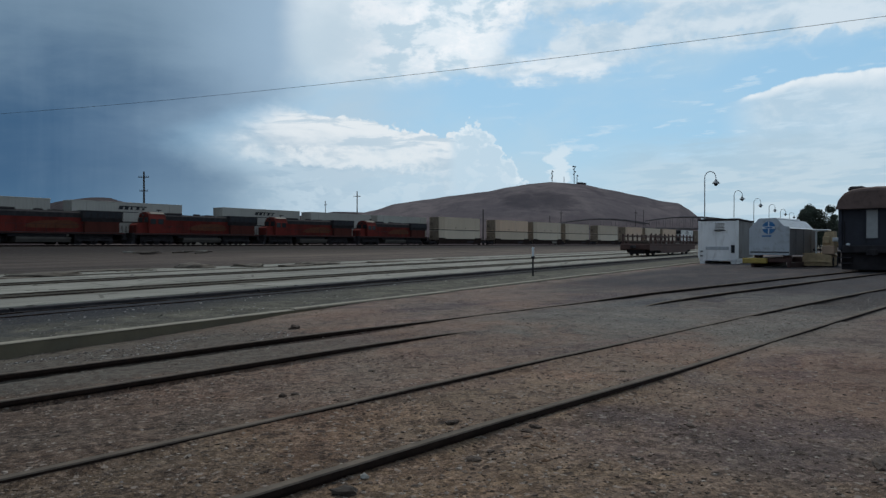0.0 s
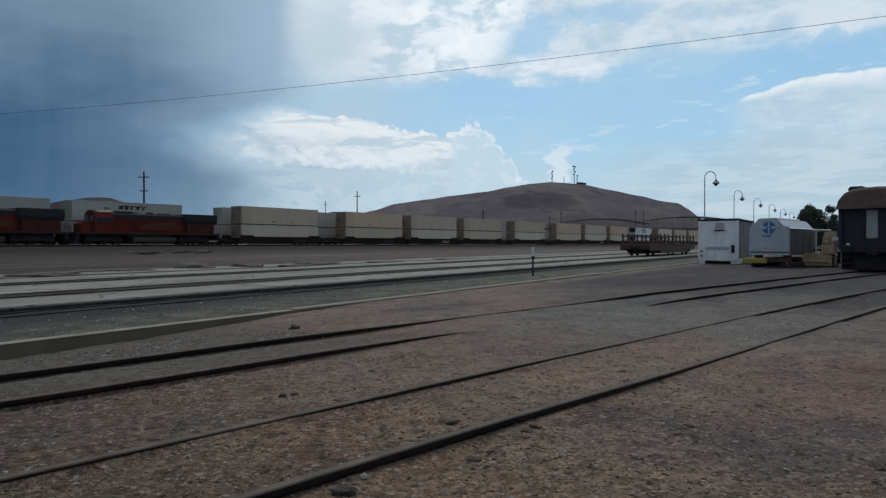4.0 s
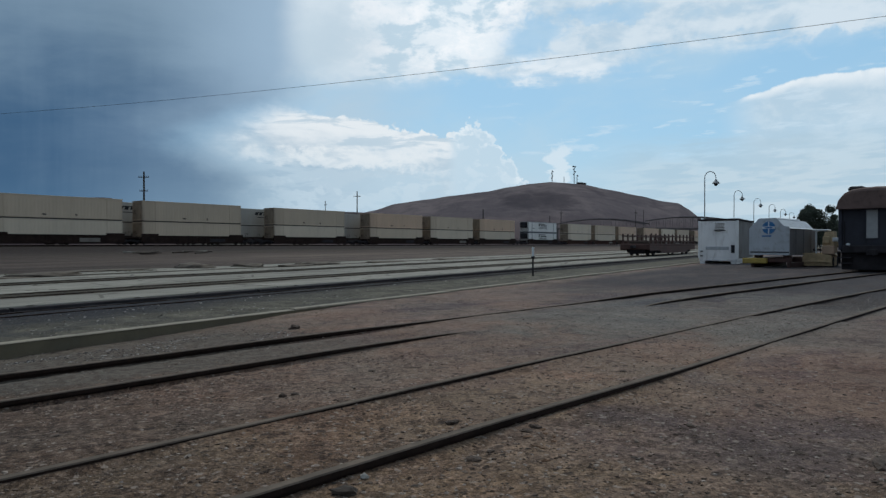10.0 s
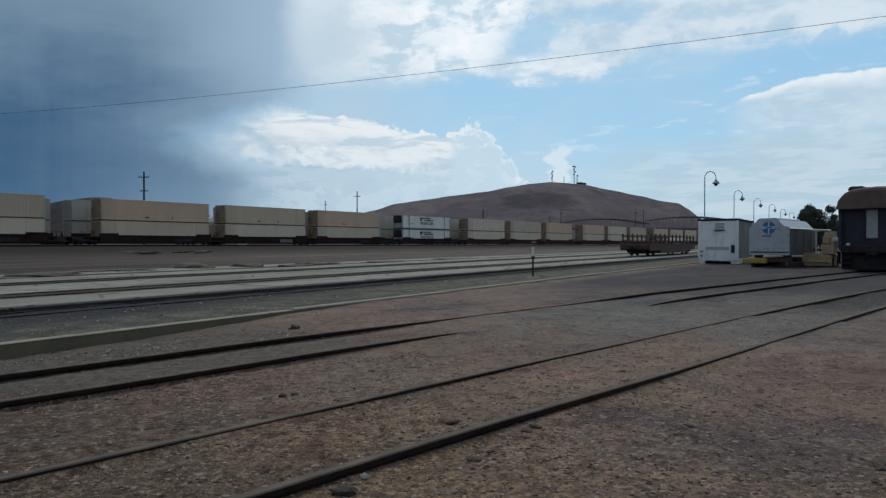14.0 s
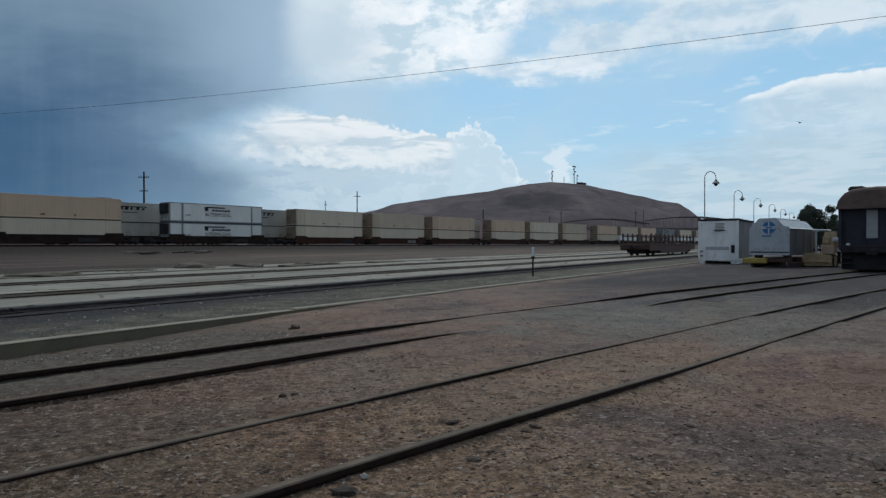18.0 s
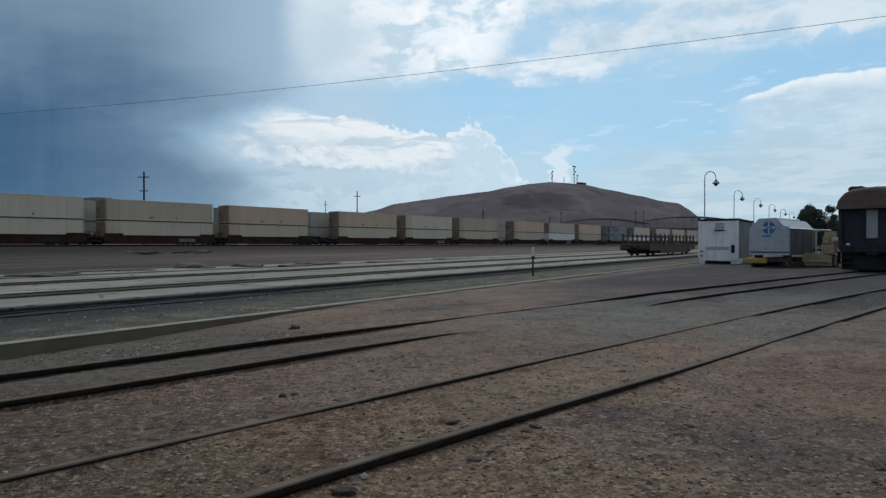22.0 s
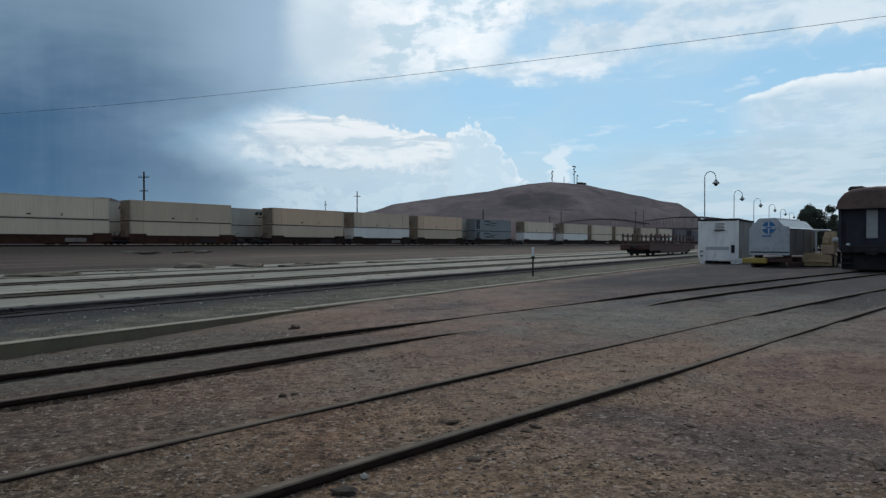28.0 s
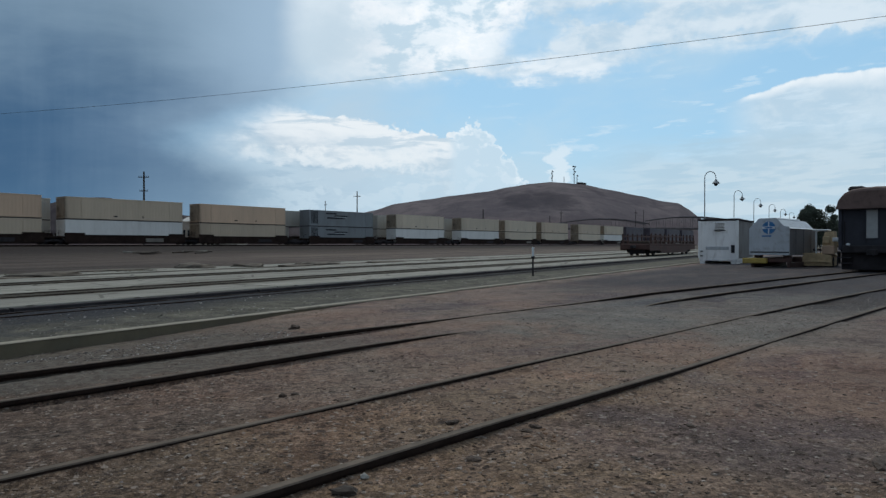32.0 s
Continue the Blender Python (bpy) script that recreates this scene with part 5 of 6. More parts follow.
parked_edges = [(-186 - 784) / 1178, (127 - 784) / 1178, (394 - 784) / 1178, (550 - 784) / 1178, (668 - 784) / 1178, (780 - 784) / 1178]
for k, q in enumerate(parked_edges):
    m0 = parked_metres(q)
    car = copy_thing(CARS[(1, M_WELL.name)], rail_pose(m0, PARKED))
    tagged(car, "dark brown well car parked behind the moving train", group="parked train")
    for z in (0.40, 3.30):
        m = rail_pose(m0 + (0 if z > 1 or k != 2 else -2.6), PARKED, z)
        c = place("parked")
        c.matrix_basis = m
        tagged(c, "off-white freight container on the parked train", group="containers on the parked train")
        if k in (1, 2) and z > 1:
            g = Geo()
            for i, (ln, tall) in enumerate(((0.9, 0.52), (0.8, 0.42), (0.5, 0.42), (0.7, 0.42), (0.6, 0.3))):
                g.prism([(6.2 + i * 0.85 + dx, z0) for dx, z0 in ((0.1, 1.72), (0.1 + ln * 0.7, 1.72), (ln * 0.95, 1.72 + tall), (0.25, 1.72 + tall))], -1.311, -1.299, "y")
            g.box((8.7, -1.305, 2.18), (3.6, 0.012, 0.14), 0.0)
            g.box((8.0, -1.305, 1.36), (2.4, 0.012, 0.1), 0.0)
            part("logo_bars", g, M_INK, c, "dark logo bars")

# ---------------------------------------------------------------- things beside the yard
def on_ground(x, y, sink=0.0):
    return ground_z(x, y) - sink


def rail_flat_car():
    """Rust-brown flat car with stake posts, seen from its end quarter."""
    x, y = 17.9, 62.0
    ob = thing("flat_car", "rust-brown flat car with upright stake posts", "railway wagon", pose(x, y, plain(x, y) + 0.08, 0, 0, turned(ES)))
    deck = Geo().box((8.5, 0, 1.06), (17.0, 2.8, 0.2), 0.03)
    part("deck", deck, M_RUST, ob)
    for yy in (-1.3, 1.3):
        part("side_sill", Geo().prism([(0, 0.98), (0, 0.52), (3.2, 0.50), (4.2, 0.24), (12.8, 0.24), (13.8, 0.50), (17, 0.52), (17, 0.98)], yy - 0.07, yy + 0.07, "y"), M_RUST, ob)
    part("centre_sill", Geo().box((8.5, 0, 0.56), (16.4, 1.3, 0.72), 0.04), M_BLACK, ob)
    part("end_sill", Geo().box((0.0, 0, 0.85), (0.25, 2.8, 0.5), 0.04), M_RUST, ob)
    for i in range(12):
        for yy in (-1.34, 1.34):
            x0 = 0.55 + i * 1.44
            g = Geo().box((x0, yy, 1.52), (0.17, 0.12, 1.15), 0.02)
            g.prism([(x0 - 0.12, 1.16), (x0 + 0.12, 1.16), (x0 + 0.04, 1.5), (x0 - 0.04, 1.5)], yy - 0.1, yy + 0.1, "y")
            part("stake", g, M_RUST, ob)
    for i in range(6):
        part("deck_load", Geo().box((1.9 + i * 2.7, 0.2 * (i % 2) - 0.1, 1.25), (2.3, 1.9, 0.2 + 0.08 * (i % 3)), 0.03), M_TIE, ob, "dark timbers laid on the deck")
    for yy in (-1.34, 1.34):
        part("side_rail", Geo().box((8.4, yy, 1.86), (16.2, 0.07, 0.13), 0.02), M_RUST, ob)
        part("side_rail", Geo().box((8.4, yy, 1.40), (16.2, 0.07, 0.12), 0.02), M_RUST, ob)
    truck(ob, 2.2, 1.75, 2)
    truck(ob, 14.8, 1.75, 2)
    part("coupler", Geo().box((-0.5, 0, 0.85), (1.0, 0.28, 0.28), 0.05), M_BLACK, ob)
    g = Geo().box((5.2, -1.42, 1.2), (0.7, 0.02, 0.14), 0.0)
    g.box((9.4, -1.42, 1.2), (1.6, 0.02, 0.14), 0.0)
    part("marking", g, M_TANK, ob, "pale marking bars")


rail_flat_car()


def equipment_box():
    """White steel box on skids, its end wall to the camera."""
    e = Vector((math.sin(radians(33)), math.cos(radians(33))))
    x, y = 16.58, 43.2
    ob = thing("equipment_container", "white steel equipment container with dark roof edge, on the dirt", "container", pose(x, y, plain(x, y), 0, 0, turned(Vector((e.y, -e.x)))))
    w, dp, h = 2.41, 6.0, 2.78
    part("end_wall", Geo().box((w / 2, 0.04, 0.34 + (h - 0.34) / 2), (w, 0.08, h - 0.34), 0.02), M_BOXW, ob)
    for xx in (0.05, w - 0.05):
        # side walls coloured dark for the shade on them
        part("side_wall", Geo().box((xx, dp / 2 + 0.05, 0.34 + (h - 0.34) / 2), (0.08, dp - 0.1, h - 0.36), 0.02), M_BOXSIDE, ob, "dirt-spotted side wall, darkened as the shaded side")
    part("back_wall", Geo().box((w / 2, dp, 0.34 + (h - 0.34) / 2), (w, 0.08, h - 0.36), 0.02), M_BOXW, ob)
    part("roof", Geo().box((w / 2, dp / 2, h + 0.03), (w + 0.08, dp + 0.1, 0.14), 0.03), M_BLACK, ob, "dark roof edge")
    part("floor_frame", Geo().box((w / 2, dp / 2, 0.27), (w - 0.1, dp, 0.16), 0.02), M_BOXW, ob)
    for xx in (0.25, w - 0.3):
        part("skid", Geo().box((xx, dp / 2, 0.07), (0.34, dp - 0.1, 0.26), 0.03), M_BOXW, ob)
    for xx in (0.06, w - 0.06):
        part("corner_post", Geo().box((xx, -0.012, 0.34 + (h - 0.34) / 2), (0.14, 0.05, h - 0.36), 0.01), M_BOXW, ob)
    vent = part("vent", Geo().box((1.3, -0.03, 2.4), (0.66, 0.06, 0.5), 0.02), M_BOXW, ob)
    for i in range(5):
        part("vent_slat", Geo().box((1.3, -0.068, 2.22 + i * 0.09), (0.56, 0.03, 0.035), 0.005), M_TANK, vent)
    part("vent_hood", Geo().box((1.3, -0.07, 2.13), (0.7, 0.1, 0.04), 0.01), M_INK, ob)
    part("panel_band", Geo().box((1.15, -0.012, 1.0), (1.4, 0.03, 0.2), 0.01), M_GREY, ob, "faint grey band")
    part("hatch", Geo().box((2.08, -0.02, 0.95), (0.22, 0.04, 0.5), 0.01), M_INK, ob)
    for z in (0.5, 0.8):
        part("latch", Geo().box((0.2, -0.03, z), (0.18, 0.05, 0.06), 0.01), M_INK, ob)


equipment_box()


def tank_housing():
    """Grey housing with a faceted roof on a rusty yellow skid."""
    e = Vector((math.sin(radians(45)), math.cos(radians(45))))
    x, y = 17.15, 37.2
    ob = thing("machinery_housing", "silver-grey faceted steel housing with a blue emblem, on yellow skid", "machinery", pose(x, y, plain(x, y), 0, 0, turned(Vector((e.y, -e.x)))))
    prof = [(0, 0.68), (0, 2.1), (0.06, 2.18), (0.5, 2.66), (1.38, 2.68), (1.76, 2.24), (2.0, 2.2), (2.04, 2.14), (2.04, 0.68)]
    part("body", Geo().prism([(0.03, 0.68), (0.03, 2.12), (2.01, 2.12), (2.01, 0.68)], 0.03, 5.0, "y"), M_SIDE, ob, "side walls darker than the front")
    part("roof", Geo().prism([(-0.03, 2.12), (0.1, 2.18), (0.5, 2.6), (1.38, 2.62), (1.76, 2.2), (2.07, 2.12)], 0.03, 5.05, "y"), M_GREY, ob)
    for yy in (1.2, 2.5, 3.8):
        part("side_rib", Geo().box((2.02, yy, 1.4), (0.05, 0.08, 1.4), 0.01), M_SIDE, ob)
    part("front_rim", Geo().prism([(a * 1.02 - 0.02, 0.65 + (b - 0.65) * 1.015) for a, b in prof], -0.03, 0.05, "y"), M_GREY, ob)
    part("base_band", Geo().box((1.06, -0.04, 0.84), (2.0, 0.04, 0.06), 0.01), M_INK, ob)
    part("top_hatch", Geo().box((0.94, 2.6, 2.66), (0.7, 3.6, 0.14), 0.06), M_GREY, ob)
    disc = part("emblem", Geo().tube((1.02, -0.035, 2.18), (1.02, -0.06, 2.18), 0.34, seg=28), M_BLUE, ob, "blue round emblem with pale cross")
    g = Geo().box((1.02, -0.07, 2.18), (0.66, 0.02, 0.13)).box((1.02, -0.072, 2.18), (0.055, 0.02, 0.66))
    part("emblem_cross", g, M_PALE, disc)
    part("emblem_bar", Geo().box((1.02, -0.086, 2.18), (0.40, 0.012, 0.075)), M_BLUE, disc)
    part("marking", Geo().box((0.9, -0.036, 1.72), (0.5, 0.02, 0.07)), M_BLUE, ob)
    for xx in (0.12, 2.0):
        part("skid_beam", Geo().box((xx, 2.7, 0.14), (0.2, 5.2, 0.30), 0.03), M_RUST, ob)
    for yy in (0.22, 1.9, 3.6, 5.2):
        part("cross_beam", Geo().box((1.06, yy, 0.40), (2.1, 0.24, 0.24), 0.03), M_RUST, ob)
    for xx in (0.3, 1.8):
        part("support", Geo().box((xx, 0.5, 0.60), (0.3, 0.5, 0.18), 0.03), M_RUST, ob)
    part("step_plate", Geo().box((0.28, -0.02, 0.36), (1.3, 0.22, 0.3), 0.04), M_BRIGHT, ob, "bright yellow step plate")


tank_housing()


def yellow_machine():
    x, y = 19.9, 37.6
    e = Vector((math.sin(radians(38)), math.cos(radians(38))))
    ob = thing("track_machine", "small dusty yellow track maintenance machine", "machine", pose(x, y, plain(x, y), 0, 0, turned(Vector((e.y, -e.x)))))
    part("chassis", Geo().prism([(0.36, 0.06), (0.36, 0.60), (0.55, 0.76), (1.55, 0.70), (1.8, 0.62), (1.8, 0.06)], 0, 2.6, "y"), M_MACH, ob)
    part("deck_plate", Geo().box((1.08, 1.3, 0.74), (1.5, 2.4, 0.05), 0.01), M_MACH, ob)
    col = part("cab_column", Geo().prism([(1.34, 0.7), (1.30, 1.35), (1.42, 1.95), (1.86, 1.98), (1.9, 0.7)], 0.3, 1.3, "y"), M_MACH, ob)
    part("control_box", Geo().box((1.5, 0.24, 1.5), (0.34, 0.16, 0.4), 0.03), M_MACH, col)
    part("tool_box", Geo().box((1.62, 0.14, 0.95), (0.62, 0.3, 0.46), 0.03), M_SAND, col, "tan tool box")
    part("pale_box", Geo().box((1.98, 0.3, 1.52), (0.34, 0.4, 0.22), 0.03), M_PALE, ob, "pale box")
    part("engine_cover", Geo().box((1.9, 1.7, 1.35), (0.6, 0.9, 0.5), 0.08), M_MACH, ob)
    part("roof", Geo().box((1.2, 0.9, 2.05), (0.75, 1.3, 0.09), 0.03), M_PALE, ob, "pale canopy")
    pts = [(1.0, 0.25, 0.74), (1.0, 0.25, 1.92), (1.08, 0.25, 2.0)]
    part("canopy_post", Geo().path(pts, 0.04, 8), M_PALE, ob, "pale upright post")
    part("seat", Geo().box((0.95, 1.3, 0.95), (0.5, 0.5, 0.12), 0.04), M_INK, ob)
    part("lever", Geo().path([(1.15, 0.7, 0.76), (1.12, 0.6, 1.3)], 0.02, 6), M_BLACK, ob)
    for yy in (0.5, 2.1):
        for xx in (0.42, 1.74):
            part("wheel", Geo().tube((xx - 0.08, yy, 0.28), (xx + 0.08, yy, 0.28), 0.28, seg=14), M_BLACK, ob)
    part("step", Geo().box((1.08, -0.06, 0.3), (1.2, 0.14, 0.06), 0.01), M_MACH, ob)


yellow_machine()


def coach():
    """Old dark passenger coach, its rounded end to the camera."""
    s0 = 35.4
    dc = 7.98 + bend_old(s0)
    p = EN * s0 + NN * dc
    ob = thing("passenger_coach", "old dark passenger coach with weathered rounded roof", "railway coach", pose(p.x, p.y, plain(p.x, p.y) + 0.06, 0, 0, turned(EN)))
    ln = 22.0
    w = 1.52
    for y in (-1, 1):
        part("side_wall", Geo().box((ln / 2, y * (w - 0.04), 1.98), (ln, 0.08, 1.96), 0.02), M_COACH, ob)
        for i in range(9):
            win = part("side_window", Geo().box((2.2 + i * 2.2, y * (w + 0.005), 2.2), (1.1, 0.03, 0.85), 0.01), M_GLASSD, ob)
            part("window_frame", Geo().box((2.2 + i * 2.2, y * (w + 0.02), 1.73), (1.25, 0.05, 0.06), 0.01), M_COACH, win)
    part("end_wall", Geo().box((0.06, 0, 1.98), (0.1, 3.0, 1.96), 0.02), M_COACH, ob)
    part("far_end_wall", Geo().box((ln - 0.06, 0, 1.98), (0.1, 3.0, 1.96), 0.02), M_COACH, ob)
    part("floor_frame", Geo().box((ln / 2, 0, 0.98), (ln, 2.9, 0.26), 0.03), M_BLACK, ob)
    # roof: rounded section drawn in over the end platform
    prof = [(-1.58, 2.86), (-1.56, 2.98), (-1.47, 3.32), (-1.24, 3.64), (-0.9, 3.80), (-0.45, 3.86), (0, 3.88), (0.45, 3.86), (0.9, 3.80), (1.24, 3.64), (1.47, 3.32), (1.56, 2.98), (1.58, 2.86)]
    g = Geo()
    steps = [(-0.42, 0.80, 0), (-0.36, 0.9, 0), (-0.2, 0.96, 0), (0.1, 0.99, 0), (0.5, 1.0, 0), (ln, 1.0, 0)]
    for x, k, _ in steps:
        for a, b in prof:
            g.v.append((x, a * (0.92 + 0.08 * k), 2.86 + (b - 2.86) * k))
    m = len(prof)
    for i in range(len(steps) - 1):
        for j in range(m):
            g.f.append((i * m + j, i * m + (j + 1) % m, i * m + m + (j + 1) % m, i * m + m + j))
    g.f += [tuple(range(m))[::-1], tuple(range((len(steps) - 1) * m, len(steps) * m))]
    part("roof", g, M_ROOF, ob, "grey-brown weathered roof")
    part("roof_vent", Geo().box((0.75, 0.86, 3.80), (1.3, 0.66, 0.26), 0.1), M_BLACK, ob, "dark roof ventilator")
    for y in (-1, 1):
        part("corner_post", Geo().box((-0.02, y * 1.44, 1.95), (0.16, 0.16, 2.0), 0.03), M_COACH, ob)
        part("grab_rail", Geo().tube((-0.12, y * 1.25, 1.2), (-0.12, y * 1.25, 2.3), 0.025), M_BLACK, ob)
        st = Geo()
        for k in range(3):
            st.box((-0.1, y * 1.2, 0.86 - k * 0.26), (0.5, 0.55, 0.05), 0.01)
        st.box((-0.1, y * 1.48, 0.6), (0.5, 0.03, 0.6), 0.01)
        part("step", st, M_BLACK, ob)
    door = part("end_door", Geo().box((-0.02, -0.08, 1.98), (0.06, 0.9, 1.9), 0.015), M_COACH, ob)
    part("door_window", Geo().box((-0.055, 0.16, 2.16), (0.02, 0.46, 1.3), 0.0), M_BLIND, door, "window with a pale drawn blind")
    fr = Geo()
    for yy in (-0.09, 0.41):
        fr.box((-0.065, yy, 2.16), (0.04, 0.05, 1.4), 0.01)
    for z in (1.49, 2.83):
        fr.box((-0.065, 0.16, z), (0.04, 0.55, 0.05), 0.01)
    part("window_frame", fr, M_COACH, door)
    part("lamp", Geo().tube((-0.06, 1.1, 1.22), (-0.2, 1.1, 1.22), 0.07, seg=10), M_PALE, ob, "pale marker lamp")
    part("end_apron", Geo().box((0.1, 0, 0.5), (0.3, 2.8, 0.92), 0.04), M_BLACK, ob)
    for y in (-1, 1):
        part("side_skirt", Geo().box((3.2, y * 1.42, 0.52), (6.0, 0.06, 0.9), 0.02), M_BLACK, ob)
    part("buffer_beam", Geo().box((-0.2, 0, 1.0), (0.3, 2.6, 0.36), 0.04), M_BLACK, ob)
    part("coupler", Geo().box((-0.75, 0, 0.86), (0.9, 0.3, 0.3), 0.05), M_BLACK, ob)
    truck(ob, 1.9, 2.4, 2)
    truck(ob, ln - 2.6, 2.4, 2)
    g = Geo()
    for i in range(3):
        g.box((7.5 + i * 3.2, -0.9, 0.68), (2.0, 0.8, 0.5), 0.05)
    part("battery_box", g, M_BLACK, ob)


coach()


def marker_post():
    x, y = 3.79, 28.03
    ob = thing("marker_post", "thin dark marker post with a pale upper plate", "post", pose(x, y, on_ground(x, y, 0.02)))
    part("post", Geo().tube((0, 0, -0.1), (0, 0, 0.86), 0.04, 0.035, seg=10), M_BLACK, ob)
    part("plate", Geo().box((0, -0.02, 1.0), (0.09, 0.04, 0.46), 0.01), M_PALE, ob, "pale plate")
    part("collar", Geo().box((0, 0, 0.8), (0.15, 0.12, 0.1), 0.02), M_INK, ob)


marker_post()


def street_lamp():
    ob = thing("street_lamp", "tall gooseneck yard lamp with a bell-shaped shade", "street lamp", group="gooseneck lamps")
    part("base", Geo().tube((0, 0, 0), (0, 0, 0.5), 0.14, 0.1, seg=12), M_LAMP, ob)
    pole = Geo().tube((0, 0, 0.4), (0, 0, 6.2), 0.050, 0.036, seg=10)
    part("pole", pole, M_LAMP, ob)
    pts = [(0.41 - 0.41 * math.cos(w), 0, 6.2 + 0.47 * math.sin(w)) for w in [math.pi * i / 12 for i in range(13)]] + [(0.82, 0, 6.07)]
    part("gooseneck", Geo().path(pts, 0.030, 8), M_LAMP, ob)
    shade = Geo()
    ring = ((0.05, 6.09), (0.09, 6.01), (0.13, 5.95), (0.27, 5.81), (0.28, 5.77))
    for (r0, z0), (r1, z1) in zip(ring[:-1], ring[1:]):
        shade.tube((0.82, 0, z0), (0.82, 0, z1), r0, r1, seg=16)
    sh = part("shade", shade, M_LAMP, ob)
    part("globe", Geo().tube((0.82, 0, 5.77), (0.82, 0, 5.59), 0.2, 0.07, seg=14), M_GLASSD, sh)
    return ob


lamp = street_lamp()
for i, (px, zz) in enumerate(((1247, 50), (1299, 69), (1334, 82), (1361, 95), (1381, 108), (1397, 121), (1410, 134))):
    xx = (px - 784) / 1178 * zz
    m = pose(xx, zz, plain(xx, zz) + 0.0, 0, 0, -4)
    if i == 0:
        lamp.matrix_basis = m
    else:
        copy_thing(lamp, m)


def utility_pole(x, y, top, arms, width=1.3):
    z = on_ground(x, y, 0.3)
    ob = thing("utility_pole", "dark weathered timber utility pole with crossarms", "utility pole", pose(x, y, z), group="utility poles")
    h = top - z
    part("pole", Geo().tube((0, 0, 0), (0, 0, h), 0.17 * width, 0.12 * width, seg=8), M_POLE, ob)
    for dz, ln in arms:
        arm = part("crossarm", Geo().box((0, -0.15, h - dz), (ln, 0.14, 0.16), 0.02), M_POLE, ob)
        for k in (-0.45, -0.25, 0.25, 0.45):
            part("insulator", Geo().tube((k * ln, -0.15, h - dz + 0.08), (k * ln, -0.15, h - dz + 0.3), 0.06, seg=6), M_POLE, arm)


def spot(px, far):
    return (px - 784) / 1178 * far


def height(py, far):
    return 1.46 + (433 - py) / 1178 * far


for px, py, far, arms, w in ((255, 304, 150, ((1.3, 2.4), (4.4, 1.9)), 1.6), (632, 339, 210, ((1.6, 2.2),), 1.3), (576, 356, 260, ((1.6, 1.0),), 1.0),
                             (855, 371, 240, (), 1.5), (993, 374, 330, ((1.0, 1.6),), 1.4), (973, 383, 330, (), 1.4), (1125, 372, 320, ((1.5, 1.5),), 1.0), (1139, 372, 345, (), 1.0)):
    utility_pole(spot(px, far), far, height(py, far), arms, w)


def hill_mast(px, py, far, w, dishes):
    x, z = spot(px, far), height(326, far) - 3
    ob = thing("radio_mast", "slim grey radio mast on the hilltop", "radio mast", pose(x, far, z), group="hilltop masts")
    h = height(py, far) - z
    g = Geo()
    for k in range(3):
        a = 2.1 * k
        g.tube((math.cos(a) * w, math.sin(a) * w, 0), (math.cos(a) * w * 0.6, math.sin(a) * w * 0.6, h), 0.24, seg=5)
    n = max(3, int(h / 3))
    for i in range(n):
        for k in range(3):
            a, b = 2.1 * k, 2.1 * (k + 1)
            g.tube((math.cos(a) * w * 0.8, math.sin(a) * w * 0.8, h * i / n), (math.cos(b) * w * 0.8, math.sin(b) * w * 0.8, h * (i + 1) / n), 0.09, seg=4)
    part("lattice", g, M_LAMP, ob)
    for dx, dz in dishes:
        part("antenna", Geo().tube((dx, -0.9, h - dz), (dx, -0.3, h - dz), 1.1, 0.4, seg=12), M_LAMP, ob)


hill_mast(977, 302, 1000, 0.6, ((0.9, 2), (-0.6, 5), (0.8, 9), (-0.7, 12)))
hill_mast(1016, 294, 1000, 0.8, ((-1.8, 1.0), (1.6, 1.5), (-1.2, 5), (1.2, 9), (-1.0, 13)))
hill_mast(1021, 310, 1000, 0.5, ((1.0, 1.5),))
hill_mast(998, 313, 1000, 0.3, ())
for px, w, h in ((974, 6, 4), (985, 4, 3.4), (1026, 9, 4.5), (1034, 5, 3.5)):
    z = height(326, 1000) - 2.5
    ob = thing("equipment_hut", "small dark equipment hut on the hilltop", "hut", pose(spot(px, 1000), 1000, z), group="hilltop huts")
    part("wall", Geo().box((0, 0, h / 2), (w, 5, h), 0.1), M_POLE, ob)
    part("roof", Geo().box((0, 0, h + 0.12), (w + 0.5, 5.5, 0.24), 0.05), M_POLE, ob)


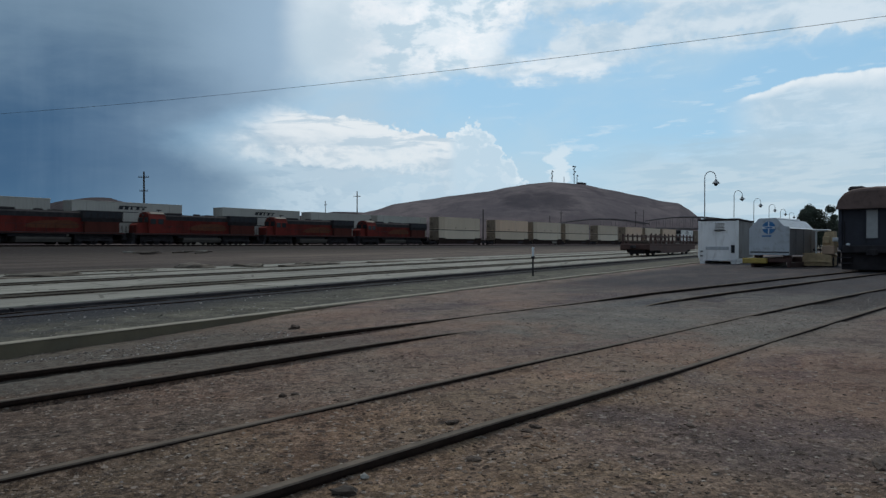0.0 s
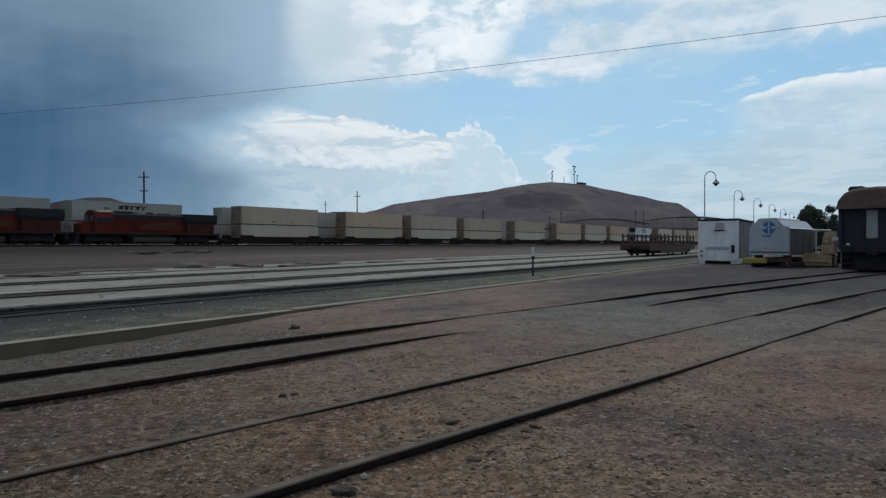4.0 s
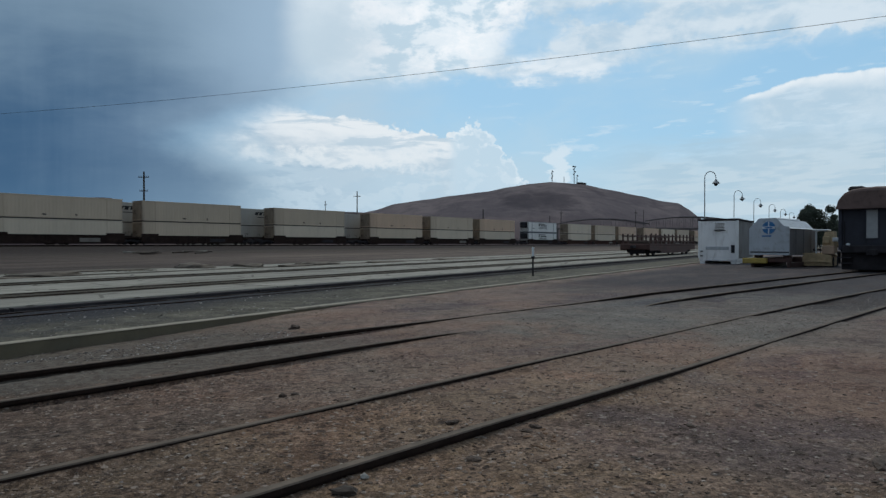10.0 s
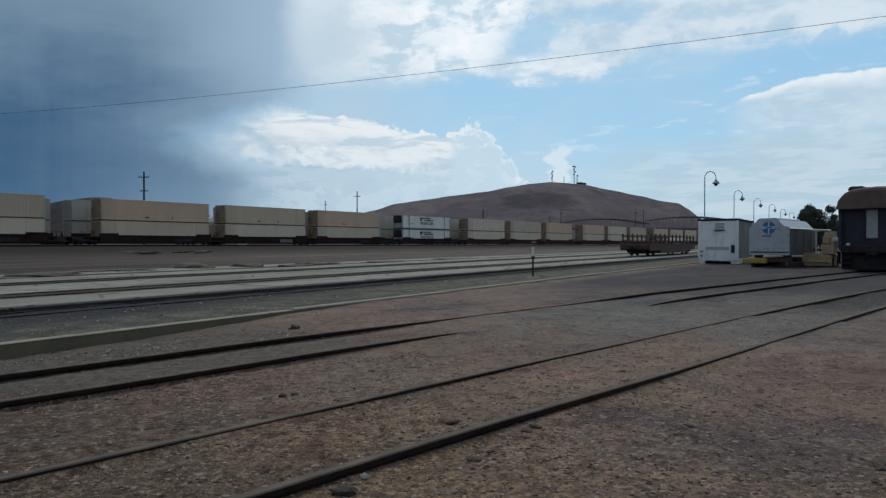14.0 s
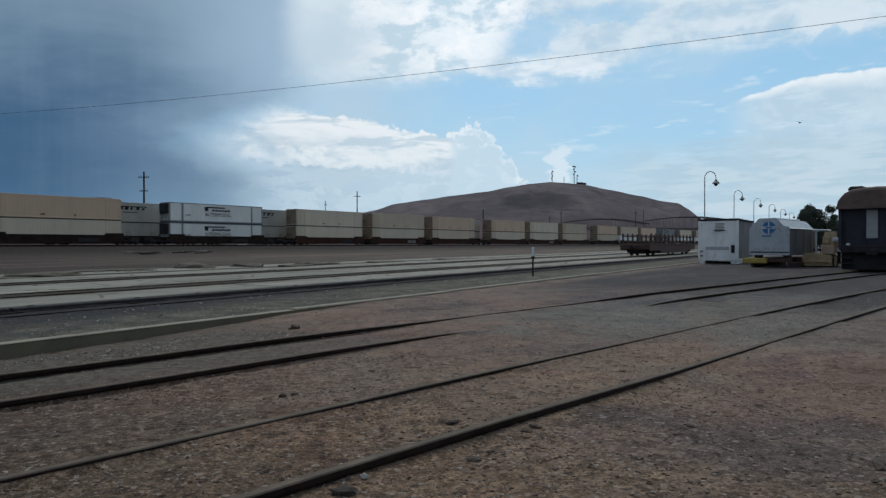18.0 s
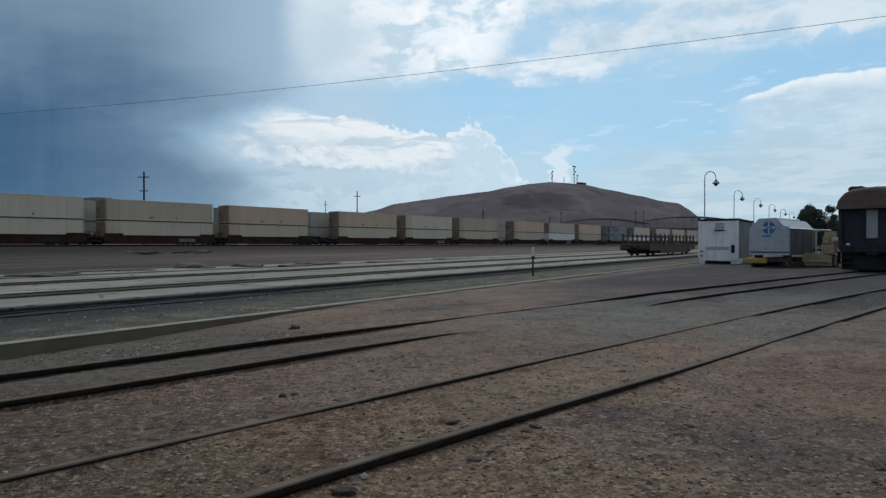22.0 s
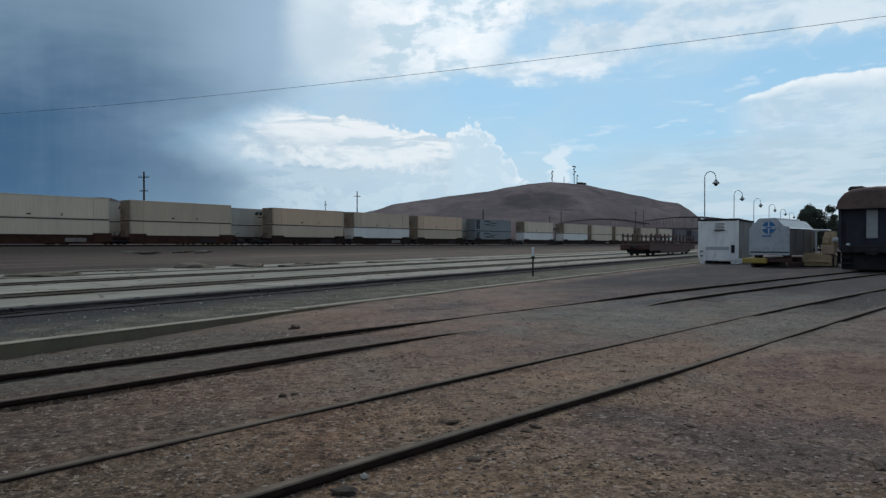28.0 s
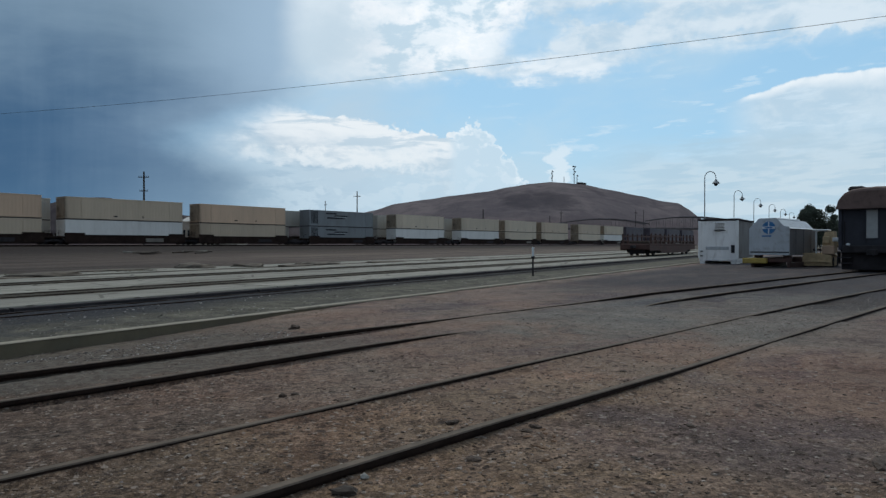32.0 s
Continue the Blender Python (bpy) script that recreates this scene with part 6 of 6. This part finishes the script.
def truss_bridge():
    """Road bridge over the far end of the yard: two spans with curved upper chords."""
    far = 330.0
    z0 = on_ground(60, far)
    ob = thing("truss_bridge", "dark steel truss road bridge with curved upper chords", "bridge", pose(0, far, 0))
    spans = ((985, 1146, 397, 388), (1146, 1290, 391, 384.5))
    deck = Geo().box(((spot(960, far) + spot(1320, far)) / 2, 0, height(405, far)), (spot(1320, far) - spot(960, far), 7, 0.9), 0.1)
    part("deck", deck, M_STEEL, ob)
    for a, b, y0, y1 in spans:
        xa, xb = spot(a, far), spot(b, far)
        n = 12
        pts = []
        for i in range(n + 1):
            t = i / n
            pts.append((xa + (xb - xa) * t, height(y0 + (y1 - y0) * min(1, 3.2 * t * (1 - t) * 1.25), far)))
        for side in (-3.3, 3.3):
            g = Geo()
            for (x1, z1), (x2, z2) in zip(pts[:-1], pts[1:]):
                g.tube((x1, side, z1), (x2, side, z2), 0.34, seg=6)
            chord = part("upper_chord", g, M_STEEL, ob)
            for i, (x1, z1) in enumerate(pts):
                part("truss_post", Geo().box((x1, side, (z1 + height(405, far)) / 2), (0.16, 0.16, z1 - height(405, far)), 0.03), M_STEEL, chord)
            for i in range(n):
                q = pts[i + (i % 2)]
                r = pts[i + 1 - (i % 2)]
                part("diagonal", Geo().tube((q[0], side, height(405, far)), (r[0], side, r[1]), 0.05, seg=5), M_STEEL, chord)
    for px in (985, 1065, 1146, 1218, 1290):
        x = spot(px, far)
        for side in (-2.6, 2.6):
            part("pier", Geo().box((x, side, (z0 - 0.5 + height(405, far)) / 2), (0.8, 0.8, height(405, far) - z0 + 0.5), 0.08), M_STEEL, ob)


truss_bridge()


def tree(x, y, top, crown_w, seed, label):
    rnd = random.Random(seed)
    z = on_ground(x, y, 0.1)
    ob = thing("tree", label, "tree", pose(x, y, z))
    h = top - z
    trunk = Geo().tube((0, 0, 0), (0.1, 0, h * 0.35), crown_w * 0.05, crown_w * 0.035, seg=9)
    limbs = []
    for k in range(8):
        a = 2 * math.pi * k / 8 + rnd.uniform(-0.3, 0.3)
        e = Vector((math.cos(a) * crown_w * rnd.uniform(0.2, 0.36), math.sin(a) * crown_w * rnd.uniform(0.2, 0.36), h * rnd.uniform(0.4, 0.84)))
        trunk.tube((0.1, 0, h * rnd.uniform(0.25, 0.35)), e, crown_w * 0.022, crown_w * 0.008, seg=6)
        limbs.append(e)
    part("trunk", trunk, M_BARK, ob)
    g = Geo()
    clumps = [(e, crown_w * rnd.uniform(0.14, 0.22)) for e in limbs] + [(Vector((rnd.gauss(0, 0.22) * crown_w, rnd.gauss(0, 0.22) * crown_w, h * rnd.uniform(0.2, 0.9))), crown_w * rnd.uniform(0.09, 0.18)) for _ in range(16)]
    for c, r in clumps:
        for _ in range(520):
            p = Vector((rnd.gauss(0, 1), rnd.gauss(0, 1), rnd.gauss(0, 0.8))).normalized() * r * rnd.uniform(0.35, 1.15) + c
            if p.z > h:
                p.z = h - rnd.uniform(0, 0.3)
            sz = crown_w * rnd.uniform(0.018, 0.038)
            q = Euler((rnd.uniform(0, 6), rnd.uniform(0, 6), rnd.uniform(0, 6))).to_matrix()
            g.add([p + q @ Vector(o) * sz for o in ((-1, 0, 0), (0, -0.5, 0.15), (1.2, 0, 0), (0, 0.5, 0.15))], [(0, 1, 2, 3)])
    me = bpy.data.meshes.new("crown")
    me.from_pydata(g.v, [], g.f)
    part("crown", me, M_LEAF, ob, "dense dark green crown")


tree(spot(1437, 118), 118, height(359, 118), 5.3, 3, "dark bushy tree behind the yard")
tree(spot(1497, 128), 128, height(362, 128), 5.2, 5, "dark bushy tree behind the old coach")
tree(spot(371, 240), 240, height(378, 240), 5.5, 7, "small dark tree beyond the trains")
tree(spot(1462, 150), 150, height(391, 150), 8.0, 8, "low dark tree behind the yard")


def low_building(px0, px1, py, far, label):
    x0, x1 = spot(px0, far), spot(px1, far)
    z = on_ground((x0 + x1) / 2, far)
    h = height(py, far) - z
    ob = thing("warehouse", label, "building", pose((x0 + x1) / 2, far, z - 0.2))
    w = x1 - x0
    part("wall", Geo().box((0, 6, h * 0.42), (w, 12, h * 0.84), 0.05), M_WALLB, ob)
    part("roof", Geo().prism([(-0.4, h * 0.84), (6, h + 0.2), (12.4, h * 0.84)], -w / 2 - 0.4, w / 2 + 0.4, "x"), M_ROOFW, ob, "pale metal roof")
    for i in range(5):
        win = part("window", Geo().box((-w / 2 + w * (i + 0.5) / 5, -0.03, h * 0.45), (w * 0.1, 0.06, h * 0.2), 0.01), M_GLASSD, ob)
        part("sill", Geo().box((-w / 2 + w * (i + 0.5) / 5, -0.08, h * 0.33), (w * 0.12, 0.12, 0.1), 0.01), M_WALLB, win)


low_building(322, 362, 383, 225, "low stucco warehouse with a pale metal roof")
low_building(366, 420, 388, 235, "low stucco warehouse beyond the trains")


WIRE = (7.71, 7.78, 0.46)


def overhead_wire():
    a, b = Vector((-27.0, 33.44, WIRE[0])), Vector((19.0, 14.78, WIRE[1]))
    ob = thing("overhead_cable", "thin dark cable strung over the yard", "cable")
    pts = []
    for i in range(61):
        t = i / 60
        p = a.lerp(b, t)
        p.z -= WIRE[2] * 4 * t * (1 - t)
        pts.append(p)
    part("cable", Geo().path(pts, 0.0065, 6), M_INK, ob)
    for p in (a, b):
        z = on_ground(p.x, p.y, 0.3)
        part("support_pole", Geo().tube((p.x, p.y, z), (p.x, p.y, p.z + 0.4), 0.16, 0.11, seg=10), M_POLE, ob)


overhead_wire()


# ---------------------------------------------------------------- stones, clods and weeds
def stones(name, label, material, count, rmin, rmax, lo, hi, flat, seed, test=None):
    rnd = random.Random(seed)
    g = Geo()
    base = [(1, 0, 0), (0, 1, 0), (-1, 0, 0), (0, -1, 0), (0.1, 0.1, 0.9), (0, 0, -0.9)]
    tri = [(0, 1, 4), (1, 2, 4), (2, 3, 4), (3, 0, 4), (1, 0, 5), (2, 1, 5), (3, 2, 5), (0, 3, 5)]
    k = 0
    while k < count:
        r = rmin * (rmax / rmin) ** (rnd.random() ** 0.8)
        a = radians(rnd.uniform(-37, 37))
        x, y = r * math.sin(a), r * math.cos(a)
        k += 1
        if test and not test(x, y):
            continue
        sz = lo * (hi / lo) ** (rnd.random() ** 2.2)
        z = ground_z(x, y)
        turn = Euler((rnd.uniform(0, 6.28), rnd.uniform(0, 6.28), rnd.uniform(0, 6.28))).to_matrix()
        v = []
        for p in base:
            q = turn @ (Vector(p) * sz * rnd.uniform(0.55, 1.25))
            v.append((x + q.x * 1.15, y + q.y, z + q.z * flat * 0.75))
        g.add(v, tri)
    me = bpy.data.meshes.new(name)
    me.from_pydata(g.v, [], g.f)
    me.materials.append(material)
    tagged(new(name, me), label, "gravel", kind="stuff")


def loose(x, y):
    """Stones lie thick in the loose dirt and thin on the trodden ground."""
    sn, dn = x * EN.x + y * EN.y, x * NN.x + y * NN.y
    if 3.4 < dn < 4.6 or (dn < 3.1 and sn < 5.5):
        return True
    k = 0.4 + 0.6 * smooth(7.5, 3.0, sn + 2.5 * noise.noise((x * 0.4, y * 0.4, 1)))
    k *= 0.35 + 1.3 * smooth(-0.25, 0.35, noise.noise((x * 0.9, y * 0.9, 5)))
    for d0 in (3.29, 4.73, 7.26, 8.70):
        k += 0.35 * math.exp(-((dn - d0) / 0.22) ** 2)
    return noise.cell((x * 31.7, y * 31.7, 3.0)) * 0.5 + 0.5 < k


stones("gravel", "scattered brown and a few pale stones on the dirt", M_STONE, 52000, 2.2, 28, 0.0035, 0.024, 0.7, 1, loose)
stones("gravel", "coarse grey ballast stones beyond the kerb", M_BALLAST, 6000, 10, 30, 0.012, 0.042, 0.7, 2, lambda x, y: 10.8 < x * NS.x + y * NS.y < 15)
stones("gravel", "pale grey gravel beside the old rail", M_BALLAST, 26000, 6.5, 14, 0.008, 0.03, 0.8, 9,
       lambda x, y: 8.85 < x * NN.x + y * NN.y < 9.9 + 0.3 * noise.noise((x, y, 2)) and x * EN.x + y * EN.y < 6.0 and noise.noise((x * 1.1, y * 1.1, 8)) > -0.1)
stones("gravel", "dark clods of earth on the dirt", M_STONE_D, 4500, 2.4, 26, 0.004, 0.026, 0.6, 4, loose)


def rock(x, y, sx, sy, sz, material, label, seed):
    rnd = random.Random(seed)
    bm = bmesh.new()
    bmesh.ops.create_icosphere(bm, subdivisions=2, radius=1)
    for v in bm.verts:
        v.co *= 1 + 0.6 * noise.noise(v.co * 1.9 + Vector((seed, 0, 0))) + 0.35 * noise.noise(v.co * 4.3 + Vector((seed, 4, 0)))
        v.co = Vector((v.co.x * sx, v.co.y * sy, v.co.z * sz))
    me = bpy.data.meshes.new("rock")
    bm.to_mesh(me)
    bm.free()
    ob = part("rock", me, material, at=pose(x, y, ground_z(x, y) + sz * 0.35, 0, 0, rnd.uniform(0, 180)))
    tagged(ob, label, "rock")


rock(-0.48, 4.05, 0.025, 0.022, 0.022, M_OFFW, "small pale round stone beside the rail", 1)
rock(-0.57, 3.84, 0.085, 0.05, 0.03, M_STONE_D, "flat dark stone beside the rail", 2)
rock(0.07, 5.35, 0.07, 0.035, 0.022, M_CLOD, "dark clod of earth on the dirt", 3)
rock(-2.5, 11.2, 0.09, 0.06, 0.05, M_CLOD, "dark clod of earth on the dirt", 4)
rock(1.95, 5.25, 0.05, 0.03, 0.012, M_CLOD, "dark clod of earth on the dirt", 5)
rock(0.72, 5.2, 0.06, 0.03, 0.015, M_CLOD, "dark clod of earth on the dirt", 6)


rock(2.86, 4.33, 0.13, 0.05, 0.018, M_CLOD, "flat dark slab of earth on the dirt", 7)
rock(-1.5, 6.22, 0.035, 0.03, 0.03, M_CLOD, "small dark clod of earth on the dirt", 8)

litter = random.Random(31)
for k in range(9):
    x, y = 0.72 + litter.gauss(0, 0.20), 4.85 + litter.gauss(0, 0.22)
    rock(x, y, litter.uniform(0.015, 0.04), litter.uniform(0.01, 0.02), litter.uniform(0.006, 0.011), M_LITTER, "rust-brown flake of bark litter beside the rail", 60 + k)

rng = random.Random(12)
for k, (x, y, sz) in enumerate(((0.64, 5.12, 0.045), (0.33, 4.6, 0.04), (0.2, 4.45, 0.05), (2.0, 7.4, 0.04), (1.65, 7.6, 0.035), (2.6, 7.5, 0.04), (2.45, 4.55, 0.035), (3.1, 6.5, 0.035),
                               (-0.8, 7.5, 0.05), (-1.4, 6.3, 0.04), (-2.9, 5.0, 0.04), (-0.75, 9.2, 0.05))):
    rock(x, y, sz * rng.uniform(0.8, 1.5), sz * rng.uniform(0.5, 1.0), sz * rng.uniform(0.18, 0.32), M_CLOD, "flat brown clod of earth on the dirt", 20 + k)


def weeds(name, label, spots, seed):
    rnd = random.Random(seed)
    g = Geo()
    for x, y, r, n, hgt in spots:
        for _ in range(n):
            a, q = rnd.uniform(0, 6.28), r * math.sqrt(rnd.random())
            px, py = x + q * math.cos(a), y + q * math.sin(a)
            z = ground_z(px, py)
            h = hgt * rnd.uniform(0.4, 1.0)
            lx, ly = rnd.uniform(-0.4, 0.4) * h, rnd.uniform(-0.4, 0.4) * h
            w = 0.05 * hgt + 0.002
            g.add([(px - w, py, z - 0.01), (px + w, py, z - 0.01), (px + lx * 0.5 + w * 0.7, py + ly * 0.5, z + h * 0.6), (px + lx, py + ly, z + h)], [(0, 1, 2, 3)])
    me = bpy.data.meshes.new(name)
    me.from_pydata(g.v, [], g.f)
    me.materials.append(M_SCRUB)
    tagged(new(name, me), label, "weeds", kind="stuff")


pts = []
for s, d, r, n, h in ((12.6, 32.2, 1.6, 350, 0.12), (19.2, 32.0, 1.2, 350, 0.14), (24, 33.5, 1.2, 300, 0.1), (-0.3, 3.6, 0.5, 160, 0.05), (3.2, 0.9, 0.5, 200, 0.04)):
    x, y = at_s(s, d)
    pts.append((x, y, r, n, h))
weeds("weeds", "dry scrubby weeds along the concrete strips", pts, 2)
for k, (s, d, r, w, h) in enumerate(((14.8, 31.6, 2.0, 0.9, 0.20), (12.4, 30.3, 1.6, 0.5, 0.08), (18.4, 33.7, 2.6, 0.8, 0.14), (23.4, 33.3, 1.1, 1.5, 0.34), (26.6, 32.6, 1.0, 1.1, 0.22), (28.2, 30.2, 1.6, 0.6, 0.16), (31.5, 31.9, 2.2, 0.8, 0.2), (37, 30.2, 3.0, 0.6, 0.14), (45, 30.4, 3.4, 0.6, 0.14))):
    x, y = at_s(s, d - 0.7)
    bm = bmesh.new()
    bmesh.ops.create_icosphere(bm, subdivisions=3, radius=1)
    for v in bm.verts:
        v.co *= 1 + 0.4 * noise.noise(v.co * 1.7 + Vector((k * 5, 0, 0))) + 0.22 * noise.noise(v.co * 5.1)
        v.co = Vector((v.co.x * r * 0.8, v.co.y * w, v.co.z * h * 0.8))
    me = bpy.data.meshes.new("dirt_mound")
    bm.to_mesh(me)
    bm.free()
    tagged(part("dirt_mound", me, M_DIRT, at=pose(x, y, plain(x, y) + 0.02, 0, 0, turned(ES)), sm=True), "low brown mound of dirt spread over the concrete strip", "dirt mound", group="dirt mounds")


def scrap(x, y, n, seed, spread):
    """Old timbers and a few pale planks left lying on the flat."""
    rnd = random.Random(seed)
    ob = thing("scrap_timber", "heap of dark old timbers with pale broken planks on the dirt", "timber", pose(x, y, plain(x, y), 0, 0, turned(ET)), group="scrap timber")
    for i in range(n):
        ln = rnd.uniform(0.9, 2.6)
        part("timber", Geo().box((0, 0, 0), (ln, 0.24, 0.13), 0.02), (M_TIE, M_DIRT, M_TIE, M_CONC)[i % 4], ob, at=pose(rnd.uniform(-spread, spread), rnd.uniform(-1.6, 1.6), 0.05 + 0.10 * (i % 2), 0, rnd.uniform(-5, 5), rnd.uniform(-25, 25)))


scrap(-28.4, 64.6, 7, 1, 1.5)
scrap(-26.6, 69.0, 5, 2, 1.2)


def bird():
    """A small dark bird in flight; its wings beat."""
    ob = thing("bird", "small dark bird flying over the yard", "bird")
    bm = bmesh.new()
    bmesh.ops.create_uvsphere(bm, u_segments=12, v_segments=8, radius=1)
    for v in bm.verts:
        t = v.co.x
        v.co = Vector((t * 0.13, v.co.y * 0.045 * (1 - 0.25 * t), v.co.z * 0.042))
    me = bpy.data.meshes.new("body")
    bm.to_mesh(me)
    bm.free()
    part("body", me, M_INK, ob, sm=True)
    part("head", Geo().tube((0.10, 0, 0.015), (0.17, 0, 0.02), 0.03, 0.018, seg=8), M_INK, ob)
    part("beak", Geo().tube((0.165, 0, 0.02), (0.195, 0, 0.015), 0.01, 0.002, seg=6), M_INK, ob)
    part("tail", Geo().prism([(-0.1, -0.015), (-0.22, -0.045), (-0.22, 0.045), (-0.1, 0.015)], 0.0, 0.008, "z"), M_INK, ob)
    wings = []
    for sgn in (-1, 1):
        g = Geo().prism([(0.07, 0.0), (0.05, 0.12 * sgn), (-0.02, 0.24 * sgn), (-0.05, 0.22 * sgn), (-0.05, 0.1 * sgn), (-0.05, 0.0)], 0.0, 0.01, "z")
        wings.append(part("wing", g, M_INK, ob, at=pose(0, 0.03 * sgn, 0.02)))
    return ob, wings


BIRD, WINGS = bird()


# ---------------------------------------------------------------- what moves
def bird_rows():
    rest = Vector((28.0, 77.0, plain(28.0, 77.0) + 0.05))
    marks = ((16.7, 1276, 270, 76), (17.0, 1294, 265, 73), (17.3, 1320, 257, 69), (17.5, 1344, 248, 66.5), (17.7, 1371, 238, 64), (18.0, 1415, 218, 58),
             (18.2, 1448, 201, 54), (18.5, 1500, 178, 48.5), (18.7, 1536, 163, 44.5))
    way = [(0.0, rest), (14.9, rest), (15.4, Vector((28.4, 77.0, 3.2))), (16.1, Vector((30.2, 76.6, 8.4)))]
    way += [(t, Vector((spot(px, far), far, height(py, far)))) for t, px, py, far in marks]
    way += [(19.2, Vector((32.5, 36.0, 13.0))), (20.0, Vector((37.0, 27.0, 15.0))), (22.0, Vector((54.0, 12.0, 9.0))), (23.5, Vector((66.0, 4.0, 1.0))), (24.0, Vector((68.0, 3.0, plain(68, 3) + 0.05))), (32.0, Vector((68.0, 3.0, plain(68, 3) + 0.05)))]
    rows = []
    for i, (t, p) in enumerate(way):
        q = way[min(i + 1, len(way) - 1)][1] - way[max(i - 1, 0)][1]
        head = math.degrees(math.atan2(q.y, q.x)) if q.xy.length > 0.1 else rows[-1][2] if rows else -20
        rows.append((t, p, head))
    return [(t, pose(p.x, p.y, p.z, 0, 0, h)) for t, p, h in rows]


def motions():
    for ob, metres, z in MOVERS:
        walk(ob, [(t, rail_pose(metres - SPEED * t, 0.0, z)) for t in (0, 8, 16, 24, 32)])
    # the train's wheels roll without slipping
    for ob, metres, z in MOVERS:
        if not ob.name.startswith(("diesel_locomotive", "well_car")):
            continue
        step = SPEED / FPS / (0.53 if ob.name.startswith("diesel") else 0.46)
        for wheel in ob.children_recursive:
            if wheel.name.startswith("wheelset"):
                x, y, zz = wheel.location
                walk(wheel, [(k / FPS, pose(x, y, zz, 0, -math.degrees(step * k), 0)) for k in range(0, 32 * FPS + 1)])
    walk(BIRD, bird_rows())
    for wing, sgn in zip(WINGS, (-1, 1)):
        rows = [(0, pose(0, 0.03 * sgn, 0.02)), (14.9, pose(0, 0.03 * sgn, 0.02))]
        for k in range(91):
            rows.append((15.0 + k * 0.1, pose(0, 0.03 * sgn, 0.02, 38 * sgn * math.cos(k * math.pi / 1.5))))
        rows += [(24.2, pose(0, 0.03 * sgn, 0.02)), (32, pose(0, 0.03 * sgn, 0.02))]
        walk(wing, rows)


motions()
